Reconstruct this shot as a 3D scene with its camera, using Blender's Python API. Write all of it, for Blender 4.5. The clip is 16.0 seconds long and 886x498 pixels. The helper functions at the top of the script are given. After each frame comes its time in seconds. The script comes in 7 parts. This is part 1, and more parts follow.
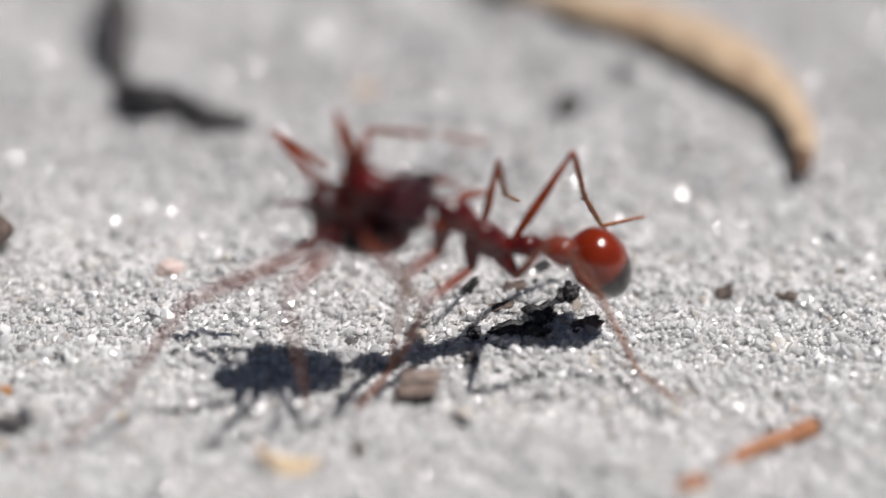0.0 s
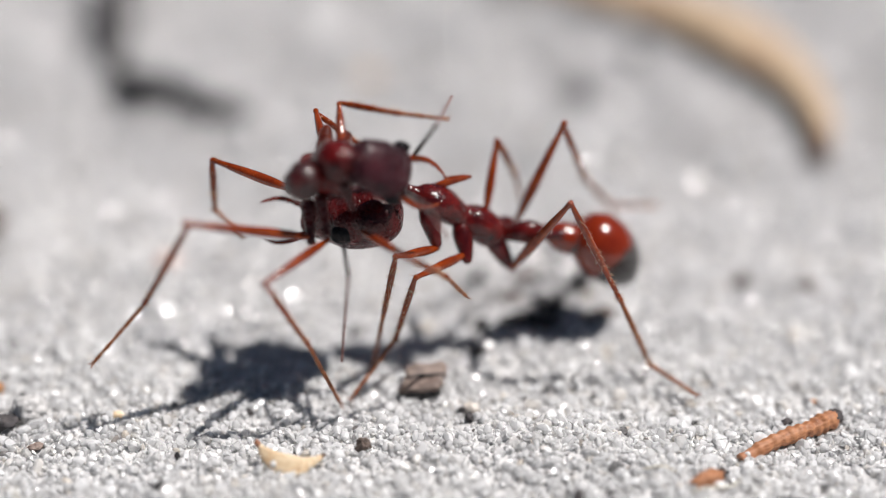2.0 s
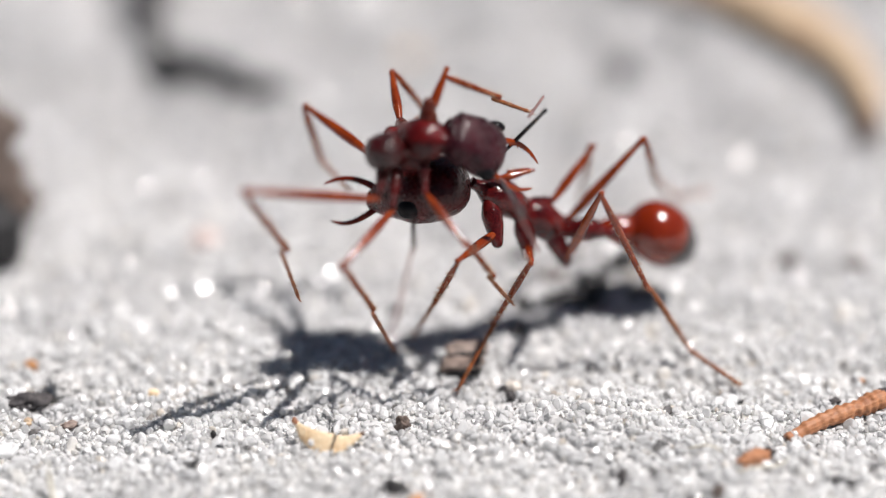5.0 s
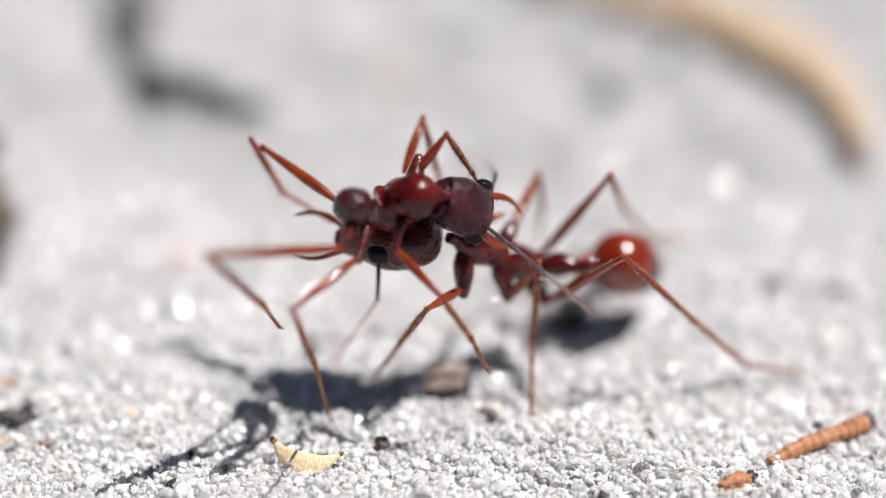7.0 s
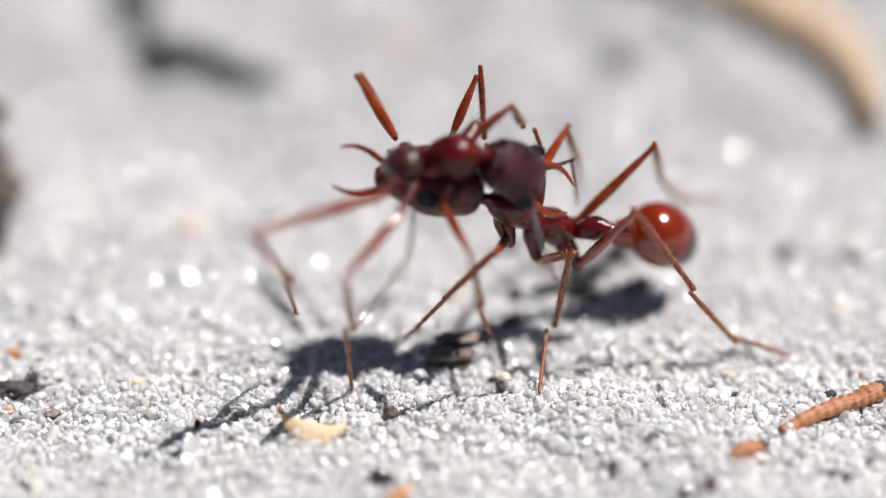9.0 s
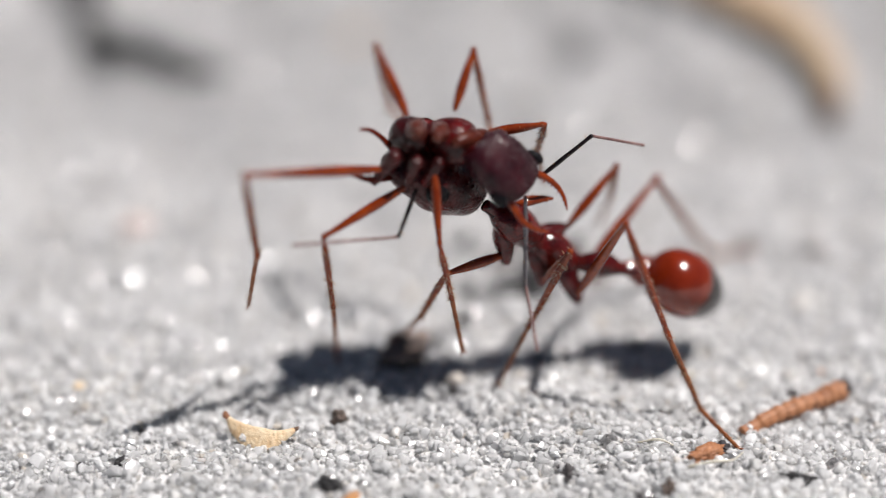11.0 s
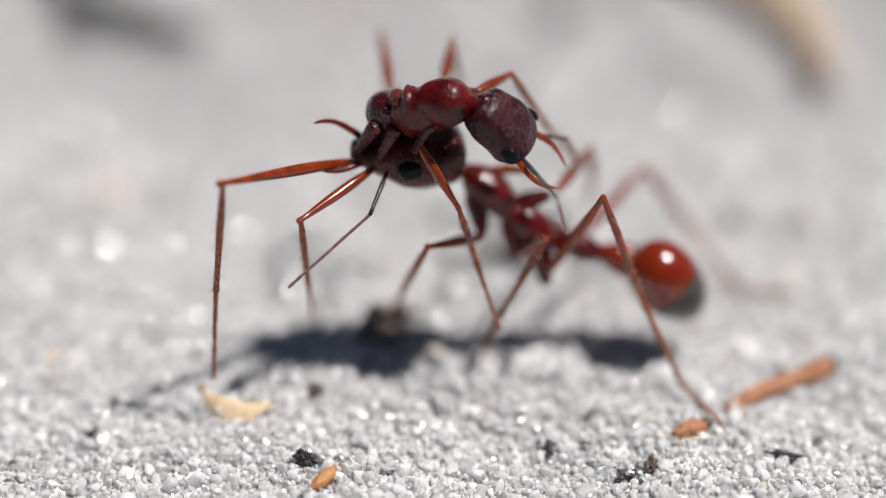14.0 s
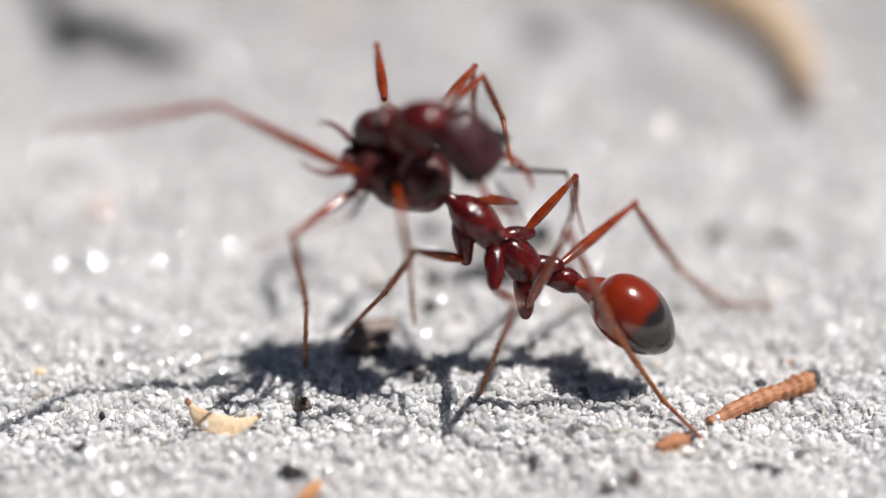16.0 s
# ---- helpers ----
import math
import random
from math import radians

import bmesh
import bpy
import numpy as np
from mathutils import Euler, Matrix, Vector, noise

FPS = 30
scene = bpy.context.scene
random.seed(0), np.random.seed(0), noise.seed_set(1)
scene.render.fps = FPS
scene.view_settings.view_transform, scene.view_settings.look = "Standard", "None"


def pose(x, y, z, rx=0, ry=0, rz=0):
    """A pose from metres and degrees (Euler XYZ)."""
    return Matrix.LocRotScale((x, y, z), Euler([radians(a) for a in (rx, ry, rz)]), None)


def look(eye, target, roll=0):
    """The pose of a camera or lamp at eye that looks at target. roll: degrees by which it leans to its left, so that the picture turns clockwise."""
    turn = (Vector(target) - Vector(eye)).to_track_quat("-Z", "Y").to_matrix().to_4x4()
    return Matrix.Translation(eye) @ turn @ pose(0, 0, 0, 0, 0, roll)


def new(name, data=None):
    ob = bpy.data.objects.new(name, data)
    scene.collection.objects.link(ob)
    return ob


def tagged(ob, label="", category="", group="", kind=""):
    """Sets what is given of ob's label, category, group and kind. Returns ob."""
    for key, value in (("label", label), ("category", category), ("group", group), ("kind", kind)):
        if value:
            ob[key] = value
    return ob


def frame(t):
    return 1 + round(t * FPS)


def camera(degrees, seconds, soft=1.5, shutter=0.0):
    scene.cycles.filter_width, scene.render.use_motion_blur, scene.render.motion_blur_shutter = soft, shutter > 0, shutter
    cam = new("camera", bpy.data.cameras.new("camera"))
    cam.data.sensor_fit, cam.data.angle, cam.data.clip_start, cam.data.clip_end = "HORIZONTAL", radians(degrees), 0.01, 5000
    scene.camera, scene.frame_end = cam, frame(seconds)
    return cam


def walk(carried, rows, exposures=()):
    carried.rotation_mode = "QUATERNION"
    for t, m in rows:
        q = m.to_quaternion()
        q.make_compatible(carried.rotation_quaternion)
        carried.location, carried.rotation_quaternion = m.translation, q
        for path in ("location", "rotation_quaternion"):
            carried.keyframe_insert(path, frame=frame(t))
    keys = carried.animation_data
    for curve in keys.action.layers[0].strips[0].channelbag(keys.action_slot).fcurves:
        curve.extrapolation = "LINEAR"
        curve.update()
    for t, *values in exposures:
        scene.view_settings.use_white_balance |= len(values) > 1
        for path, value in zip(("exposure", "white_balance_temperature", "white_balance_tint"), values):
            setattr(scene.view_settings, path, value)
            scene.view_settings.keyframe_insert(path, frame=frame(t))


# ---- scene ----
MM = 0.001
cam = camera(16, 16.0, soft=0.6, shutter=0.4)
cam.data.dof.use_dof = True
focus_mark = new("focus_mark")      # the point on the sand that the lens is set to
cam.data.dof.focus_object = focus_mark
cam.data.dof.aperture_fstop = 8.0
walk(cam, [
    (0, look((-0.002794, -0.137088, 0.103875), (-0.001484, -0.015801, 0.015627), 0.748)),
    (0.5, look((-0.002400, -0.135198, 0.102749), (0.000253, -0.013269, 0.015420), 0.699)),
    (1, look((-0.002358, -0.134082, 0.101582), (0.000437, -0.011945, 0.014549), 0.560)),
    (1.5, look((-0.002328, -0.133649, 0.100444), (-0.001881, -0.011642, 0.013186), 0.005)),
    (2, look((-0.002000, -0.132914, 0.100112), (-0.001649, -0.011606, 0.011883), 0.084)),
    (2.5, look((-0.002050, -0.133419, 0.099895), (-0.002316, -0.011957, 0.011878), 0.043)),
    (3, look((-0.002181, -0.133834, 0.099705), (-0.003087, -0.011879, 0.012376), 0.059)),
    (3.5, look((-0.002278, -0.133558, 0.099284), (-0.003836, -0.011944, 0.011492), -0.251)),
    (4, look((-0.002129, -0.133201, 0.098568), (-0.004646, -0.011403, 0.011052), -0.547)),
    (4.2, look((-0.001901, -0.132693, 0.098247), (-0.003973, -0.011452, 0.009951), -0.683)),
    (6.3, look((-0.001721, -0.131353, 0.095206), (-0.003821, -0.008906, 0.008590), -0.162)),
    (6.5, look((-0.001696, -0.131390, 0.095067), (-0.003971, -0.009090, 0.008248), -0.202)),
    (7, look((-0.001347, -0.131685, 0.095178), (-0.002709, -0.008666, 0.009360), 0.171)),
    (7.5, look((-0.001284, -0.132438, 0.094680), (-0.004058, -0.009294, 0.009078), 0.044)),
    (8, look((-0.001208, -0.131952, 0.094368), (-0.004553, -0.009334, 0.008034), -0.311)),
    (8.5, look((-0.001068, -0.131326, 0.093938), (-0.002616, -0.008816, 0.007400), -0.030)),
    (8.7, look((-0.000943, -0.131062, 0.093912), (-0.003037, -0.008590, 0.007332), -0.179)),
    (10.8, look((0.000566, -0.126850, 0.092455), (-0.002019, -0.005388, 0.004476), -0.674)),
    (11, look((0.000633, -0.126539, 0.092168), (-0.000780, -0.004765, 0.004595), -0.488)),
    (11.5, look((0.000724, -0.126872, 0.092158), (0.000159, -0.005451, 0.004087), -0.107)),
    (12, look((0.000377, -0.126920, 0.092337), (0.000071, -0.005890, 0.003727), 0.168)),
    (12.5, look((-0.000000, -0.125363, 0.091081), (0.000000, -0.004014, 0.002908), 0.029)),
    (13, look((0.000216, -0.124450, 0.089980), (0.000567, -0.002480, 0.002670), 0.095)),
    (13.5, look((0.000613, -0.124182, 0.089846), (0.000358, -0.002567, 0.002041), 0.063)),
    (14, look((0.000482, -0.124361, 0.090762), (0.000130, -0.003468, 0.001965), 0.259)),
    (14.5, look((0.000749, -0.124021, 0.091478), (0.000020, -0.003142, 0.002665), 0.208)),
    (15, look((0.000791, -0.124364, 0.091490), (0.000487, -0.003763, 0.002298), 0.049)),
    (15.5, look((0.001326, -0.124487, 0.091532), (0.001485, -0.003440, 0.002945), 0.211)),
    (16, look((0.001162, -0.125127, 0.091592), (0.000826, -0.003933, 0.003208), 0.180)),
], exposures=[(0.0, -0.07), (0.5, -0.07), (1.0, 0.12), (1.5, 0.14), (2.0, 0.06), (2.5, 0.10), (3.5, 0.15), (4.0, 0.14), (6.5, 0.35), (7.0, 0.33), (7.5, 0.26), (8.0, 0.25), (8.5, 0.28), (11.0, -0.01), (12.0, -0.01), (12.5, 0.06), (13.0, -0.03), (13.5, -0.04), (14.0, 0.02), (15.0, 0.08), (16.0, 0.15)])

# ---- light: high sun from the right, clear sky ----
SUN_EL, SUN_AZ = 66.0, 98.0      # azimuth from the direction towards the viewer (-y), turning to +x
world = bpy.data.worlds.new("sky")
scene.world = world
world.use_nodes = True
wt = world.node_tree
sky = wt.nodes.new("ShaderNodeTexSky")
sky.sky_type, sky.sun_disc = "NISHITA", False
sky.sun_elevation = radians(SUN_EL)
sun_dir = Vector((math.sin(radians(SUN_AZ)) * math.cos(radians(SUN_EL)), -math.cos(radians(SUN_AZ)) * math.cos(radians(SUN_EL)), math.sin(radians(SUN_EL))))
sky.sun_rotation = math.atan2(sun_dir.x, sun_dir.y)
wt.links.new(sky.outputs[0], wt.nodes["Background"].inputs[0])
wt.nodes["Background"].inputs[1].default_value = 0.024
sun = new("sun", bpy.data.lights.new("sun", "SUN"))
sun.data.energy, sun.data.angle, sun.data.color = 4.6, radians(0.53), (1.0, 0.955, 0.93)
sun.matrix_world = look(sun_dir, (0, 0, 0))


# ---- materials ----
class Nodes:
    """A small wrapper round one node material."""

    def __init__(self, name):
        self.mat = bpy.data.materials.new(name)
        self.mat.use_nodes = True
        self.nt = self.mat.node_tree
        self.bsdf = self.nt.nodes["Principled BSDF"]
        self.co = self.nt.nodes.new("ShaderNodeTexCoord").outputs["Object"]

    def link(self, a, b):
        self.nt.links.new(a, b)

    def node(self, kind, **values):
        n = self.nt.nodes.new("ShaderNode" + kind)
        for key, value in values.items():
            n.inputs[key.replace("_", " ")].default_value = value
        return n

    def noise(self, size_mm, detail=3.0, co=None):
        n = self.node("TexNoise", Scale=1000.0 / size_mm, Detail=detail)
        self.link(co or self.co, n.inputs["Vector"])
        return n.outputs["Fac"]

    def ramp(self, fac, *stops):
        n = self.nt.nodes.new("ShaderNodeValToRGB")
        e = n.color_ramp.elements
        while len(e) < len(stops):
            e.new(0.5)
        for el, (p, c) in zip(e, stops):
            el.position, el.color = p, (*c, 1) if len(c) == 3 else c
        self.link(fac, n.inputs[0])
        return n.outputs[0]

    def mix(self, fac, a, b, mode="MIX"):
        n = self.nt.nodes.new("ShaderNodeMix")
        n.data_type, n.blend_type = "RGBA", mode
        for sock, value in ((n.inputs[0], fac), (n.inputs[6], a), (n.inputs[7], b)):
            if isinstance(value, (int, float)):
                sock.default_value = value
            elif isinstance(value, tuple):
                sock.default_value = (*value, 1)
            else:
                self.link(value, sock)
        return n.outputs[2]

    def bump(self, height, strength, dist_mm, below=None):
        n = self.node("Bump", Strength=strength, Distance=dist_mm * MM)
        self.link(height, n.inputs["Height"])
        if below:
            self.link(below, n.inputs["Normal"])
        return n.outputs[0]

    def done(self, color=None, normal=None, **values):
        if color is not None:
            self.link(color, self.bsdf.inputs["Base Color"])
        if normal is not None:
            self.link(normal, self.bsdf.inputs["Normal"])
        for key, value in values.items():
            sock = self.bsdf.inputs[key.replace("_", " ")]
            if isinstance(value, (int, float, tuple)):
                sock.default_value = value
            else:
                self.link(value, sock)
        return self.mat


def chitin(name, dark, light, rough, groove, along="Z", ridge_mm=0.17, spec=0.26, speck=0.55, coat=0.18):
    """Insect armour: mottled colour, fine lengthwise ridges, pits and a waxy coat."""
    n = Nodes(name)
    col = n.mix(n.ramp(n.noise(0.7), (0.3, (0, 0, 0)), (0.7, (1, 1, 1))), dark, light)
    col = n.mix(1.0, col, n.ramp(n.noise(0.09, 5), (0.35, (speck,) * 3), (0.6, (1, 1, 1))), "MULTIPLY")
    w = n.node("TexWave", Scale=314.0 / ridge_mm, Distortion=11.0, Detail=3.0, Detail_Scale=1.6)
    w.bands_direction = along
    n.link(n.co, w.inputs["Vector"])
    b = n.bump(w.outputs["Fac"], 0.22 * groove, 0.03)
    b = n.bump(n.noise(0.17, 2), 0.9 * groove, 0.06, b)
    return n.done(col, b, Roughness=n.ramp(n.noise(0.25), (0.3, (rough * 0.7,) * 3), (0.7, (rough * 1.4,) * 3)), Specular_IOR_Level=spec,
                  Coat_Weight=coat, Coat_Roughness=0.12)


M_HEAD = chitin("dark_red_chitin", (0.024, 0.002, 0.0024), (0.11, 0.007, 0.007), 0.28, 1.5, ridge_mm=0.2, spec=0.3)
M_THORAX = chitin("ridged_red_chitin", (0.040, 0.003, 0.004), (0.15, 0.009, 0.007), 0.18, 0.7, "X", spec=0.4)
M_NODE = chitin("knobbly_dark_chitin", (0.014, 0.0015, 0.002), (0.07, 0.005, 0.005), 0.2, 2.0, spec=0.5)
M_HEAD_B = chitin("dull_purple_chitin", (0.018, 0.003, 0.007), (0.064, 0.008, 0.015), 0.26, 1.9, spec=0.24, coat=0.06)
M_THORAX_B = chitin("glossy_red_chitin", (0.032, 0.002, 0.003), (0.145, 0.008, 0.008), 0.17, 1.3, "X", spec=0.28, coat=0.12)
M_LEG = chitin("orange_leg_chitin", (0.15, 0.018, 0.003), (0.31, 0.047, 0.006), 0.14, 0.10, spec=0.5, speck=0.75)
M_TARSUS = chitin("amber_tarsus_chitin", (0.20, 0.05, 0.016), (0.42, 0.14, 0.045), 0.35, 0.2)
M_COXA = chitin("brown_coxa_chitin", (0.06, 0.009, 0.006), (0.17, 0.040, 0.022), 0.25, 0.5)
M_BLACK = chitin("black_chitin", (0.006, 0.004, 0.005), (0.02, 0.012, 0.012), 0.22, 0.2)
M_MANDIBLE = chitin("mandible_chitin", (0.07, 0.006, 0.003), (0.20, 0.02, 0.006), 0.22, 0.12)
M_GREY = chitin("silvery_antenna_chitin", (0.05, 0.045, 0.05), (0.17, 0.155, 0.165), 0.22, 0.3, spec=0.6)
M_HAIR = chitin("golden_bristle", (0.42, 0.24, 0.12), (0.62, 0.42, 0.26), 0.3, 0.0)
M_FLAGELLUM = chitin("pale_antenna_chitin", (0.16, 0.075, 0.07), (0.42, 0.26, 0.24), 0.4, 0.2)


def gaster_material():
    n = Nodes("gaster_chitin")
    sep = n.node("SeparateXYZ")
    n.link(n.co, sep.inputs[0])
    add = n.node("Math")
    add.operation = "MULTIPLY_ADD"
    n.link(n.noise(1.2), add.inputs[0])
    add.inputs[1].default_value = 0.0008
    n.link(sep.outputs["Z"], add.inputs[2])
    rng = n.node("MapRange", From_Min=0.0027, From_Max=0.0031)
    n.link(add.outputs[0], rng.inputs["Value"])
    warm = n.mix(n.noise(0.8), (0.12, 0.008, 0.001), (0.25, 0.024, 0.002))
    col = n.mix(rng.outputs[0], warm, (0.018, 0.013, 0.012))
    b = n.bump(n.noise(0.12, 4), 0.10, 0.02)
    return n.done(col, b, Roughness=0.2, Specular_IOR_Level=0.5, Coat_Weight=0.6, Coat_Roughness=0.11)


M_GASTER = gaster_material()


def eye_material():
    n = Nodes("compound_eye")
    v = n.node("TexVoronoi", Scale=1000.0 / 0.05)
    n.link(n.co, v.inputs["Vector"])
    return n.done(n.mix(n.noise(0.3), (0.004, 0.004, 0.005), (0.012, 0.011, 0.013)), n.bump(v.outputs["Distance"], 0.3, 0.01), Roughness=0.2, Specular_IOR_Level=0.12)


M_EYE = eye_material()


def sand_material(name, loose):
    """Quartz sand: milky and half-clear grains, some grey or amber and a few black; patches of greyer sand; a painted
    dimming further back.
    """
    n = Nodes(name)
    patch = n.ramp(n.noise(4.5, 4), (0.34, (0.88, 0.88, 0.885)), (0.56, (1, 1, 1)))
    # the sand's dimming further back, painted into its colour as a ragged patch
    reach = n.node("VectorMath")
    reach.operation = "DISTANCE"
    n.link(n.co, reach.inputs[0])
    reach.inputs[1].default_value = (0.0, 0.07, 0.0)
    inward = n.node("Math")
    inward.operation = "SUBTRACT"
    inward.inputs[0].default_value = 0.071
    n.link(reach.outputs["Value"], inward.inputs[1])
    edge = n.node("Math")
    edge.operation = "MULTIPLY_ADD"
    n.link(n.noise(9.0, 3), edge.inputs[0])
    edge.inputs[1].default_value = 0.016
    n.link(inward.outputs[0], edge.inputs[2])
    far_dim = n.node("MapRange", From_Min=0.004, From_Max=0.022)
    n.link(edge.outputs[0], far_dim.inputs["Value"])
    patch = n.mix(1.0, patch, n.mix(far_dim.outputs[0], (1.0, 1.0, 1.0), (0.81, 0.81, 0.815)), "MULTIPLY")
    if loose:
        rnd = n.nt.nodes.new("ShaderNodeNewGeometry").outputs["Random Per Island"]
        tone = n.ramp(rnd, (0.0, (0.93, 0.93, 0.93)), (0.26, (0.985, 0.985, 0.98)), (0.50, (0.90, 0.90, 0.90)), (0.80, (0.98, 0.98, 0.975)),
                      (0.92, (0.97, 0.945, 0.90)), (0.97, (0.91, 0.86, 0.80)), (0.986, (0.85, 0.76, 0.65)), (0.993, (0.10, 0.095, 0.10)))
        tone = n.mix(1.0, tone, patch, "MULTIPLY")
        m1 = n.node("Math")
        m1.operation = "MULTIPLY"
        n.link(rnd, m1.inputs[0])
        m1.inputs[1].default_value = 37.0
        m2 = n.node("Math")
        m2.operation = "FRACT"
        n.link(m1.outputs[0], m2.inputs[0])
        rough = n.ramp(m2.outputs[0], (0.0, (0.34,) * 3), (0.3, (0.22,) * 3), (0.6, (0.17,) * 3), (0.9, (0.13,) * 3))
        cloud = n.mix(n.ramp(n.noise(0.16, 2), (0.35, (0, 0, 0)), (0.65, (1, 1, 1))), (0.93, 0.93, 0.93), (1, 1, 1))
        tone = n.mix(1.0, tone, cloud, "MULTIPLY")
        rel = n.bump(n.noise(0.10, 2), 0.35, 0.02)
        glassy = n.ramp(m2.outputs[0], (0.05, (0.96,) * 3), (0.4, (0.76,) * 3), (0.95, (0.50,) * 3))
        return n.done(tone, rel, Roughness=rough, Specular_IOR_Level=0.7, Coat_Weight=0.35, Coat_Roughness=0.14, Alpha=glassy,
                      Subsurface_Weight=0.85, Subsurface_Radius=(1.0, 1.0, 1.0), Subsurface_Scale=0.35 * MM)
    v = n.node("TexVoronoi", Scale=1000.0 / 0.32)
    n.link(n.co, v.inputs["Vector"])
    tone = n.mix(n.noise(1.1, 4), (0.66, 0.655, 0.65), (0.80, 0.79, 0.78))
    tone = n.mix(1.0, tone, n.ramp(v.outputs["Color"], (0.1, (0.78, 0.78, 0.78)), (0.6, (1, 1, 1))), "MULTIPLY")
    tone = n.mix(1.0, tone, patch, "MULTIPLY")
    return n.done(tone, n.bump(v.outputs["Distance"], 0.8, 0.15), Roughness=0.6)


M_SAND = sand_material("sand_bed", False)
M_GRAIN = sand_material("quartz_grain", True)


def plant_material(name, a, b, stain, fibre_mm, rough, stripe="Z"):
    """Dry plant matter: lengthwise fibres, stains and a rough skin."""
    n = Nodes(name)
    mp = n.node("Mapping")
    mp.inputs["Scale"].default_value = {"Z": (1, 1, 0.12), "X": (0.12, 1, 1)}[stripe]
    n.link(n.co, mp.inputs[0])
    fib = n.noise(fibre_mm, 4, mp.outputs[0])
    col = n.mix(n.ramp(fib, (0.3, (0, 0, 0)), (0.7, (1, 1, 1))), a, b)
    col = n.mix(n.ramp(n.noise(fibre_mm * 5, 3), (0.55, (0, 0, 0)), (0.75, (0.8, 0.8, 0.8))), col, stain)
    return n.done(col, n.bump(n.noise(fibre_mm * 0.6, 4), 0.4, 0.08, n.bump(fib, 0.6, 0.12)), Roughness=rough)


M_HUSK = plant_material("dry_tan_husk", (0.46, 0.33, 0.21), (0.60, 0.46, 0.32), (0.34, 0.20, 0.12), 0.8, 0.6)
M_HUSK_IN = plant_material("dark_husk_inside", (0.10, 0.055, 0.035), (0.18, 0.10, 0.06), (0.05, 0.03, 0.025), 0.8, 0.7)
M_BARK = plant_material("grey_brown_bark", (0.05, 0.036, 0.030), (0.20, 0.15, 0.125), (0.02, 0.015, 0.013), 0.35, 0.7)
M_CHIP = plant_material("pinkish_grey_bark", (0.16, 0.115, 0.095), (0.36, 0.28, 0.24), (0.05, 0.035, 0.03), 0.22, 0.65, "X")
M_STICK = plant_material("orange_brown_stalk", (0.34, 0.13, 0.055), (0.55, 0.26, 0.13), (0.20, 0.08, 0.045), 0.16, 0.5)
M_FLAKE = plant_material("pale_yellow_flake", (0.80, 0.58, 0.34), (0.92, 0.75, 0.53), (0.66, 0.42, 0.22), 0.18, 0.45)
M_CHAR = plant_material("black_charcoal", (0.012, 0.012, 0.013), (0.045, 0.043, 0.045), (0.02, 0.018, 0.018), 0.2, 0.55)
M_TWIG = plant_material("dark_grey_twig", (0.035, 0.032, 0.036), (0.10, 0.09, 0.09), (0.02, 0.018, 0.02), 0.4, 0.8)
M_SEED = plant_material("amber_seed", (0.42, 0.17, 0.05), (0.60, 0.30, 0.11), (0.20, 0.08, 0.03), 0.15, 0.4)
M_PEBBLE = plant_material("peach_pebble", (0.62, 0.56, 0.50), (0.76, 0.70, 0.63), (0.50, 0.42, 0.36), 0.3, 0.4)
M_STONE = plant_material("pale_grey_stone", (0.50, 0.49, 0.48), (0.66, 0.65, 0.64), (0.34, 0.33, 0.32), 0.3, 0.45)
M_PINK = plant_material("pink_stone", (0.62, 0.48, 0.44), (0.72, 0.60, 0.55), (0.52, 0.38, 0.34), 0.4, 0.5)
M_STRAW = plant_material("pale_straw", (0.62, 0.57, 0.46), (0.80, 0.77, 0.68), (0.46, 0.40, 0.28), 0.12, 0.6)


# ---- mesh helpers ----
def smooth(a, b, t):
    return a + (b - a) * t


def catmull(rows, n):
    """n samples of a smooth curve through rows of numbers, spaced by the first column's order."""
    rows = np.array(rows, float)
    k = len(rows)
    pad = np.vstack([2 * rows[0] - rows[1], rows, 2 * rows[-1] - rows[-2]])
    out = []
    for u in np.linspace(0, k - 1, n):
        i = min(int(u), k - 2)
        f = u - i
        p0, p1, p2, p3 = pad[i:i + 4]
        out.append(0.5 * (2 * p1 + (p2 - p0) * f + (2 * p0 - 5 * p1 + 4 * p2 - p3) * f * f + (3 * p1 - p0 - 3 * p2 + p3) * f ** 3))
    return np.array(out)


def loft(bm, centres, rx, ry, sides=20, side=(1, 0, 0), rough=0.0, rough_mm=0.5, seed=0.0):
    """A closed tube of elliptic rings round the centres (mm)."""
    c = [Vector(p) for p in centres]
    rings = []
    for i, p in enumerate(c):
        d = (c[min(i + 1, len(c) - 1)] - c[max(i - 1, 0)]).normalized()
        x = Vector(side)
        x = (x - d * x.dot(d)).normalized()
        y = d.cross(x)
        ring = []
        for j in range(sides):
            a = 2 * math.pi * j / sides
            q = x * math.cos(a) * rx[i] + y * math.sin(a) * ry[i]
            if rough:
                q *= 1 + rough * noise.noise((p + q) / rough_mm + Vector((seed, seed, seed)))
            ring.append(bm.verts.new((p + q) * MM))
        rings.append(ring)
    for r0, r1 in zip(rings, rings[1:]):
        for j in range(sides):
            bm.faces.new((r0[j], r0[(j + 1) % sides], r1[(j + 1) % sides], r1[j]))
    for ring, p, flip in ((rings[0], c[0], True), (rings[-1], c[-1], False)):
        tip = bm.verts.new(p * MM)
        for j in range(sides):
            a, b = ring[j], ring[(j + 1) % sides]
            bm.faces.new((b, a, tip) if flip else (a, b, tip))


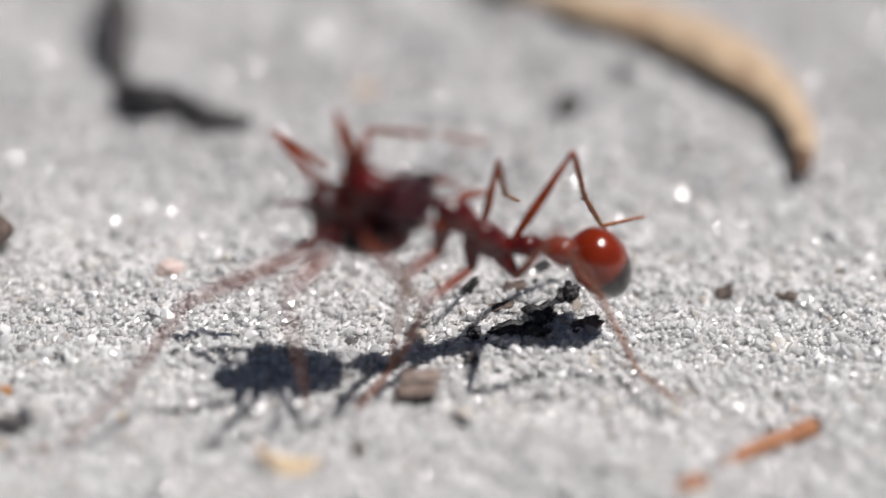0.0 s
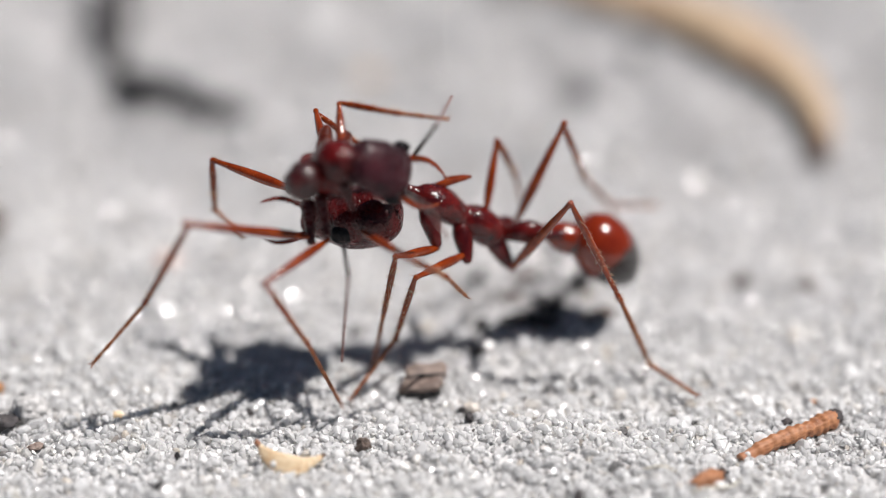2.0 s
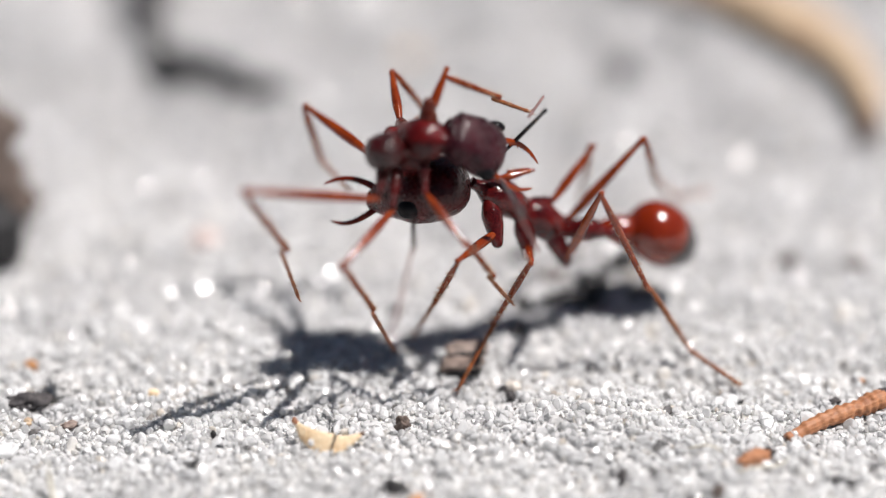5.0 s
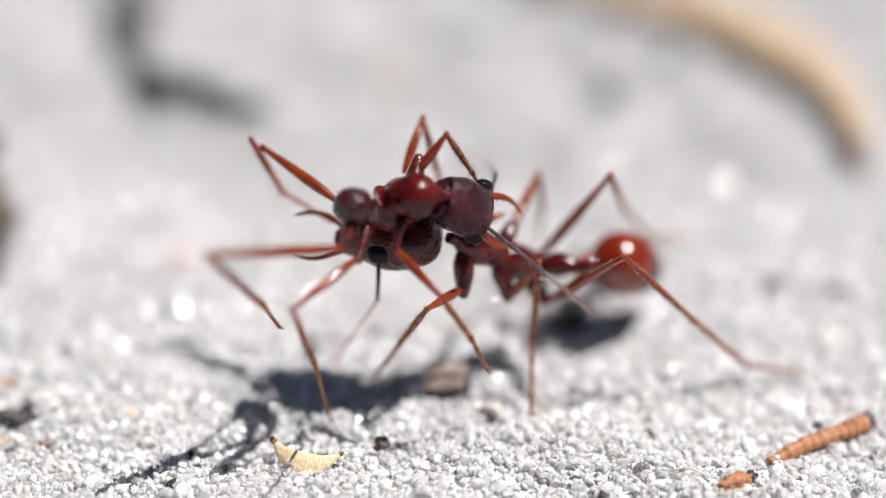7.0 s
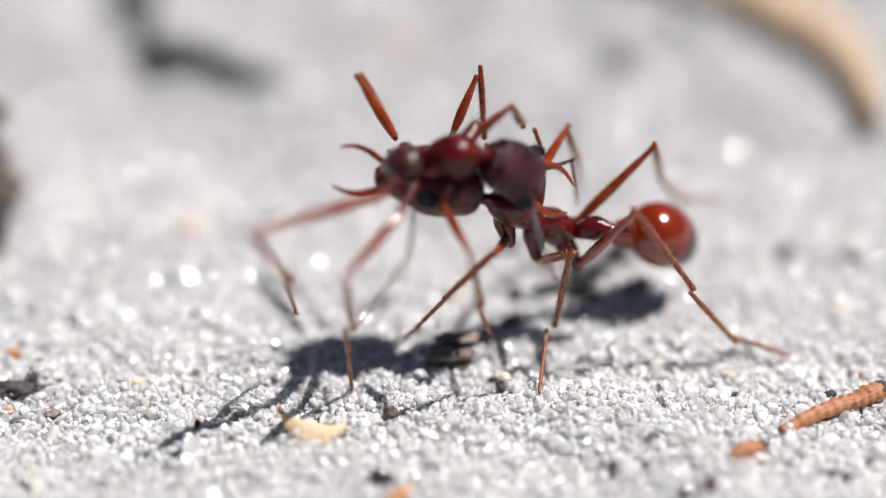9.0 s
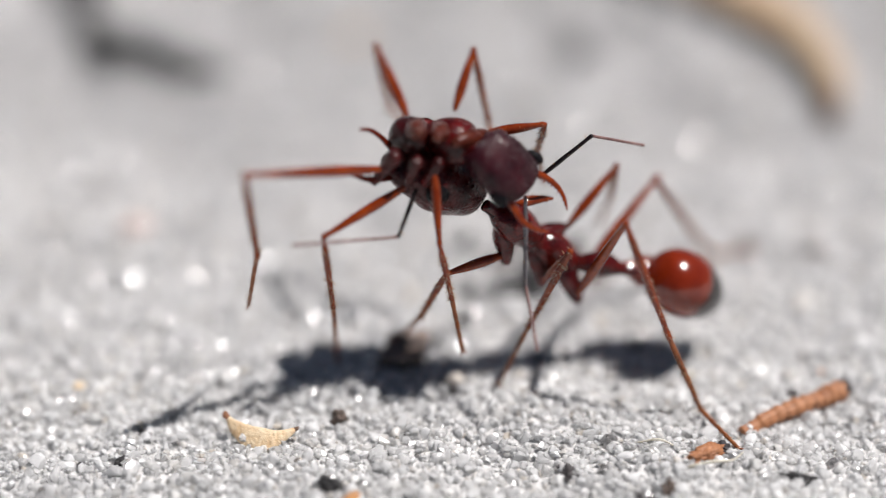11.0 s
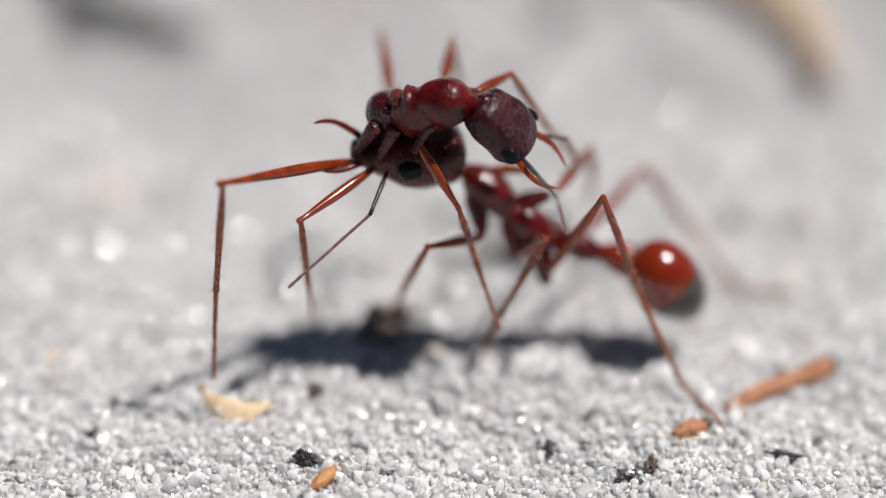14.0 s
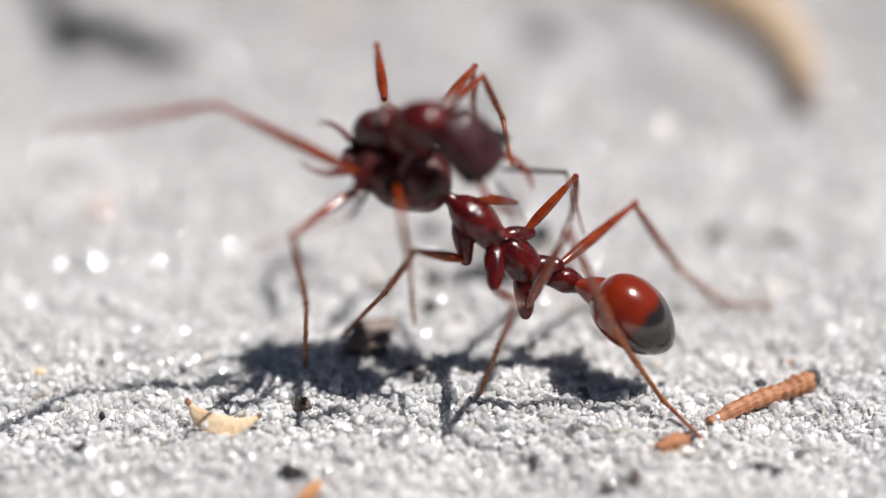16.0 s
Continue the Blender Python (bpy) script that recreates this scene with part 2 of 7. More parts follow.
def blob(rows, n=26, sides=24, rough=0.0, rough_mm=0.5, seed=0.0):
    """A bmesh of rings along z; rows of z, rx, ry and y offset (mm)."""
    bm = bmesh.new()
    s = catmull(rows, n)
    s[:, 1:3] = np.maximum(s[:, 1:3], 0.01)
    loft(bm, [(0, r[3], r[0]) for r in s], s[:, 1], s[:, 2], sides, (1, 0, 0), rough, rough_mm, seed)
    return bm


def spikes(bm, count, z0, z1, radius, length, rng, lean=0.5):
    """Fine hairs standing off a limb that runs along z."""
    for _ in range(count):
        z, a = rng.uniform(z0, z1), rng.uniform(0, 2 * math.pi)
        d = Vector((math.cos(a), math.sin(a), lean)).normalized()
        p = Vector((math.cos(a) * radius, math.sin(a) * radius, z))
        t = d.cross(Vector((0, 0, 1))).normalized() * 0.022
        u = d.cross(t).normalized() * 0.022
        v = [bm.verts.new(q * MM) for q in (p + t, p - t * 0.5 + u, p - t * 0.5 - u, p + d * length * rng.uniform(0.6, 1.2))]
        for f in ((0, 1, 3), (1, 2, 3), (2, 0, 3)):
            bm.faces.new([v[k] for k in f]).material_index = 1


def mesh_object(name, bm, material, parent=None, label="", flat=False):
    me = bpy.data.meshes.new(name)
    bmesh.ops.recalc_face_normals(bm, faces=bm.faces)
    bristles = any(f.material_index for f in bm.faces)
    bm.to_mesh(me)
    bm.free()
    me.polygons.foreach_set("use_smooth", [not flat] * len(me.polygons))
    me.materials.append(material)
    if bristles:
        me.materials.append(M_HAIR)
    ob = new(name, me)
    ob.parent = parent
    if label:
        tagged(ob, label)
    return ob


def part(name, bm, material, parent, label=""):
    return mesh_object(name, bm, material, parent, label)


def bone(a, b, up=(0, 0, 1)):
    """The pose of a piece that starts at a, runs along its z to b, with its y towards up (mm)."""
    a, b = Vector(a) * MM, Vector(b) * MM
    z = (b - a).normalized()
    y = Vector(up)
    y = (y - z * y.dot(z)).normalized()
    x = y.cross(z)
    return Matrix.Translation(a) @ Matrix((x, y, z)).transposed().to_4x4()


# ---- ground: one sheet to the horizon, and the loose grains on it ----
def height(x, y):
    """Height of the sand (mm) at x, y (mm)."""
    v = Vector((x, y, 0.0))
    h = 0.60 * noise.noise(v / 10.0) + 0.34 * noise.noise(v / 3.4 + Vector((7, 3, 1))) + 0.16 * noise.noise(v / 1.3 + Vector((2, 9, 4)))
    far = max(0.0, y - 4.0)
    h += min(far * 0.085, 1.9) * noise.noise(v / 6.0 + Vector((3, 1, 8)))
    h += 0.65 * math.exp(-((x - 2.6) / 4.6) ** 2 - ((y + 11.8) / 2.2) ** 2)
    return h - 0.28


def ground_axis(lo, hi, step, far):
    mid = list(np.arange(lo, hi + step / 2, step))
    out, d = [], step
    x = 0.0
    while x < far:
        d *= 1.35
        x += d
        out.append(x)
    return [lo - v for v in reversed(out)] + mid + [hi + v for v in out]


def build_ground():
    xs, ys = ground_axis(-48, 48, 0.55, 4000), ground_axis(-40, 60, 0.55, 4000)
    verts = [(x * MM, y * MM, (height(x, y) - 0.10) * MM) for y in ys for x in xs]
    w = len(xs)
    faces = [(j * w + i, j * w + i + 1, (j + 1) * w + i + 1, (j + 1) * w + i) for j in range(len(ys) - 1) for i in range(w - 1)]
    me = bpy.data.meshes.new("ground")
    me.from_pydata(verts, [], faces)
    me.polygons.foreach_set("use_smooth", [True] * len(faces))
    me.materials.append(M_SAND)
    return tagged(new("ground", me), "pale grey-white quartz sand, uneven and dry", "sand", kind="structure")


def grain_shapes(rng, subdiv, count):
    shapes = []
    for k in range(count):
        bm = bmesh.new()
        bmesh.ops.create_icosphere(bm, subdivisions=subdiv, radius=1.0)
        co = np.array([v.co[:] for v in bm.verts])
        cut = rng.normal(size=(9, 3))
        cut /= np.linalg.norm(cut, axis=1)[:, None]
        for nrm, d in zip(cut, rng.uniform(0.42, 0.86, 9)):
            s = np.maximum(co @ nrm - d, 0)
            co -= s[:, None] * nrm * 0.97
        co *= 1 + rng.uniform(-0.03, 0.03, (len(co), 1))
        shapes.append((co, np.array([[v.index for v in f.verts] for f in bm.faces])))
        bm.free()
    return shapes


def build_grains(name, label, x0, x1, y0, y1, count, size, subdiv, seed, lift):
    rng = np.random.default_rng(seed)
    shapes = grain_shapes(rng, subdiv, 10)
    xs, ys = rng.uniform(x0, x1, count), rng.uniform(y0, y1, count)
    rad = size * np.exp(np.clip(rng.normal(0, 0.36, count), -0.8, 0.85))
    allv, allf, base = [], [], 0
    for x, y, r in zip(xs, ys, rad):
        co, f = shapes[rng.integers(len(shapes))]
        q = rng.normal(size=4)
        q /= np.linalg.norm(q)
        a, b, c, d = q
        rot = np.array([[1 - 2 * (c * c + d * d), 2 * (b * c - a * d), 2 * (b * d + a * c)],
                        [2 * (b * c + a * d), 1 - 2 * (b * b + d * d), 2 * (c * d - a * b)],
                        [2 * (b * d - a * c), 2 * (c * d + a * b), 1 - 2 * (b * b + c * c)]])
        p = (co * (r * rng.uniform(0.62, 1.25, 3))) @ rot.T + (x, y, height(x, y) + rng.uniform(-0.14, lift))
        allv.append(p)
        allf.append(f + base)
        base += len(co)
    v = (np.concatenate(allv) * MM).astype(np.float32)
    f = np.concatenate(allf).astype(np.int32)
    me = bpy.data.meshes.new(name)
    me.vertices.add(len(v))
    me.vertices.foreach_set("co", v.ravel())
    me.loops.add(len(f) * 3)
    me.loops.foreach_set("vertex_index", f.ravel())
    me.polygons.add(len(f))
    me.polygons.foreach_set("loop_start", np.arange(0, len(f) * 3, 3, dtype=np.int32))
    me.update(calc_edges=True)
    me.polygons.foreach_set("use_smooth", np.zeros(len(f), dtype=bool))
    me.materials.append(M_GRAIN)
    return tagged(new(name, me), label, "sand", kind="stuff")


build_ground()
build_grains("sand_grains", "loose angular clear and white quartz sand grains", -28, 28, -21.5, -1, 14500, 0.228, 2, 11, 0.10)
build_grains("sand_grains", "fine quartz grit between larger sand grains", -28, 28, -21.5, 3, 22000, 0.115, 1, 13, 0.10)
build_grains("sand_grains", "loose quartz sand grains lying further off", -36, 36, -1, 38, 26000, 0.235, 1, 12, 0.12)


# ---- loose litter on the sand ----
def curved(points, radii, n, sides, rough, rough_mm, seed, flat=1.0, side=(0, 0, 1), thin=None):
    bm = bmesh.new()
    s = catmull([(*p, r) for p, r in zip(points, radii)], n)
    r = np.maximum(s[:, 3], 0.02)
    loft(bm, s[:, :3], r * flat, np.minimum(r, thin) if thin else r, sides, side, rough, rough_mm, seed)
    return bm


def husk():
    """A long curved seed pod lying along the sand: a tan shell, with a black strip for the shade below it."""
    ob = tagged(new("seed_husk"), "long curved dry tan seed husk lying on sand", "husk")
    line = [(3.2, 32.6, 0.6), (6.6, 31.0, 0.9), (11.0, 28.4, 1.1), (15.2, 25.0, 1.2), (18.0, 21.6, 1.1), (19.5, 18.2, 1.0), (19.9, 15.4, 0.7), (19.6, 13.5, 0.45)]
    part("shell", curved(line, [0.45, 1.15, 1.7, 1.8, 1.45, 0.95, 0.66, 0.42], 90, 30, 0.30, 0.9, 3.0, 0.5), M_HUSK, ob)
    part("tip", curved([(19.8, 14.7, 0.55), (19.6, 13.6, 0.4), (19.3, 12.8, 0.25)], [0.55, 0.52, 0.2], 12, 16, 0.3, 0.6, 1.0), M_HUSK_IN, ob, "dark withered end")
    part("stalk_end", curved([(1.2, 33.4, 0.5), (2.6, 32.9, 0.6), (4.2, 32.2, 0.7)], [0.35, 0.6, 0.4], 16, 14, 0.35, 0.8, 6.0), M_HUSK_IN, ob, "dark brown stalk end")
    # A black strip beside the shell stands in for the shade line below it.
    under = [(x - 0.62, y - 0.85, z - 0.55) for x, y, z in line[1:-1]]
    part("underside", curved(under, [0.5, 0.9, 1.0, 0.85, 0.55, 0.3], 60, 16, 0.35, 0.8, 5.0, 0.4), M_CHAR, ob, "black strip drawn for shade below the shell")
    return ob


def bent_twig():
    ob = tagged(new("bent_twig"), "dark grey bent twig half sunk in sand", "twig")
    part("stem", curved([(-21.7, 32.5, 1.2), (-21.2, 28.0, 1.3), (-20.9, 24.4, 0.8), (-20.3, 21.6, 0.4)], [0.7, 1.0, 0.75, 0.4], 26, 14, 0.3, 1.6, 9.0), M_TWIG, ob)
    part("branch", curved([(-20.6, 20.6, 0.3), (-19.0, 19.8, 0.6), (-16.8, 19.2, 0.6), (-15.3, 17.8, 0.5), (-12.5, 17.8, 0.2)], [0.6, 1.0, 0.8, 0.95, 0.45], 34, 14, 0.35, 1.2, 2.0), M_CHAR, ob, "blackened side branch")
    return ob


def bark_chunk():
    ob = tagged(new("bark_chunk"), "upright split chunk of grey-brown bark", "bark")
    part("slab", blob([(-0.5, 2.0, 1.2, 0), (1.0, 3.1, 1.7, 0), (4, 3.1, 1.6, 0.4), (7.6, 2.3, 1.3, 1.2), (9.2, 0.7, 0.5, 1.6)], 40, 30, 0.4, 1.4, 4.0), M_BARK, ob)
    part("splinter", blob([(-0.5, 1.6, 1.0, -1.6), (1, 2.4, 1.3, -2.4), (2.8, 1.8, 1.0, -2.6), (4.2, 0.3, 0.3, -2.4)], 26, 20, 0.45, 0.9, 8.0), M_CHAR, ob, "dark charred splinter")
    ob.matrix_world = pose(-0.0288, 0.0038, -0.0006, -10, 6, 24)
    return ob


def lump(name, label, category, at, size, material, rough=0.35, seed=0.0, turn=0.0, sink=0.3, tilt=0.0):
    x, y = at
    a, b, c = size
    bm = bmesh.new()
    bmesh.ops.create_icosphere(bm, subdivisions=4, radius=1.0)
    for v in bm.verts:
        q = v.co.copy()
        k = 1 + rough * noise.noise(q * 1.3 + Vector((seed, 0, seed))) + rough * 0.6 * noise.noise(q * 3.1 + Vector((0, seed, 0))) + rough * 0.3 * noise.noise(q * 7.3 + Vector((0, seed, 5)))
        v.co = Vector((q.x * a, q.y * b, q.z * c)) * k * MM
    ob = mesh_object(name, bm, material)
    ob.matrix_world = pose(x * MM, y * MM, (height(x, y) + c * (1 - sink)) * MM, tilt, 0, turn)
    return tagged(ob, label, category)


def flake():
    """A crescent-shaped bract with a brown stalk end, propped on the grains."""
    ob = tagged(new("dry_flake"), "curled pale yellow boat-shaped plant flake on sand", "flake")
    z = height(-9.2, -12.9) + 0.20
    line = [(-10.75, -12.65, 0.62), (-10.35, -13.15, 0.40), (-9.6, -13.65, 0.24), (-8.8, -13.82, 0.22), (-8.1, -13.65, 0.34), (-7.6, -13.40, 0.46)]
    part("blade", curved([(x, y, h + z) for x, y, h in line], [0.10, 0.34, 0.52, 0.48, 0.26, 0.10], 40, 22, 0.10, 0.7, 2.0, 1.0, (0, 0.72, 0.7), 0.11), M_FLAKE, ob)
    part("stalk_end", curved([(-10.66, -12.75, 0.58 + z), (-10.80, -12.60, 0.70 + z), (-10.86, -12.50, 0.84 + z)], [0.12, 0.16, 0.06], 10, 10, 0.3, 0.3, 2.0), M_STICK, ob, "brown broken stalk end")
    part("tip", curved([(-7.72, -13.46, 0.42 + z), (-7.5, -13.35, 0.50 + z), (-7.38, -13.28, 0.55 + z)], [0.11, 0.09, 0.03], 8, 10, 0.3, 0.3, 6.0), M_HUSK_IN, ob, "dark dried tip")
    return ob


def stalk():
    """A short ringed piece of stalk with a ragged dark end."""
    ob = tagged(new("stalk_piece"), "short ringed orange-brown stalk piece on sand", "stalk")
    bm = bmesh.new()
    rows = []
    for i in range(60):
        u = i / 59
        r = 0.31 + 0.18 * u + 0.042 * math.sin(u * 74 + 2 * noise.noise(Vector((u * 5, 4, 2)))) * (0.3 + u) + 0.05 * noise.noise(Vector((u * 5, 1, 2)))
        rows.append((0.05 * math.sin(u * 7), 0.14 * math.sin(u * 4.2), u * 5.75, r))
    loft(bm, [(x, y, z) for x, y, z, r in rows], [r[3] for r in rows], [r[3] for r in rows], 22, (1, 0, 0), 0.22, 0.5, 3.0)
    part("stem", bm, M_STICK, ob)
    part("ragged_end", curved([(0.05, -0.10, 5.5), (0.10, -0.10, 5.9), (0.24, -0.16, 6.1), (0.34, -0.45, 6.15)], [0.42, 0.40, 0.2, 0.05], 16, 16, 0.5, 0.25, 8.0), M_TWIG, ob, "dark ragged broken end")
    a, b = (13.1, -12.75), (18.1, -9.8)
    ob.matrix_world = bone((*a, height(*a) + 0.05), (*b, height(*b) + 0.60))
    return ob


def plate(at, u, v, half_u, half_v, thick, seed, rough=0.34):
    """A broken slab with a ragged outline and an uneven top, centred at a point, spread along u and v (mm)."""
    u, v = Vector(u).normalized(), Vector(v)
    v = (v - u * v.dot(u)).normalized()
    w = u.cross(v)
    at = Vector(at)
    bm = bmesh.new()
    n = 34
    rings = []
    for scale, lift in ((0.86, -1.0), (1.0, -0.5), (0.97, 0.6), (0.88, 1.0), (0.6, 1.05), (0.3, 1.0)):
        ring = []
        for k in range(n):
            a = 2 * math.pi * k / n
            c, d = math.cos(a), math.sin(a)
            r = scale / (abs(c) ** 5 + abs(d) ** 5) ** 0.2
            r *= 1 + rough * (noise.noise(Vector((c * 1.6, d * 1.6, seed))) + 0.6 * noise.noise(Vector((c * 5, d * 5, seed + 3))))
            p = u * (c * r * half_u) + v * (d * r * half_v)
            h = lift * thick / 2 + thick * 0.55 * noise.noise(p * 2.6 + Vector((seed, 1, 0))) * (0.5 if lift < 0 else 1)
            ring.append(bm.verts.new((at + p + w * h) * MM))
        rings.append(ring)
    for r0, r1 in zip(rings, rings[1:]):
        for k in range(n):
            bm.faces.new((r0[k], r0[(k + 1) % n], r1[(k + 1) % n], r1[k]))
    bm.faces.new(list(reversed(rings[0])))
    bm.faces.new(rings[-1])
    return bm


def bark_chip():
    """A split piece of bark: a ledge, a second layer rising behind it, and black rods for the shade in its hollows."""
    ob = tagged(new("bark_chip"), "small split brown bark chip on sand", "bark")
    x, y = -2.7, -7.3
    z = height(x, y)
    part("ledge", plate((x - 0.05, y - 0.35, z + 0.72), (1, -0.10, 0.18), (0, 1, 0.15), 1.10, 0.42, 0.30, 5.0), M_CHIP, ob)
    part("back_layer", plate((x + 0.15, y + 0.50, z + 0.85), (1, 0.30, 0.02), (-0.1, 1, 0.34), 1.0, 0.52, 0.26, 9.0), M_CHIP, ob)
    # Black rods put in for the shade between the layers and below the ledge.
    part("splinter", curved([(x - 1.2, y + 0.15, z + 0.70), (x - 0.2, y + 0.12, z + 0.90), (x + 1.2, y + 0.2, z + 1.0)], [0.05, 0.12, 0.05], 18, 10, 0.4, 0.4, 7.0), M_CHAR, ob, "black strip for the dark gap between the layers")
    part("ledge_shade", curved([(x - 1.15, y - 0.40, z + 0.15), (x, y - 0.42, z + 0.26), (x + 0.9, y - 0.25, z + 0.3)], [0.3, 0.42, 0.3], 18, 16, 0.4, 0.4, 2.0), M_CHAR, ob, "black filling for the shade below the ledge")
    return ob


def chip(label, at, size, thick, turn, tilt, material, seed):
    """A single thin broken flake of bark lying on the grains."""
    x, y = at
    c, d = math.cos(radians(turn)), math.sin(radians(turn))
    bm = plate((x, y, height(x, y) + 0.10 + thick / 2), (c, d, math.sin(radians(tilt))), (-d, c, 0.25), size[0], size[1], thick, seed, 0.35)
    return tagged(mesh_object("bark_flake", bm, material), label, "bark")


def fibre(name, label, points, r, material):
    bm = curved([(x, y, height(x, y) + z) for x, y, z in points], r, 24, 8, 0.15, 0.4, 1.0)
    return tagged(mesh_object(name, bm, material), label, "fibre")


husk()
bent_twig()
bark_chunk()
flake()
stalk()
bark_chip()
lump("stalk_crumb", "crumbled orange-brown bit of stalk in sand", "stalk", (11.25, -14.8), (0.85, 0.40, 0.30), M_STICK, 0.45, 2.0, 28, 0.45)
lump("charcoal_crumb", "small grey charcoal crumb beside a stalk bit", "charcoal", (12.1, -14.3), (0.38, 0.3, 0.28), M_TWIG, 0.8, 3.0, 10)
lump("charcoal_crumb", "black shiny charcoal crumb on sand", "charcoal", (-5.92, -16.85), (0.46, 0.28, 0.28), M_CHAR, 0.9, 5.0, -35)
lump("charcoal_crumb", "flat black charcoal sliver on sand", "charcoal", (15.45, -16.1), (0.85, 0.24, 0.2), M_CHAR, 0.7, 6.0, -12)
lump("charcoal_crumb", "dark grey broken charcoal crumb in sand", "charcoal", (4.9, -15.75), (0.45, 0.4, 0.24), M_TWIG, 1.1, 7.0, 40, sink=0.5)
# A dark lump stands in for the shaded hollow left of the stone.
lump("charcoal_crumb", "dark lump put in for a shaded hollow in sand", "charcoal", (-24.2, -9.9), (0.95, 0.5, 0.4), M_TWIG, 0.9, 8.0, 20, sink=0.75)
lump("pebble", "pale grey angular stone beside a dark lump", "pebble", (-22.5, -9.0), (0.95, 0.7, 0.75), M_STONE, 0.35, 41.0, 15, sink=0.35)
lump("pebble", "pinkish blurred pebble far back on sand", "pebble", (-16.4, 3.7), (0.75, 0.6, 0.4), M_PINK, 0.3, 42.0, 30, sink=0.5)
lump("pebble", "small orange pebble in pale sand", "pebble", (-24.4, -6.9), (0.35, 0.3, 0.25), M_SEED, 0.3, 43.0, 0, sink=0.4)
lump("pebble", "small yellowish quartz pebble in sand", "pebble", (-18.0, -9.4), (0.3, 0.25, 0.22), M_FLAKE, 0.3, 44.0, 0, sink=0.4)
lump("seed", "tiny tan seed crumb on pale sand", "seed", (17.2, -8.0), (0.22, 0.16, 0.16), M_SEED, 0.4, 45.0, 20, sink=0.2)
lump("charcoal_crumb", "greenish grey crumb beside the stalk", "charcoal", (15.6, -9.9), (0.34, 0.2, 0.16), M_TWIG, 0.5, 46.0, 10, sink=0.2)
lump("charcoal_crumb", "tiny black speck near the ant's foot", "charcoal", (11.0, -9.7), (0.2, 0.1, 0.1), M_CHAR, 0.6, 47.0, 40, sink=0.1)
lump("charcoal_crumb", "tiny black speck on fine sand", "charcoal", (-14.8, -12.6), (0.12, 0.1, 0.26), M_CHAR, 0.5, 48.0, 0, sink=0.2)
lump("charcoal_crumb", "small black crumb pressed into sand", "charcoal", (-15.6, -14.8), (0.26, 0.2, 0.16), M_CHAR, 0.7, 49.0, 60, sink=0.3)
lump("bark_flake", "small brown bark crumb in pale sand", "bark", (-22.0, -11.5), (0.42, 0.25, 0.18), M_CHIP, 0.5, 50.0, 25, sink=0.3)
lump("bark_flake", "small tan bark crumb on pale sand", "bark", (-24.0, -11.3), (0.3, 0.25, 0.2), M_HUSK, 0.4, 51.0, 0, sink=0.3)
lump("bark_flake", "tan bark crumb far back on sand", "bark", (-6.0, 22.3), (0.8, 0.5, 0.3), M_HUSK, 0.4, 52.0, 0, sink=0.5)
lump("charcoal_crumb", "dark charcoal lump far back on sand", "charcoal", (6.4, 20.7), (0.7, 0.9, 0.5), M_TWIG, 0.6, 9.0, -20)
lump("charcoal_crumb", "grey charcoal lump near the husk", "charcoal", (9.7, 23.6), (0.5, 0.8, 0.4), M_TWIG, 0.5, 10.0, 0, sink=0.5)
lump("charcoal_crumb", "tiny dark speckled crumb on sand", "charcoal", (17.7, 1.9), (0.5, 0.3, 0.2), M_BARK, 0.9, 11.0, 0, sink=0.4)
lump("charcoal_crumb", "round black charcoal crumb in pale sand", "charcoal", (0.44, -1.79), (0.42, 0.36, 0.34), M_CHAR, 0.7, 21, 10, sink=0.35)
lump("charcoal_crumb", "long black charcoal crumb among bark flakes", "charcoal", (2.12, -1.77), (0.95, 0.42, 0.34), M_CHAR, 0.9, 22, 12, sink=0.35)
lump("charcoal_crumb", "jagged black charcoal crumb among bark flakes", "charcoal", (3.73, -2.00), (0.6, 0.5, 0.36), M_CHAR, 1, 23, -20, sink=0.35)
lump("charcoal_crumb", "tall black charcoal crumb on sand", "charcoal", (5.52, 0.96), (0.5, 0.45, 0.55), M_CHAR, 0.9, 24, 30, sink=0.35)
lump("charcoal_crumb", "broad black charcoal crumb on sand", "charcoal", (4.08, -0.49), (0.7, 0.6, 0.4), M_CHAR, 1, 25, 50, sink=0.35)
lump("charcoal_crumb", "grey charcoal crumb at the edge of dark litter", "charcoal", (0.20, -4.02), (0.38, 0.4, 0.3), M_TWIG, 0.9, 26, 0, sink=0.35)
lump("charcoal_crumb", "flat dark crumb sunk among sand grains", "charcoal", (8.5, -17.3), (0.5, 0.3, 0.2), M_TWIG, 0.9, 61.0, 15, sink=0.6)
lump("charcoal_crumb", "brownish dark crumb sunk among sand grains", "charcoal", (9.5, -16.9), (0.35, 0.28, 0.2), M_BARK, 0.9, 62.0, 70, sink=0.6)
lump("charcoal_crumb", "small dark crumb on pale sand", "charcoal", (7.10, -5.46), (0.2, 0.2, 0.18), M_TWIG, 0.7, 27, 0, sink=0.35)
lump("charcoal_crumb", "small dark crumb beside the bark chip", "charcoal", (-0.24, -9.62), (0.25, 0.25, 0.2), M_TWIG, 0.8, 28, 0, sink=0.35)
chip("dark brown bark flake tilted on sand", (6.51, -1.37), (0.85, 0.42), 0.22, 12, 14, M_BARK, 31)
chip("narrow dark bark flake standing in sand", (0.04, 1.78), (0.8, 0.3), 0.2, 38, 35, M_CHAR, 32)
chip("thin brown bark flake on pale sand", (2.66, 2.02), (0.62, 0.34), 0.16, 4, 8, M_BARK, 33)
chip("flat brown bark flake on pale sand", (1.97, 0.36), (0.72, 0.28), 0.14, 14, 6, M_BARK, 34)
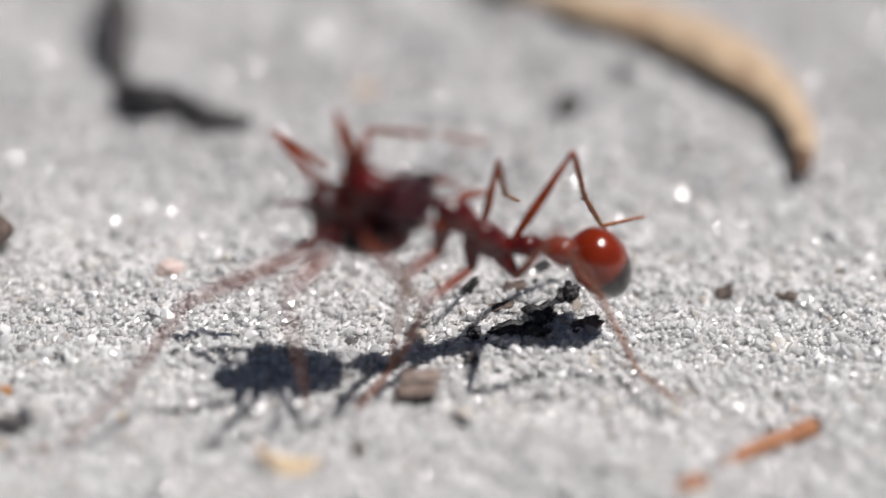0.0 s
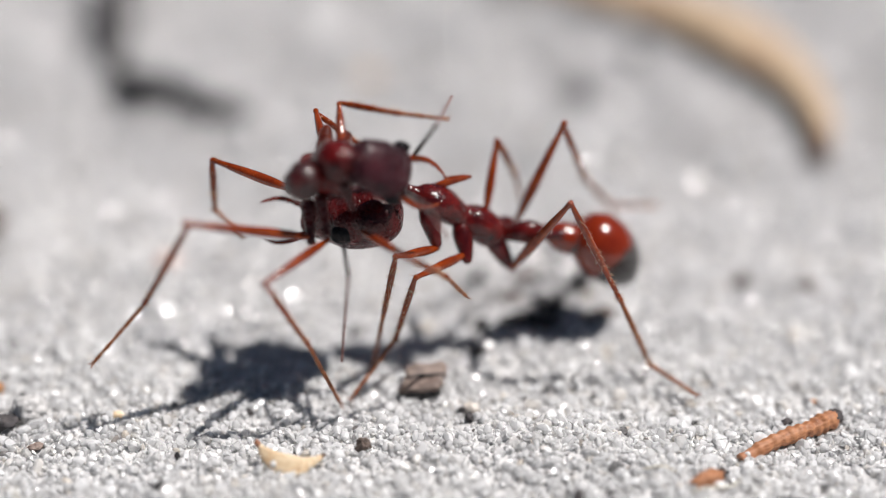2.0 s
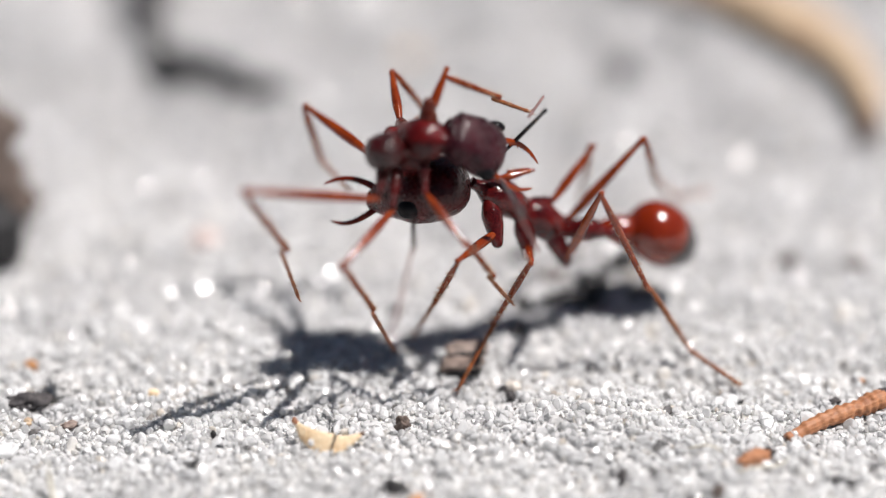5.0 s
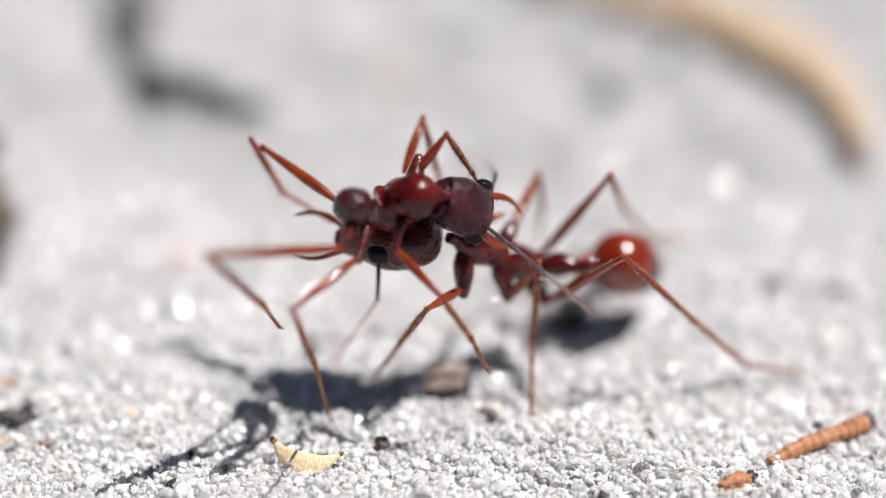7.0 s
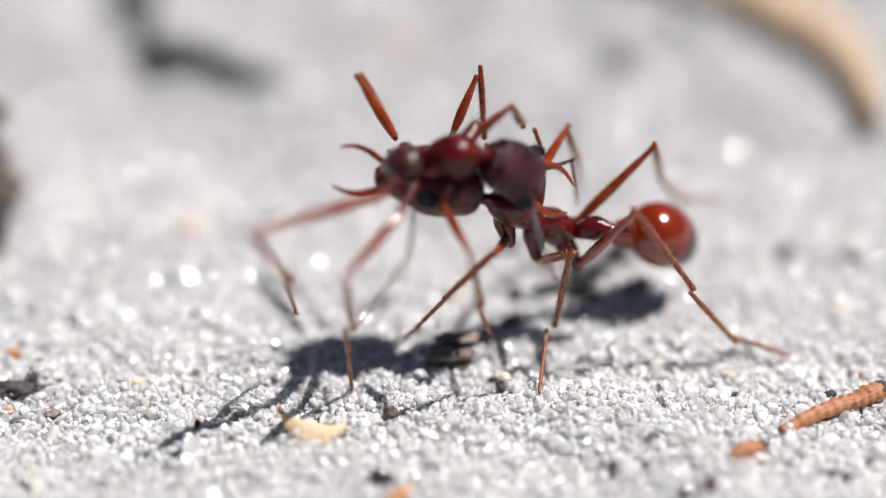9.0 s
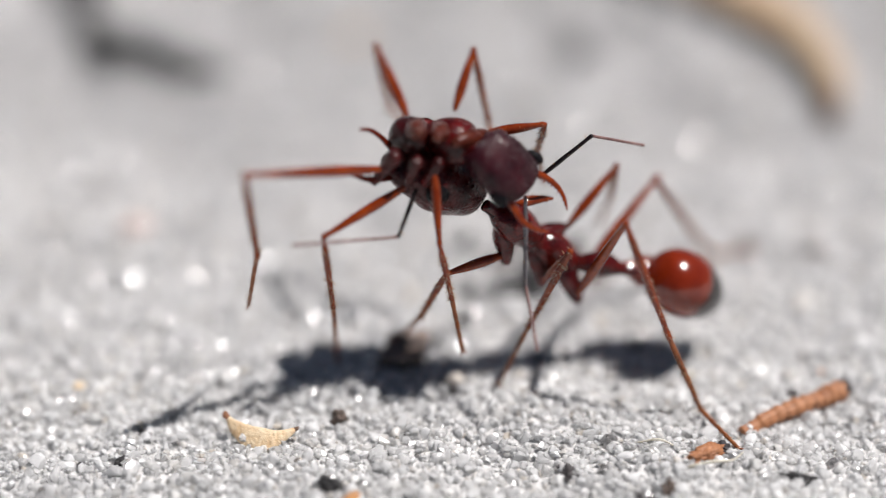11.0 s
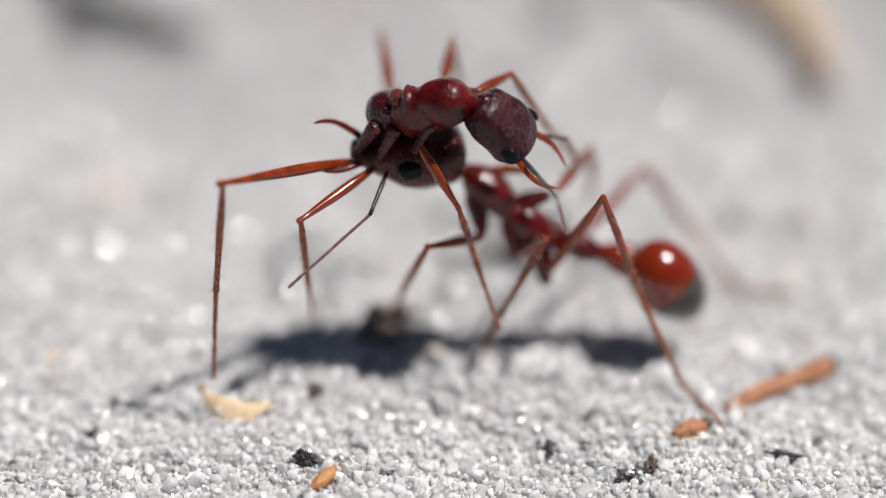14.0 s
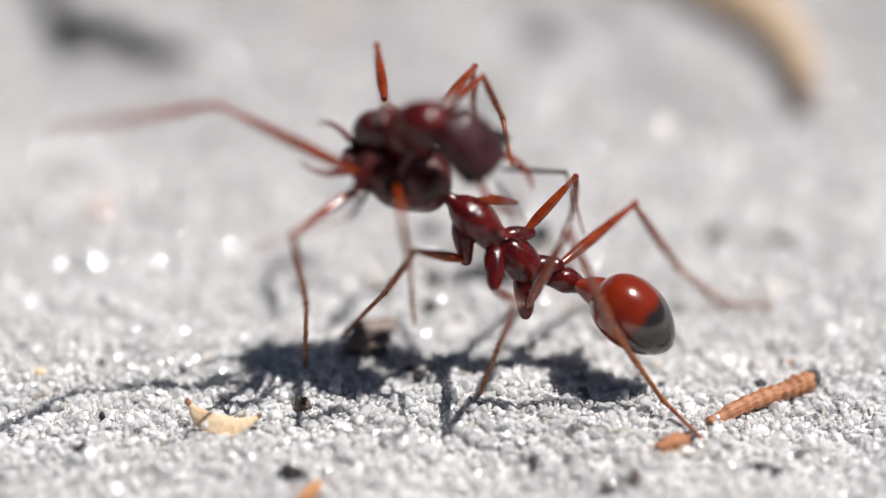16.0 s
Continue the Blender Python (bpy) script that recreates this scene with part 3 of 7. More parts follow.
chip("small dark bark flake on pale sand", (4.27, 3.98), (0.48, 0.3), 0.16, 24, 16, M_CHAR, 35)
chip("small brown bark flake on bright sand", (14.35, 2.51), (0.55, 0.35), 0.2, 5, 10, M_BARK, 36)
lump("pebble", "pale peach rounded pebble in sand", "pebble", (-0.2, -8.85), (0.45, 0.34, 0.34), M_PEBBLE, 0.2, 13.0)
lump("charcoal_crumb", "dark brown crumb beside a pale pebble", "charcoal", (-0.62, -8.95), (0.22, 0.2, 0.22), M_TWIG, 0.7, 16.0)
lump("pebble", "dark brown angular pebble in sand", "pebble", (-5.6, -12.2), (0.34, 0.26, 0.38), M_BARK, 0.6, 14.0)
lump("seed", "small pointed amber seed on sand", "seed", (-5.0, -18.15), (0.85, 0.34, 0.3), M_SEED, 0.15, 15.0, 52)
fibre("straw", "thin pale straw standing in sand", [(-22.0, -17.65, -0.1), (-22.2, -16.9, 0.5), (-22.35, -16.4, 1.1), (-22.4, -16.2, 1.9)], [0.14, 0.13, 0.11, 0.04], M_STRAW)
fibre("root_fibre", "thin white root fibre lying on sand", [(10.4, -15.85, 0.15), (11.4, -15.6, 0.25), (12.5, -15.15, 0.2), (13.0, -14.75, 0.25)], [0.05, 0.07, 0.06, 0.03], M_STRAW)
fibre("root_fibre", "thin white root fibre arched over sand", [(8.2, -13.9, 0.1), (9.2, -14.1, 0.4), (10.1, -14.4, 0.12)], [0.04, 0.06, 0.03], M_STRAW)
fibre("root_fibre", "curled black root fibre standing off sand", [(4.9, -7.6, 0.0), (5.2, -7.4, 0.35), (4.9, -7.2, 0.65), (5.3, -7.1, 1.0)], [0.05, 0.07, 0.06, 0.03], M_CHAR)


# ---- the two ants ----
def limb_piece(length, r0, rmax, r1, hair, seed, bow=0.0):
    """One leg segment along z: a narrow joint, a swelling and a narrow end."""
    rng = random.Random(seed)
    bm = blob([(-0.06, r0 * 0.7, r0 * 0.7, 0), (0.08, r0, r0, 0), (length * 0.3, rmax, rmax, bow), (length * 0.62, rmax * 0.86, rmax * 0.86, bow), (length * 0.9, r1, r1, 0), (length - 0.05, r1 * 1.2, r1 * 1.2, 0), (length + 0.06, r1 * 0.6, r1 * 0.6, 0)], 20, 12, 0.05, 0.4, seed)
    if hair:
        spikes(bm, hair, length * 0.15, length, r1, 0.22, rng)
    return bm


def tarsus_piece(length, seed, claws=True):
    """The jointed foot: five short beads, bristles and two claws."""
    rng = random.Random(seed)
    rows = []
    for i in range(31):
        u = i / 30
        r = 0.10 - 0.03 * u + 0.022 * abs(math.sin(u * math.pi * 5))
        rows.append((u * length, r, r, 0.0))
    bm = blob(rows, 46, 9)
    spikes(bm, 46, 0.1, length, 0.07, 0.2, rng, 0.8)
    if claws:
        for s in (-1, 1):
            pts = [(0, 0, length), (s * 0.10, 0.02, length + 0.12), (s * 0.17, 0.10, length + 0.2)]
            loft(bm, pts, [0.05, 0.04, 0.012], [0.05, 0.04, 0.012], 6, (0, 1, 0.1))
    return bm


def mandible(length, turn):
    """A slender curved jaw along z, its tip hooked inwards, with small teeth on the inner edge."""
    bm = bmesh.new()
    n = 22

    def middle(u):
        return Vector((turn * (0.30 * math.sin(u * 2.4) - 0.62 * u ** 3.5), 0, u * length))

    def wide(u):
        return 0.165 * (1 - u) ** 0.6 + 0.03

    us = [i / (n - 1) for i in range(n)]
    loft(bm, [middle(u) for u in us], [wide(u) for u in us], [wide(u) * 0.7 for u in us], 12, (1, 0, 0))
    for k in range(8):
        u = 0.30 + 0.085 * k
        p, w = middle(u), wide(u)
        s = 0.07 if k % 2 else 0.12
        loft(bm, [p + Vector((-turn * w * 0.7, 0, 0)), p + Vector((-turn * (w + s * 0.6), 0, 0.02)), p + Vector((-turn * (w + s), 0, 0.04))], [0.06, 0.035, 0.008], [0.06, 0.035, 0.008], 7, (0, 1, 0))
    return bm


def antenna_flagellum(length, seed):
    """Twelve small beads in a row."""
    rows = [(i / 48 * length, 0.052 + 0.03 * abs(math.sin(i / 48 * math.pi * 11)), 0.052 + 0.03 * abs(math.sin(i / 48 * math.pi * 11)), 0) for i in range(49)]
    return blob(rows, 64, 8)


def ball(rx, ry, rz, seg=18):
    bm = bmesh.new()
    bmesh.ops.create_uvsphere(bm, u_segments=seg, v_segments=seg // 2 + 2, radius=1.0)
    for v in bm.verts:
        v.co = Vector((v.co.x * rx, v.co.y * ry, v.co.z * rz)) * MM
    return bm


def aim(at, direction, up=(0, 1, 0)):
    return bone(at, [p + d for p, d in zip(at, direction)], up)


def add_head(ant, rows, square, material, eye_at, eye_size, jaws, seed):
    """A head along z from the neck; square makes its section boxier; jaws are rows of place, direction, length and turn."""
    bm = blob(rows, 46, 40, 0.0)
    for v in bm.verts:
        q = v.co / MM
        rx = max(abs(q.x), 1e-4)
        ry = max(abs(q.y), 1e-4)
        k = math.hypot(rx, ry) / (rx ** square + ry ** square) ** (1 / square)
        k *= 1 + 0.09 * noise.noise(q / 0.9 + Vector((seed, 0, 0))) + 0.012 * noise.noise(q / 0.22)
        v.co.x *= k
        v.co.y *= k
    head = part("head", bm, material, ant)
    for s in (-1, 1):
        e = part("eye", ball(0.60 * eye_size, 0.84 * eye_size, eye_size), M_EYE, head, "large black compound eye")
        e.matrix_local = pose(s * eye_at[0] * MM, eye_at[1] * MM, eye_at[2] * MM, 0, s * 12, s * 25)
    for at, direction, length, turn, mat in jaws:
        j = part("mandible", mandible(length, turn), mat, head, "toothed orange-red mandible")
        j.matrix_local = aim(at, direction)
    return head


def add_leg(ant, lengths, thick, seed, dark=False, near=False):
    """Coxa, femur, tibia and one or two foot pieces, each a part of its own."""
    mat = M_LEG
    names = ["coxa", "femur", "tibia"] + ["basitarsus"] * (len(lengths) - 4) + ["tarsus"]
    made = []
    for i, (name, L) in enumerate(zip(names, lengths)):
        if name == "coxa":
            thick_here = thick * (0.62 if near else 1.0)
            top = L * 0.42 if near else -0.1
            bm = blob([(top, 0.2, 0.2, 0), (max(top + 0.2, L * 0.4), (0.32 + 0.08 * L) * thick_here, (0.30 + 0.08 * L) * thick_here, 0), (L * 0.75, (0.34 + 0.03 * L) * thick_here, (0.32 + 0.03 * L) * thick_here, 0), (L * 0.93, 0.33 * thick_here, 0.32 * thick_here, 0), (L + 0.12, 0.20, 0.20, 0), (L + 0.2, 0.05, 0.05, 0)], 22, 16, 0.08, 0.5, seed)
            ob = part(name, bm, M_THORAX if dark else M_HEAD if near else M_COXA, ant)
        elif name == "femur":
            ob = part(name, limb_piece(L, 0.145 * thick, 0.255 * thick, 0.135 * thick, 14, seed), mat, ant)
        elif name == "tibia":
            ob = part(name, limb_piece(L, 0.12 * thick, 0.175 * thick, 0.125 * thick, 130, seed + 1), mat, ant)
        elif name == "basitarsus":
            ob = part(name, limb_piece(L, 0.115, 0.14, 0.105, 90, seed + 2), M_TARSUS, ant)
        else:
            ob = part(name, tarsus_piece(L, seed + 3), M_TARSUS, ant)
        made.append(ob)
    return made


def add_antenna(ant, lengths, seed, pale=False):
    a, b = lengths
    return [part("antenna_scape", limb_piece(a, 0.08, 0.115, 0.09, 6, seed), M_GREY if pale else M_BLACK, ant, "silvery grey antenna base" if pale else "black antenna base"),
            part("antenna_flagellum", antenna_flagellum(b, seed), M_FLAGELLUM, ant, "thin beaded pale antenna tip")]


carrier = tagged(new("ant"), "dark red ant with glossy orange gaster standing on sand", "ant", "two fighting ants")
rider = tagged(new("ant"), "dull purple-red ant without gaster clinging over another ant", "ant", "two fighting ants")

A_head = add_head(carrier, [(-0.28, 0.5, 0.4, 0), (-0.08, 1.05, 0.85, 0), (0.5, 1.46, 1.28, 0.05), (1.4, 1.60, 1.36, 0.05), (2.4, 1.60, 1.32, 0.05), (3.3, 1.40, 1.08, 0), (4.0, 1.02, 0.72, -0.05), (4.55, 0.74, 0.44, -0.08), (4.9, 0.5, 0.3, -0.08), (5.0, 0.2, 0.15, -0.08)], 2.5, M_HEAD,
                  (1.32, 0.45, 2.45), 0.66, [((0.55, -0.15, 4.5), (0.2, -0.12, 1), 2.5, 1, M_MANDIBLE), ((-0.45, 0.30, 4.5), (-0.2, 0.32, 1), 2.5, -1, M_MANDIBLE)], 2.0)
A_thorax = part("thorax", blob([(-0.25, 0.35, 0.35, -0.1), (0.1, 0.72, 0.72, -0.05), (0.9, 0.88, 0.95, 0.02), (1.7, 0.78, 0.85, 0.0), (2.3, 0.66, 0.70, -0.05), (3.0, 0.80, 0.80, 0.05), (3.9, 0.98, 0.92, 0.05), (4.7, 0.72, 0.68, 0.0), (5.2, 0.36, 0.36, -0.05), (5.7, 0.28, 0.28, -0.1)], 44, 26, 0.10, 0.7, 3.0), M_THORAX, carrier)
A_petiole = part("petiole", blob([(-0.3, 0.26, 0.26, -0.1), (0.4, 0.28, 0.28, -0.1), (1.0, 0.50, 0.52, 0.08), (1.6, 0.58, 0.64, 0.14), (2.2, 0.42, 0.46, 0.0), (2.7, 0.26, 0.26, -0.1), (3.4, 0.25, 0.25, -0.1)], 28, 20, 0.12, 0.4, 5.0), M_THORAX, carrier)
A_postpetiole = part("postpetiole", blob([(0.5, 0.22, 0.22, 0), (1.0, 0.42, 0.42, 0.02), (1.7, 0.74, 0.74, 0.06), (2.4, 0.80, 0.80, 0.05), (2.9, 0.62, 0.62, 0.0), (3.3, 0.5, 0.5, 0)], 26, 24, 0.02, 0.7, 6.0), M_GASTER, carrier, "glossy orange waist segment")
A_gaster = part("gaster", blob([(0.22, 0.35, 0.35, 0), (0.42, 0.92, 0.92, 0), (0.95, 1.38, 1.36, 0.02), (1.75, 1.60, 1.58, 0.05), (2.6, 1.58, 1.56, 0.05), (3.4, 1.34, 1.32, 0.02), (4.1, 0.90, 0.90, 0), (4.5, 0.46, 0.46, 0), (4.65, 0.12, 0.12, 0)], 40, 36, 0.01, 1.0, 1.0), M_GASTER, carrier, "glossy orange-red gaster with black tip")

B_head = add_head(rider, [(-0.10, 0.36, 0.30, 0), (-0.06, 0.78, 0.56, 0), (0.12, 1.08, 0.82, -0.03), (0.55, 1.26, 1.00, 0.05), (1.2, 1.34, 1.06, 0.08), (1.9, 1.40, 1.00, 0.05), (2.4, 1.32, 0.85, 0), (2.8, 1.06, 0.62, 0), (3.0, 0.68, 0.40, 0), (3.08, 0.3, 0.2, 0)], 2.7, M_HEAD_B,
                  (1.34, 0.30, 2.22), 0.46, [((-0.86, 0, 2.6), (-0.1, 0, 1), 2.4, -1, M_LEG), ((0.86, 0, 2.6), (0.1, 0, 1), 2.4, 1, M_LEG)], 6.0)
B_thorax = part("thorax", blob([(-0.45, 0.2, 0.2, -0.1), (-0.1, 0.30, 0.30, -0.1), (0.2, 0.46, 0.46, -0.04), (0.6, 0.86, 0.84, 0.02), (1.05, 1.08, 1.08, 0.06), (1.5, 1.12, 1.14, 0.04), (1.9, 0.98, 1.08, -0.06), (2.15, 0.82, 1.05, -0.22), (2.4, 0.88, 1.35, -0.42), (2.75, 0.92, 1.52, -0.60), (3.2, 0.84, 1.35, -0.66), (3.6, 0.58, 0.90, -0.60), (3.85, 0.2, 0.3, -0.5)], 60, 30, 0.06, 0.7, 4.0), M_THORAX_B, rider)
B_petiole = part("petiole", blob([(-0.25, 0.35, 0.35, 0), (0.05, 0.75, 0.75, 0), (0.7, 0.92, 0.94, 0), (1.3, 0.80, 0.8, 0), (1.7, 0.35, 0.35, 0)], 26, 24, 0.10, 0.6, 7.0), M_NODE, rider, "dark ridged round petiole node")
part("neck", ball(0.26, 0.26, 0.34), M_FLAGELLUM, B_thorax, "pale neck membrane").matrix_local = pose(0, -0.0001, -0.0001)
A_front_leg = add_leg(carrier, [2.58, 3.54, 3.79, 4.48], 1, 5, True, False)
A_middle_leg = add_leg(carrier, [2.39, 3.84, 4.72, 3.73], 1, 15, True, False)
A_hind_leg = add_leg(carrier, [2.38, 6.89, 6.14, 4.28, 2.98], 1.05, 25, True, False)
A_far_middle_leg = add_leg(carrier, [1.92, 3.75, 2.87, 2.69], 0.95, 35, True, False)
A_far_hind_leg = add_leg(carrier, [1.72, 5.8, 4.65, 3.56, 2.42], 1.05, 45, True, False)
B_front_leg = add_leg(rider, [2.41, 3.47, 2.94, 2.99], 0.9, 55, False, True)
B_middle_leg = add_leg(rider, [3.25, 4.57, 4.42, 5.5], 0.95, 65, False, True)
B_hind_leg = add_leg(rider, [3.52, 7.37, 5.81, 4.05], 1.05, 75, False, True)
B_far_front_leg = add_leg(rider, [2.02, 2.55, 3.22, 2.52], 0.95, 85, False, False)
B_far_middle_leg = add_leg(rider, [2.11, 3.11, 3.58, 1.82], 0.95, 95, False, False)
B_far_hind_leg = add_leg(rider, [1.84, 4.67, 3.5, 2.73], 1.05, 105, False, False)
A_antenna = add_antenna(carrier, [2.44, 4.94], 9, False)
B_antenna = add_antenna(rider, [3.06, 3.03], 9, False)
B_near_antenna = add_antenna(rider, [4.04, 3.15], 14, True)

# a folded far foreleg lying along the carrier's thorax
A_fold = [part("femur", limb_piece(1.7, 0.13, 0.2, 0.12, 6, 71), M_LEG, A_thorax), part("tibia", limb_piece(1.3, 0.1, 0.14, 0.1, 10, 72), M_LEG, A_thorax)]
A_fold[0].matrix_local = bone((-0.6, 0.4, 4.4), (-1.3, 1.5, 3.0))
A_fold[1].matrix_local = bone((-1.3, 1.5, 3.0), (-1.1, 0.5, 4.2))


# ---- what moves, in millimetres ----
def carry(ant, rows):
    walk(ant, [(t, Matrix.Translation(Vector(p) * MM)) for t, *p in rows])
    return {t: Vector(p) * MM for t, *p in rows}


def chain(pieces, at, rows, up=(0, -0.3, 1)):
    """Each row: seconds, then the joints of the limb in order, three numbers each."""
    for i, piece in enumerate(pieces):
        walk(piece, [(t, Matrix.Translation(-at[t]) @ bone(v[3 * i:3 * i + 3], v[3 * i + 3:3 * i + 6], up)) for t, *v in rows])


def chain_rolled(piece, at, rows):
    """Each row: seconds, the two ends of the piece and the direction of its back."""
    walk(piece, [(t, Matrix.Translation(-at[t]) @ bone(v[0:3], v[3:6], v[6:9])) for t, *v in rows])


def motions():
    walk(focus_mark, [
        (0, pose(-0.0008, -0.0010, 0.0)),
        (0.5, pose(0.0011, -0.0070, 0.0)),
        (1, pose(0.0011, -0.0090, 0.0)),
        (1.5, pose(-0.0014, -0.0105, 0.0)),
        (2, pose(-0.0012, -0.0113, 0.0)),
        (2.5, pose(-0.0019, -0.0108, 0.0)),
        (3, pose(-0.0026, -0.0098, 0.0)),
        (3.5, pose(-0.0034, -0.0102, 0.0)),
        (4, pose(-0.0043, -0.0098, 0.0)),
        (6.5, pose(-0.0035, -0.0148, 0.0)),
        (7, pose(-0.0022, -0.0140, 0.0)),
        (7.5, pose(-0.0035, -0.0140, 0.0)),
        (8, pose(-0.0041, -0.0128, 0.0)),
        (8.5, pose(-0.0021, -0.0108, 0.0)),
        (11, pose(-0.0003, -0.0143, 0.0)),
        (11.5, pose(0.0006, -0.0155, 0.0)),
        (12, pose(0.0005, -0.0160, 0.0)),
        (12.5, pose(0.0004, -0.0166, 0.0)),
        (13, pose(0.0010, -0.0162, 0.0)),
        (13.5, pose(0.0008, -0.0170, 0.0)),
        (14, pose(0.0006, -0.0178, 0.0)),
        (14.5, pose(0.0005, -0.0180, 0.0)),
        (15, pose(0.0009, -0.0172, 0.0)),
        (15.5, pose(0.0019, -0.0142, 0.0)),
        (16, pose(0.0013, -0.0121, 0.0)),
    ])
    a = carry(carrier, [
        (0, -0.06, -3.17, 8.02),
        (0.5, -0.21, -2.86, 8.25),
        (1, -0.47, -2.93, 8.24),
        (1.5, -0.51, -2.76, 7.74),
        (2, -1.08, -3.02, 7.95),
        (2.5, -0.43, -3.00, 7.97),
        (3, -0.10, -2.64, 7.83),
        (3.5, -0.60, -2.48, 7.52),
        (4, -0.41, -2.69, 7.72),
        (6.5, 0.08, -5.35, 6.50),
        (7, -0.35, -5.38, 6.87),
        (7.5, -0.56, -5.39, 6.70),
        (8, -0.47, -5.37, 7.09),
        (8.5, 0.14, -5.05, 7.06),
        (11, 3.24, -7.27, 7.21),
        (11.5, 3.50, -7.62, 6.66),
        (12, 3.40, -7.80, 6.87),
        (12.5, 3.15, -7.61, 7.07),
        (13, 3.42, -7.40, 7.16),
        (13.5, 3.23, -7.28, 7.06),
        (14, 2.88, -7.07, 7.22),
        (14.5, 2.92, -7.06, 7.12),
        (15, 2.60, -7.05, 7.10),
        (15.5, 3.12, -7.37, 7.13),
        (16, 3.01, -7.78, 6.85),
    ])
    b = carry(rider, [
        (0, -5.57, -5.14, 11.53),
        (0.5, -6.10, -5.46, 12.30),
        (1, -6.28, -5.50, 12.34),
        (1.5, -6.58, -5.62, 11.93),
        (2, -7.05, -5.68, 12.73),
        (2.5, -5.93, -5.10, 12.77),
        (3, -5.42, -4.58, 13.42),
        (3.5, -5.49, -4.43, 12.79),
        (4, -5.34, -4.43, 12.81),
        (6.5, -3.97, -7.46, 11.07),
        (7, -4.65, -7.57, 11.47),
        (7.5, -4.75, -7.42, 11.33),
        (8, -4.30, -7.07, 11.32),
        (8.5, -3.49, -6.76, 11.22),
        (11, -0.41, -8.08, 12.98),
        (11.5, -0.06, -7.57, 12.02),
        (12, -0.31, -7.82, 12.57),
        (12.5, 0.02, -8.13, 12.64),
        (13, 0.06, -7.90, 12.97),
        (13.5, 0.14, -8.25, 13.24),
        (14, -0.11, -8.31, 13.52),
        (14.5, -0.07, -8.27, 13.52),
        (15, -0.43, -8.16, 13.37),
        (15.5, -0.35, -8.09, 13.23),
        (16, -0.30, -8.22, 13.14),
    ])
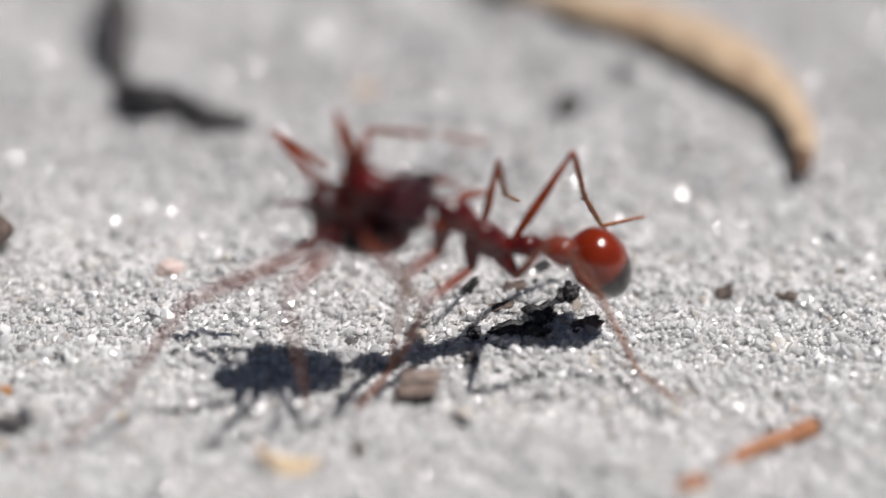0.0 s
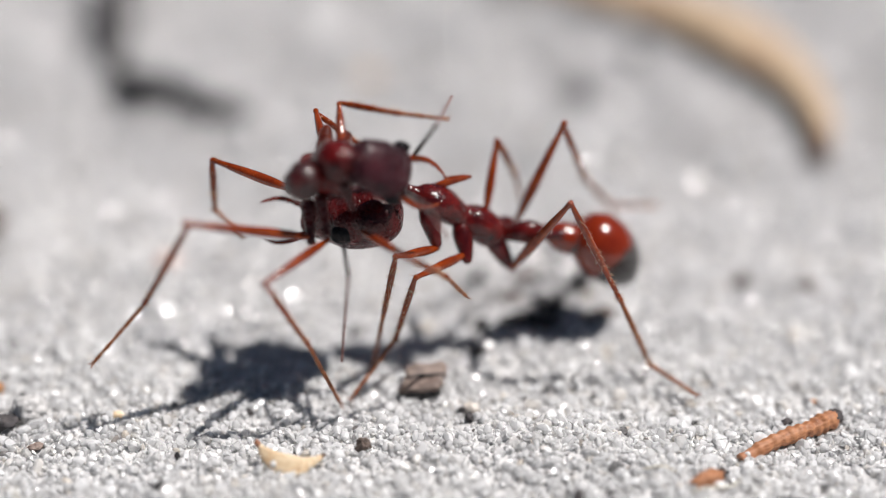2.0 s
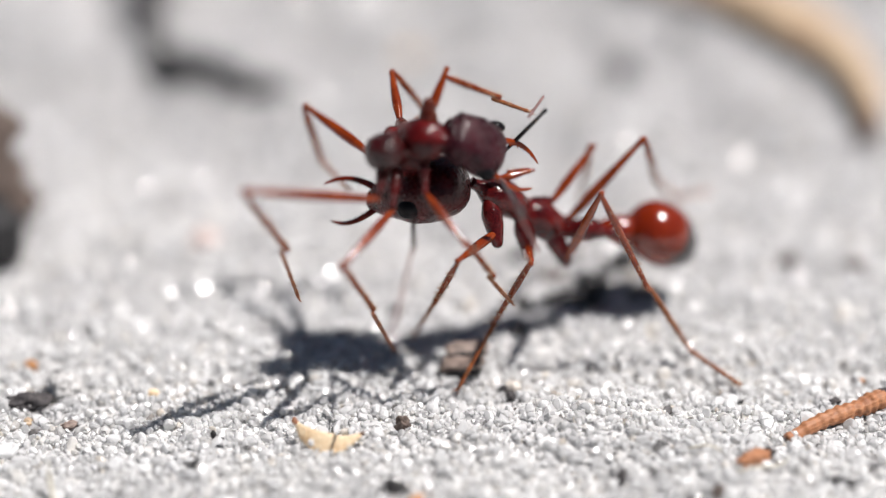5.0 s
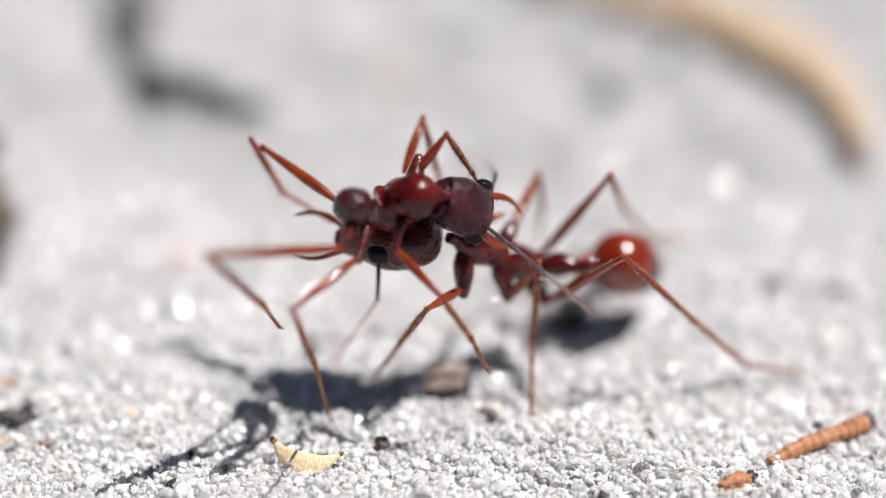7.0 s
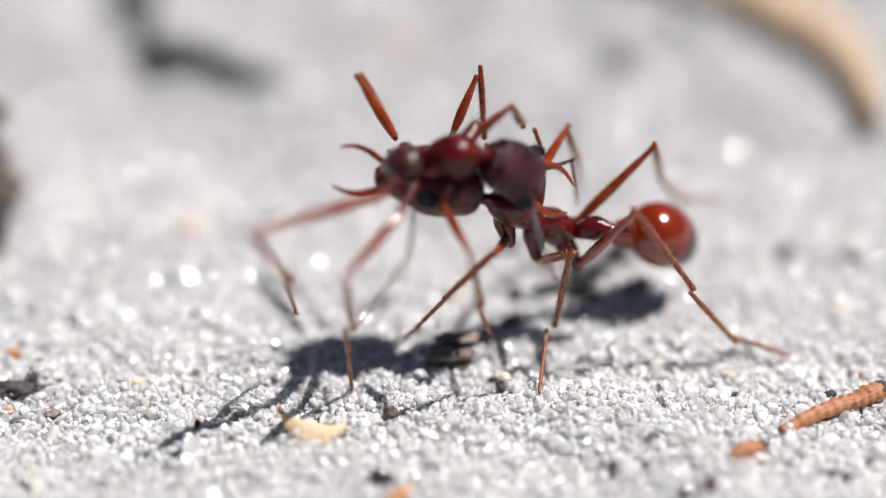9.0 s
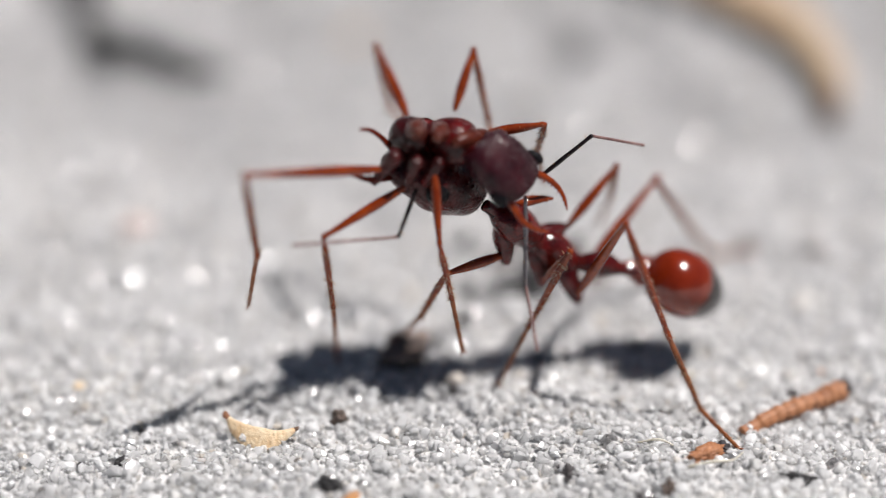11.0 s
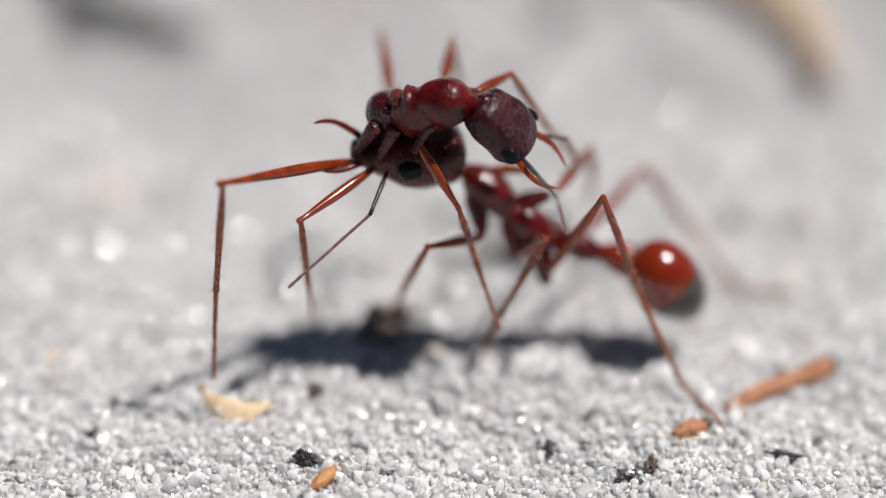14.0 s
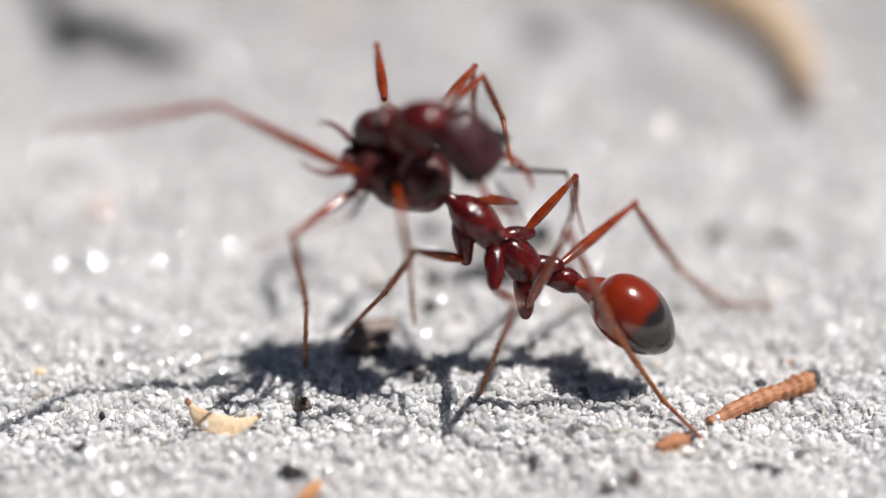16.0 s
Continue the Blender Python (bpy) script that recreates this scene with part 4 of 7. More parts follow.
    chain(A_front_leg, a, [
        (0, -1.28, -3.67, 9.45, -1.62, -4.44, 7.21, -3.37, -7.37, 7.72, -3.66, -6.89, 4.07, -4.11, -5.08, 0.03),
        (0.5, -1.55, -3.13, 9.64, -1.54, -4.49, 6.66, -3.70, -7.04, 7.65, -4.01, -6.34, 4.06, -4.35, -4.50, 0.02),
        (1, -1.79, -3.22, 9.63, -1.65, -4.42, 6.40, -3.64, -7.03, 7.45, -4.05, -5.92, 3.93, -4.01, -3.20, 0.37),
        (1.5, -2.03, -2.77, 8.98, -1.54, -4.57, 6.47, -3.72, -7.04, 7.51, -4.21, -6.08, 3.97, -4.23, -3.60, 0.24),
        (2, -2.63, -3.24, 9.10, -1.89, -4.53, 6.77, -3.98, -6.95, 8.01, -4.58, -6.52, 4.36, -5.22, -5.60, 0.02),
        (2.5, -1.75, -3.44, 9.32, -1.65, -4.42, 6.45, -3.56, -7.19, 7.24, -4.10, -5.92, 3.82, -4.59, -3.59, 0.05),
        (3, -1.42, -2.96, 9.21, -1.54, -4.03, 6.80, -3.38, -6.87, 7.44, -4.39, -5.50, 4.13, -5.09, -3.15, 0.36),
        (3.5, -2.12, -2.64, 8.74, -1.62, -4.06, 6.38, -3.60, -6.76, 7.27, -4.62, -5.26, 4.05, -5.60, -3.55, 0.04),
        (4, -1.77, -2.99, 9.08, -1.50, -4.04, 6.86, -3.46, -6.84, 7.30, -4.42, -5.30, 4.07, -5.41, -3.40, 0.13),
        (6.5, -1.43, -5.99, 7.53, -0.70, -7.58, 6.40, -2.58, -10.60, 6.74, -3.81, -9.52, 3.57, -5.11, -7.52, -0.05),
        (7, -1.71, -6.13, 8.02, -1.73, -7.25, 6.08, -3.46, -10.18, 6.90, -4.73, -8.65, 3.84, -6.33, -7.08, 0.03),
        (7.5, -1.98, -6.18, 7.76, -1.47, -6.41, 6.14, -2.27, -9.52, 7.32, -3.91, -8.57, 4.09, -6.29, -7.95, 0.30),
        (8, -1.73, -6.21, 8.29, -1.30, -6.00, 5.76, -1.84, -8.97, 7.35, -4.14, -9.20, 4.30, -6.00, -7.60, 0.51),
        (8.5, -1.22, -5.82, 8.21, -0.70, -5.68, 6.07, -1.11, -8.72, 7.54, -3.67, -8.93, 4.68, -5.53, -7.13, 0.94),
        (11, 1.93, -7.63, 8.60, 2.17, -7.73, 6.43, -0.58, -9.83, 6.83, -1.79, -8.68, 3.54, -3.08, -6.12, 0.09),
        (11.5, 2.10, -7.88, 7.97, 2.43, -8.67, 5.80, -0.57, -10.46, 6.63, -1.65, -9.21, 3.42, -2.67, -6.68, -0.02),
        (12, 2.00, -7.87, 8.21, 2.33, -8.88, 6.13, -0.80, -10.45, 6.77, -1.74, -8.86, 3.62, -2.48, -6.34, 0.03),
        (12.5, 1.68, -7.45, 8.35, 2.10, -8.80, 5.94, -0.82, -10.54, 6.89, -1.80, -9.33, 3.58, -2.52, -6.82, 0.01),
        (13, 1.96, -7.19, 8.45, 2.24, -8.49, 6.06, -0.57, -10.36, 6.94, -1.49, -8.79, 3.72, -2.60, -6.39, 0.11),
        (13.5, 1.78, -7.07, 8.34, 2.06, -8.34, 5.77, -0.43, -10.46, 6.90, -1.53, -9.13, 3.63, -2.25, -6.56, 0.04),
        (14, 1.42, -6.68, 8.48, 1.97, -8.24, 6.15, -0.53, -10.38, 7.16, -1.63, -9.08, 3.86, -2.35, -6.63, 0.17),
        (14.5, 1.45, -6.72, 8.36, 1.75, -8.15, 6.07, -0.41, -10.51, 7.32, -1.46, -9.00, 4.09, -2.31, -6.70, 0.33),
        (15, 1.14, -6.53, 8.34, 1.56, -8.17, 6.40, -0.82, -10.39, 7.54, -1.94, -8.88, 4.33, -3.59, -7.42, 0.40),
        (15.5, 1.62, -6.84, 8.32, 2.02, -7.93, 6.10, 0.28, -10.10, 8.00, -1.72, -9.44, 4.79, -4.28, -8.33, 1.14),
        (16, 1.59, -7.38, 8.13, 1.90, -8.51, 5.95, -0.41, -10.31, 7.72, -1.86, -9.17, 4.47, -3.92, -7.58, 0.77),
    ])
    chain(A_middle_leg, a, [
        (0, 0.11, -3.10, 7.82, 0.18, -3.47, 5.42, -2.05, -6.47, 5.61, -3.66, -6.06, 1.18, -5.69, -9.05, 0.51),
        (0.5, -0.01, -2.82, 8.06, -0.07, -3.53, 5.78, -1.98, -6.69, 6.49, -3.73, -5.47, 2.29, -6.06, -8.58, 0.09),
        (1, -0.28, -2.89, 8.04, -0.34, -3.92, 6.02, -2.66, -6.91, 5.76, -3.99, -5.96, 1.41, -6.29, -8.65, 0.04),
        (1.5, -0.30, -2.77, 7.57, 0.05, -3.85, 5.88, -2.69, -6.44, 5.83, -4.15, -6.01, 1.37, -6.13, -8.96, 0.49),
        (2, -0.86, -2.98, 7.79, -0.46, -4.27, 6.23, -3.01, -7.08, 6.82, -4.03, -6.31, 2.40, -6.46, -8.62, 0.04),
        (2.5, -0.24, -2.93, 7.78, -0.15, -3.46, 5.94, -1.09, -6.99, 6.76, -3.57, -7.79, 2.74, -6.29, -8.80, 0.27),
        (3, 0.09, -2.59, 7.63, -0.10, -3.51, 5.91, -1.26, -7.10, 6.22, -3.66, -7.49, 2.23, -6.32, -8.51, 0.04),
        (3.5, -0.39, -2.45, 7.35, -0.47, -3.67, 5.92, -1.90, -7.14, 5.28, -3.76, -6.16, 1.13, -6.31, -8.65, 0.05),
        (4, -0.22, -2.65, 7.53, -0.35, -3.79, 5.98, -1.36, -7.47, 5.86, -3.48, -6.41, 1.88, -6.17, -8.61, 0.03),
        (6.5, 0.30, -5.25, 6.35, 1.54, -5.62, 4.51, 2.69, -7.42, 7.66, 2.23, -7.80, 3.02, 1.90, -9.82, 0.04),
        (7, -0.15, -5.27, 6.70, 0.49, -5.92, 4.46, 1.94, -7.36, 7.70, 1.67, -7.30, 3.08, 1.65, -9.80, 0.05),
        (7.5, -0.36, -5.28, 6.55, 0.35, -5.66, 4.45, 1.80, -7.35, 7.53, 1.49, -7.46, 2.86, 1.67, -9.89, 0.11),
        (8, -0.29, -5.25, 6.91, 0.93, -5.52, 4.43, 2.23, -7.45, 7.49, 1.77, -7.18, 2.90, 1.72, -9.90, 0.04),
        (8.5, 0.33, -4.94, 6.89, 0.69, -5.07, 4.31, 2.42, -7.61, 6.46, 1.82, -7.23, 1.77, 1.61, -10.72, 0.73),
        (11, 3.42, -7.21, 7.01, 3.90, -7.57, 4.68, 5.12, -9.39, 7.78, 3.21, -9.55, 3.53, 1.73, -9.79, 0.10),
        (11.5, 3.70, -7.58, 6.47, 3.90, -8.23, 4.01, 5.79, -9.38, 7.13, 3.22, -10.24, 3.38, 1.74, -9.60, 0.04),
        (12, 3.60, -7.79, 6.68, 3.55, -8.68, 3.86, 5.30, -9.59, 7.14, 2.87, -10.65, 3.35, 1.73, -9.49, 0.03),
        (12.5, 3.36, -7.64, 6.88, 3.15, -8.82, 4.50, 5.13, -10.13, 7.54, 3.01, -10.04, 3.47, 1.74, -9.65, 0.03),
        (13, 3.62, -7.43, 6.97, 3.94, -8.36, 4.69, 5.19, -10.32, 7.69, 3.01, -10.29, 3.56, 1.71, -9.71, 0.11),
        (13.5, 3.44, -7.31, 6.87, 3.62, -8.28, 4.61, 5.11, -10.33, 7.44, 2.96, -10.83, 3.32, 1.63, -9.64, 0.05),
        (14, 3.08, -7.13, 7.04, 3.54, -8.26, 4.90, 4.72, -10.54, 7.70, 2.76, -10.66, 3.47, 1.69, -9.65, 0.05),
        (14.5, 3.13, -7.11, 6.94, 3.45, -8.22, 4.85, 4.77, -10.44, 7.63, 2.55, -10.73, 3.51, 1.55, -9.71, 0.06),
        (15, 2.81, -7.13, 6.92, 2.99, -8.55, 5.07, 4.19, -10.94, 7.81, 2.47, -10.04, 3.61, 1.50, -9.72, 0.04),
        (15.5, 3.34, -7.44, 6.97, 3.06, -8.96, 5.26, 4.40, -11.60, 7.71, 2.94, -10.29, 3.52, 1.52, -9.77, 0.12),
        (16, 3.21, -7.83, 6.67, 3.20, -10.03, 5.31, 4.15, -13.37, 7.19, 3.34, -11.65, 3.14, 2.33, -11.75, -0.10),
    ])
    chain(A_hind_leg, a, [
        (0, 1.26, -2.63, 6.47, 2.61, -2.62, 4.25, 4.42, -6.17, 9.78, 7.01, -4.75, 4.39, 9.01, -6.61, 0.96, 10.97, -8.71, 0.75),
        (0.5, 1.25, -2.56, 6.75, 2.32, -2.83, 4.53, 4.72, -5.88, 10.16, 7.10, -4.73, 4.65, 8.87, -6.93, 1.35, 11.18, -8.25, 0.28),
        (1, 0.97, -2.62, 6.73, 2.02, -3.07, 4.31, 4.86, -5.58, 10.03, 7.04, -5.11, 4.35, 8.98, -6.43, 0.88, 11.15, -8.30, 0.29),
        (1.5, 1.13, -2.76, 6.40, 2.10, -3.08, 4.23, 4.92, -5.55, 9.95, 7.32, -6.16, 4.35, 9.04, -6.21, 0.57, 11.18, -8.22, 0.21),
        (2, 0.60, -2.77, 6.71, 1.88, -3.00, 4.41, 4.69, -5.39, 10.16, 7.35, -6.25, 4.68, 8.92, -6.37, 0.80, 11.13, -8.23, 0.34),
        (2.5, 1.00, -2.51, 6.50, 2.04, -2.85, 4.25, 4.70, -5.62, 9.93, 7.12, -6.09, 4.34, 8.89, -6.24, 0.59, 11.19, -8.05, 0.12),
        (3, 1.34, -2.29, 6.33, 2.25, -2.75, 4.12, 4.75, -5.44, 9.92, 7.05, -5.84, 4.29, 8.86, -6.17, 0.57, 11.14, -8.01, 0.05),
        (3.5, 1.04, -2.29, 6.20, 1.73, -2.92, 3.96, 4.61, -5.42, 9.68, 6.94, -5.98, 4.10, 8.80, -6.12, 0.43, 11.15, -7.99, 0.04),
        (4, 1.06, -2.38, 6.25, 1.83, -2.96, 4.05, 4.47, -5.56, 9.83, 6.75, -5.63, 4.18, 8.80, -6.22, 0.62, 11.05, -8.08, 0.05),
        (6.5, 1.73, -4.65, 5.38, 2.97, -4.81, 3.42, 3.58, -7.25, 9.79, 6.59, -7.87, 4.48, 8.57, -6.91, 0.96, 11.05, -8.11, 0.04),
        (7, 1.14, -4.57, 5.61, 2.33, -4.97, 3.63, 5.97, -8.08, 8.59, 9.63, -6.93, 3.94, 12.33, -6.34, 0.92, 15.09, -5.85, 0.06),
        (7.5, 0.97, -4.53, 5.55, 2.19, -4.84, 3.56, 5.28, -7.97, 8.84, 8.69, -6.54, 4.03, 11.50, -6.39, 1.02, 14.16, -5.42, 0.10),
        (8, 0.90, -4.46, 5.78, 2.48, -4.63, 3.65, 5.29, -7.80, 9.09, 8.39, -6.50, 4.04, 11.06, -6.29, 0.91, 13.81, -5.68, 0.04),
        (8.5, 1.61, -4.22, 5.80, 2.79, -4.53, 3.77, 5.45, -7.77, 9.22, 8.53, -6.63, 4.13, 10.94, -5.90, 0.87, 13.79, -5.80, 0.05),
        (11, 4.65, -6.87, 5.70, 5.51, -7.41, 3.73, 7.55, -9.95, 9.76, 9.67, -11.29, 4.18, 11.23, -11.72, 0.37, 12.86, -14.21, 0.04),
        (11.5, 5.02, -7.34, 5.22, 5.52, -8.05, 3.05, 7.14, -9.95, 9.45, 9.46, -11.18, 3.94, 11.28, -11.79, 0.26, 12.96, -14.23, 0.05),
        (12, 4.92, -7.73, 5.41, 5.42, -8.55, 3.10, 6.82, -10.28, 9.61, 9.12, -11.07, 4.04, 11.06, -12.09, 0.53, 12.90, -14.39, 0.05),
        (12.5, 4.74, -7.79, 5.68, 5.26, -8.75, 3.48, 6.90, -10.61, 9.92, 9.39, -11.38, 4.49, 11.04, -12.23, 0.91, 12.86, -14.60, 0.01),
        (13, 4.99, -7.62, 5.76, 5.38, -8.37, 3.57, 7.39, -10.24, 9.86, 9.48, -11.36, 4.21, 11.26, -11.99, 0.49, 12.89, -14.45, 0.34),
        (13.5, 4.80, -7.50, 5.67, 5.06, -8.43, 3.61, 7.31, -10.31, 9.84, 9.51, -11.83, 4.42, 11.05, -12.17, 0.66, 12.92, -14.53, 0.02),
        (14, 4.46, -7.51, 5.85, 4.85, -8.24, 3.93, 7.25, -10.44, 9.97, 9.37, -11.27, 4.31, 11.12, -12.02, 0.62, 12.90, -14.34, 0.11),
        (14.5, 4.50, -7.44, 5.77, 5.03, -8.09, 3.95, 7.22, -10.44, 9.99, 9.41, -11.52, 4.35, 11.11, -11.88, 0.55, 12.77, -14.30, 0.41),
        (15, 4.18, -7.62, 5.75, 4.57, -8.22, 4.02, 6.92, -10.72, 9.93, 9.10, -11.48, 4.25, 11.00, -12.30, 0.65, 12.82, -14.60, 0.05),
        (15.5, 4.75, -7.93, 5.85, 4.63, -8.71, 3.94, 6.88, -10.99, 10.01, 8.85, -10.40, 4.27, 10.94, -12.45, 0.97, 12.76, -14.68, 0.56),
        (16, 4.55, -8.20, 5.46, 4.66, -9.17, 3.59, 6.39, -11.55, 9.82, 8.71, -11.76, 4.24, 10.88, -12.24, 0.85, 12.86, -14.47, 0.03),
    ])
    chain(A_far_middle_leg, a, [
        (0, 0.11, -3.10, 7.82, 0.77, -1.76, 6.94, 1.52, -0.71, 10.28, 1.99, 0.18, 7.59, 2.67, 2.12, 5.87),
        (0.5, -0.01, -2.82, 8.06, 0.53, -1.90, 7.31, 1.31, -0.34, 10.52, 1.75, 0.80, 7.94, 1.96, 2.07, 5.58),
        (1, -0.28, -2.89, 8.04, 0.55, -1.97, 7.29, 1.29, 0.19, 10.15, 2.01, 0.84, 7.46, 2.43, 1.94, 5.05),
        (1.5, -0.30, -2.77, 7.57, 0.78, -2.11, 7.29, 1.45, 0.62, 9.55, 2.46, 0.97, 6.90, 2.96, 1.74, 4.37),
        (2, -0.86, -2.98, 7.79, 0.56, -1.96, 7.22, 1.14, 0.22, 10.19, 2.11, 0.83, 7.56, 2.55, 1.80, 5.09),
        (2.5, -0.24, -2.93, 7.78, 0.58, -1.71, 7.17, 2.06, 0.02, 10.36, 2.35, 0.93, 7.64, 2.57, 1.94, 5.15),
        (3, 0.09, -2.59, 7.63, 1.36, -1.41, 6.73, 3.85, -0.20, 9.18, 3.90, 1.47, 6.88, 3.54, 2.75, 4.55),
        (3.5, -0.39, -2.45, 7.35, 1.13, -1.38, 6.42, 3.57, 0.04, 8.89, 3.38, 1.45, 6.41, 3.02, 2.87, 4.17),
        (4, -0.22, -2.65, 7.53, 1.39, -1.40, 6.40, 3.91, 0.10, 8.70, 3.63, 1.46, 6.20, 3.28, 2.75, 3.87),
        (6.5, 0.30, -5.25, 6.35, 1.38, -4.17, 7.22, 2.51, -0.95, 8.41, 2.73, -0.01, 5.74, 2.66, 0.71, 3.16),
        (7, -0.15, -5.27, 6.70, 0.60, -4.13, 7.45, 1.92, -0.94, 8.58, 2.21, -0.07, 5.89, 2.12, 0.65, 3.30),
        (7.5, -0.36, -5.28, 6.55, 0.29, -4.18, 7.83, 1.13, -0.73, 8.57, 1.48, 0.04, 5.85, 1.39, 0.77, 3.27),
        (8, -0.29, -5.25, 6.91, 0.31, -4.15, 8.86, 0.88, -0.57, 8.84, 1.36, 0.35, 6.20, 1.41, 1.09, 3.63),
        (8.5, 0.33, -4.94, 6.89, 0.78, -4.02, 9.28, 1.64, -0.51, 9.29, 2.25, 0.56, 6.75, 2.31, 1.31, 4.19),
        (11, 3.42, -7.21, 7.01, 5.10, -5.77, 6.64, 7.43, -3.79, 8.72, 7.22, -2.67, 6.10, 6.76, -1.59, 3.68),
        (11.5, 3.70, -7.58, 6.47, 5.61, -6.56, 7.05, 7.55, -3.59, 7.64, 7.39, -2.52, 5.03, 6.94, -1.48, 2.61),
        (12, 3.60, -7.79, 6.68, 5.51, -6.88, 6.81, 7.44, -3.94, 7.68, 7.28, -2.96, 5.02, 6.84, -1.91, 2.59),
        (12.5, 3.36, -7.64, 6.88, 5.00, -6.69, 6.18, 7.25, -4.42, 8.12, 7.37, -3.37, 5.45, 6.94, -2.28, 3.03),
        (13, 3.62, -7.43, 6.97, 5.60, -6.85, 7.41, 7.38, -3.75, 7.96, 7.63, -2.87, 5.27, 7.47, -1.75, 2.85),
        (13.5, 3.44, -7.31, 6.87, 5.54, -6.77, 7.35, 7.26, -3.61, 7.68, 7.42, -2.58, 5.05, 7.26, -1.46, 2.63),
        (14, 3.08, -7.13, 7.04, 5.32, -6.76, 7.66, 6.96, -3.56, 7.91, 7.21, -2.48, 5.30, 7.05, -1.38, 2.87),
        (14.5, 3.13, -7.11, 6.94, 4.97, -6.82, 7.37, 6.94, -3.85, 7.84, 7.24, -2.58, 5.33, 7.21, -1.50, 2.90),
        (15, 2.81, -7.13, 6.92, 4.03, -6.61, 6.55, 6.78, -4.57, 8.53, 6.75, -3.57, 5.84, 6.30, -2.48, 3.41),
        (15.5, 3.34, -7.44, 6.97, 4.49, -7.07, 6.93, 6.85, -4.84, 8.49, 6.81, -3.76, 5.86, 6.23, -2.45, 3.61),
        (16, 3.21, -7.83, 6.67, 4.51, -7.23, 6.47, 6.99, -5.23, 8.37, 6.96, -4.13, 5.72, 6.66, -3.03, 3.29),
    ])
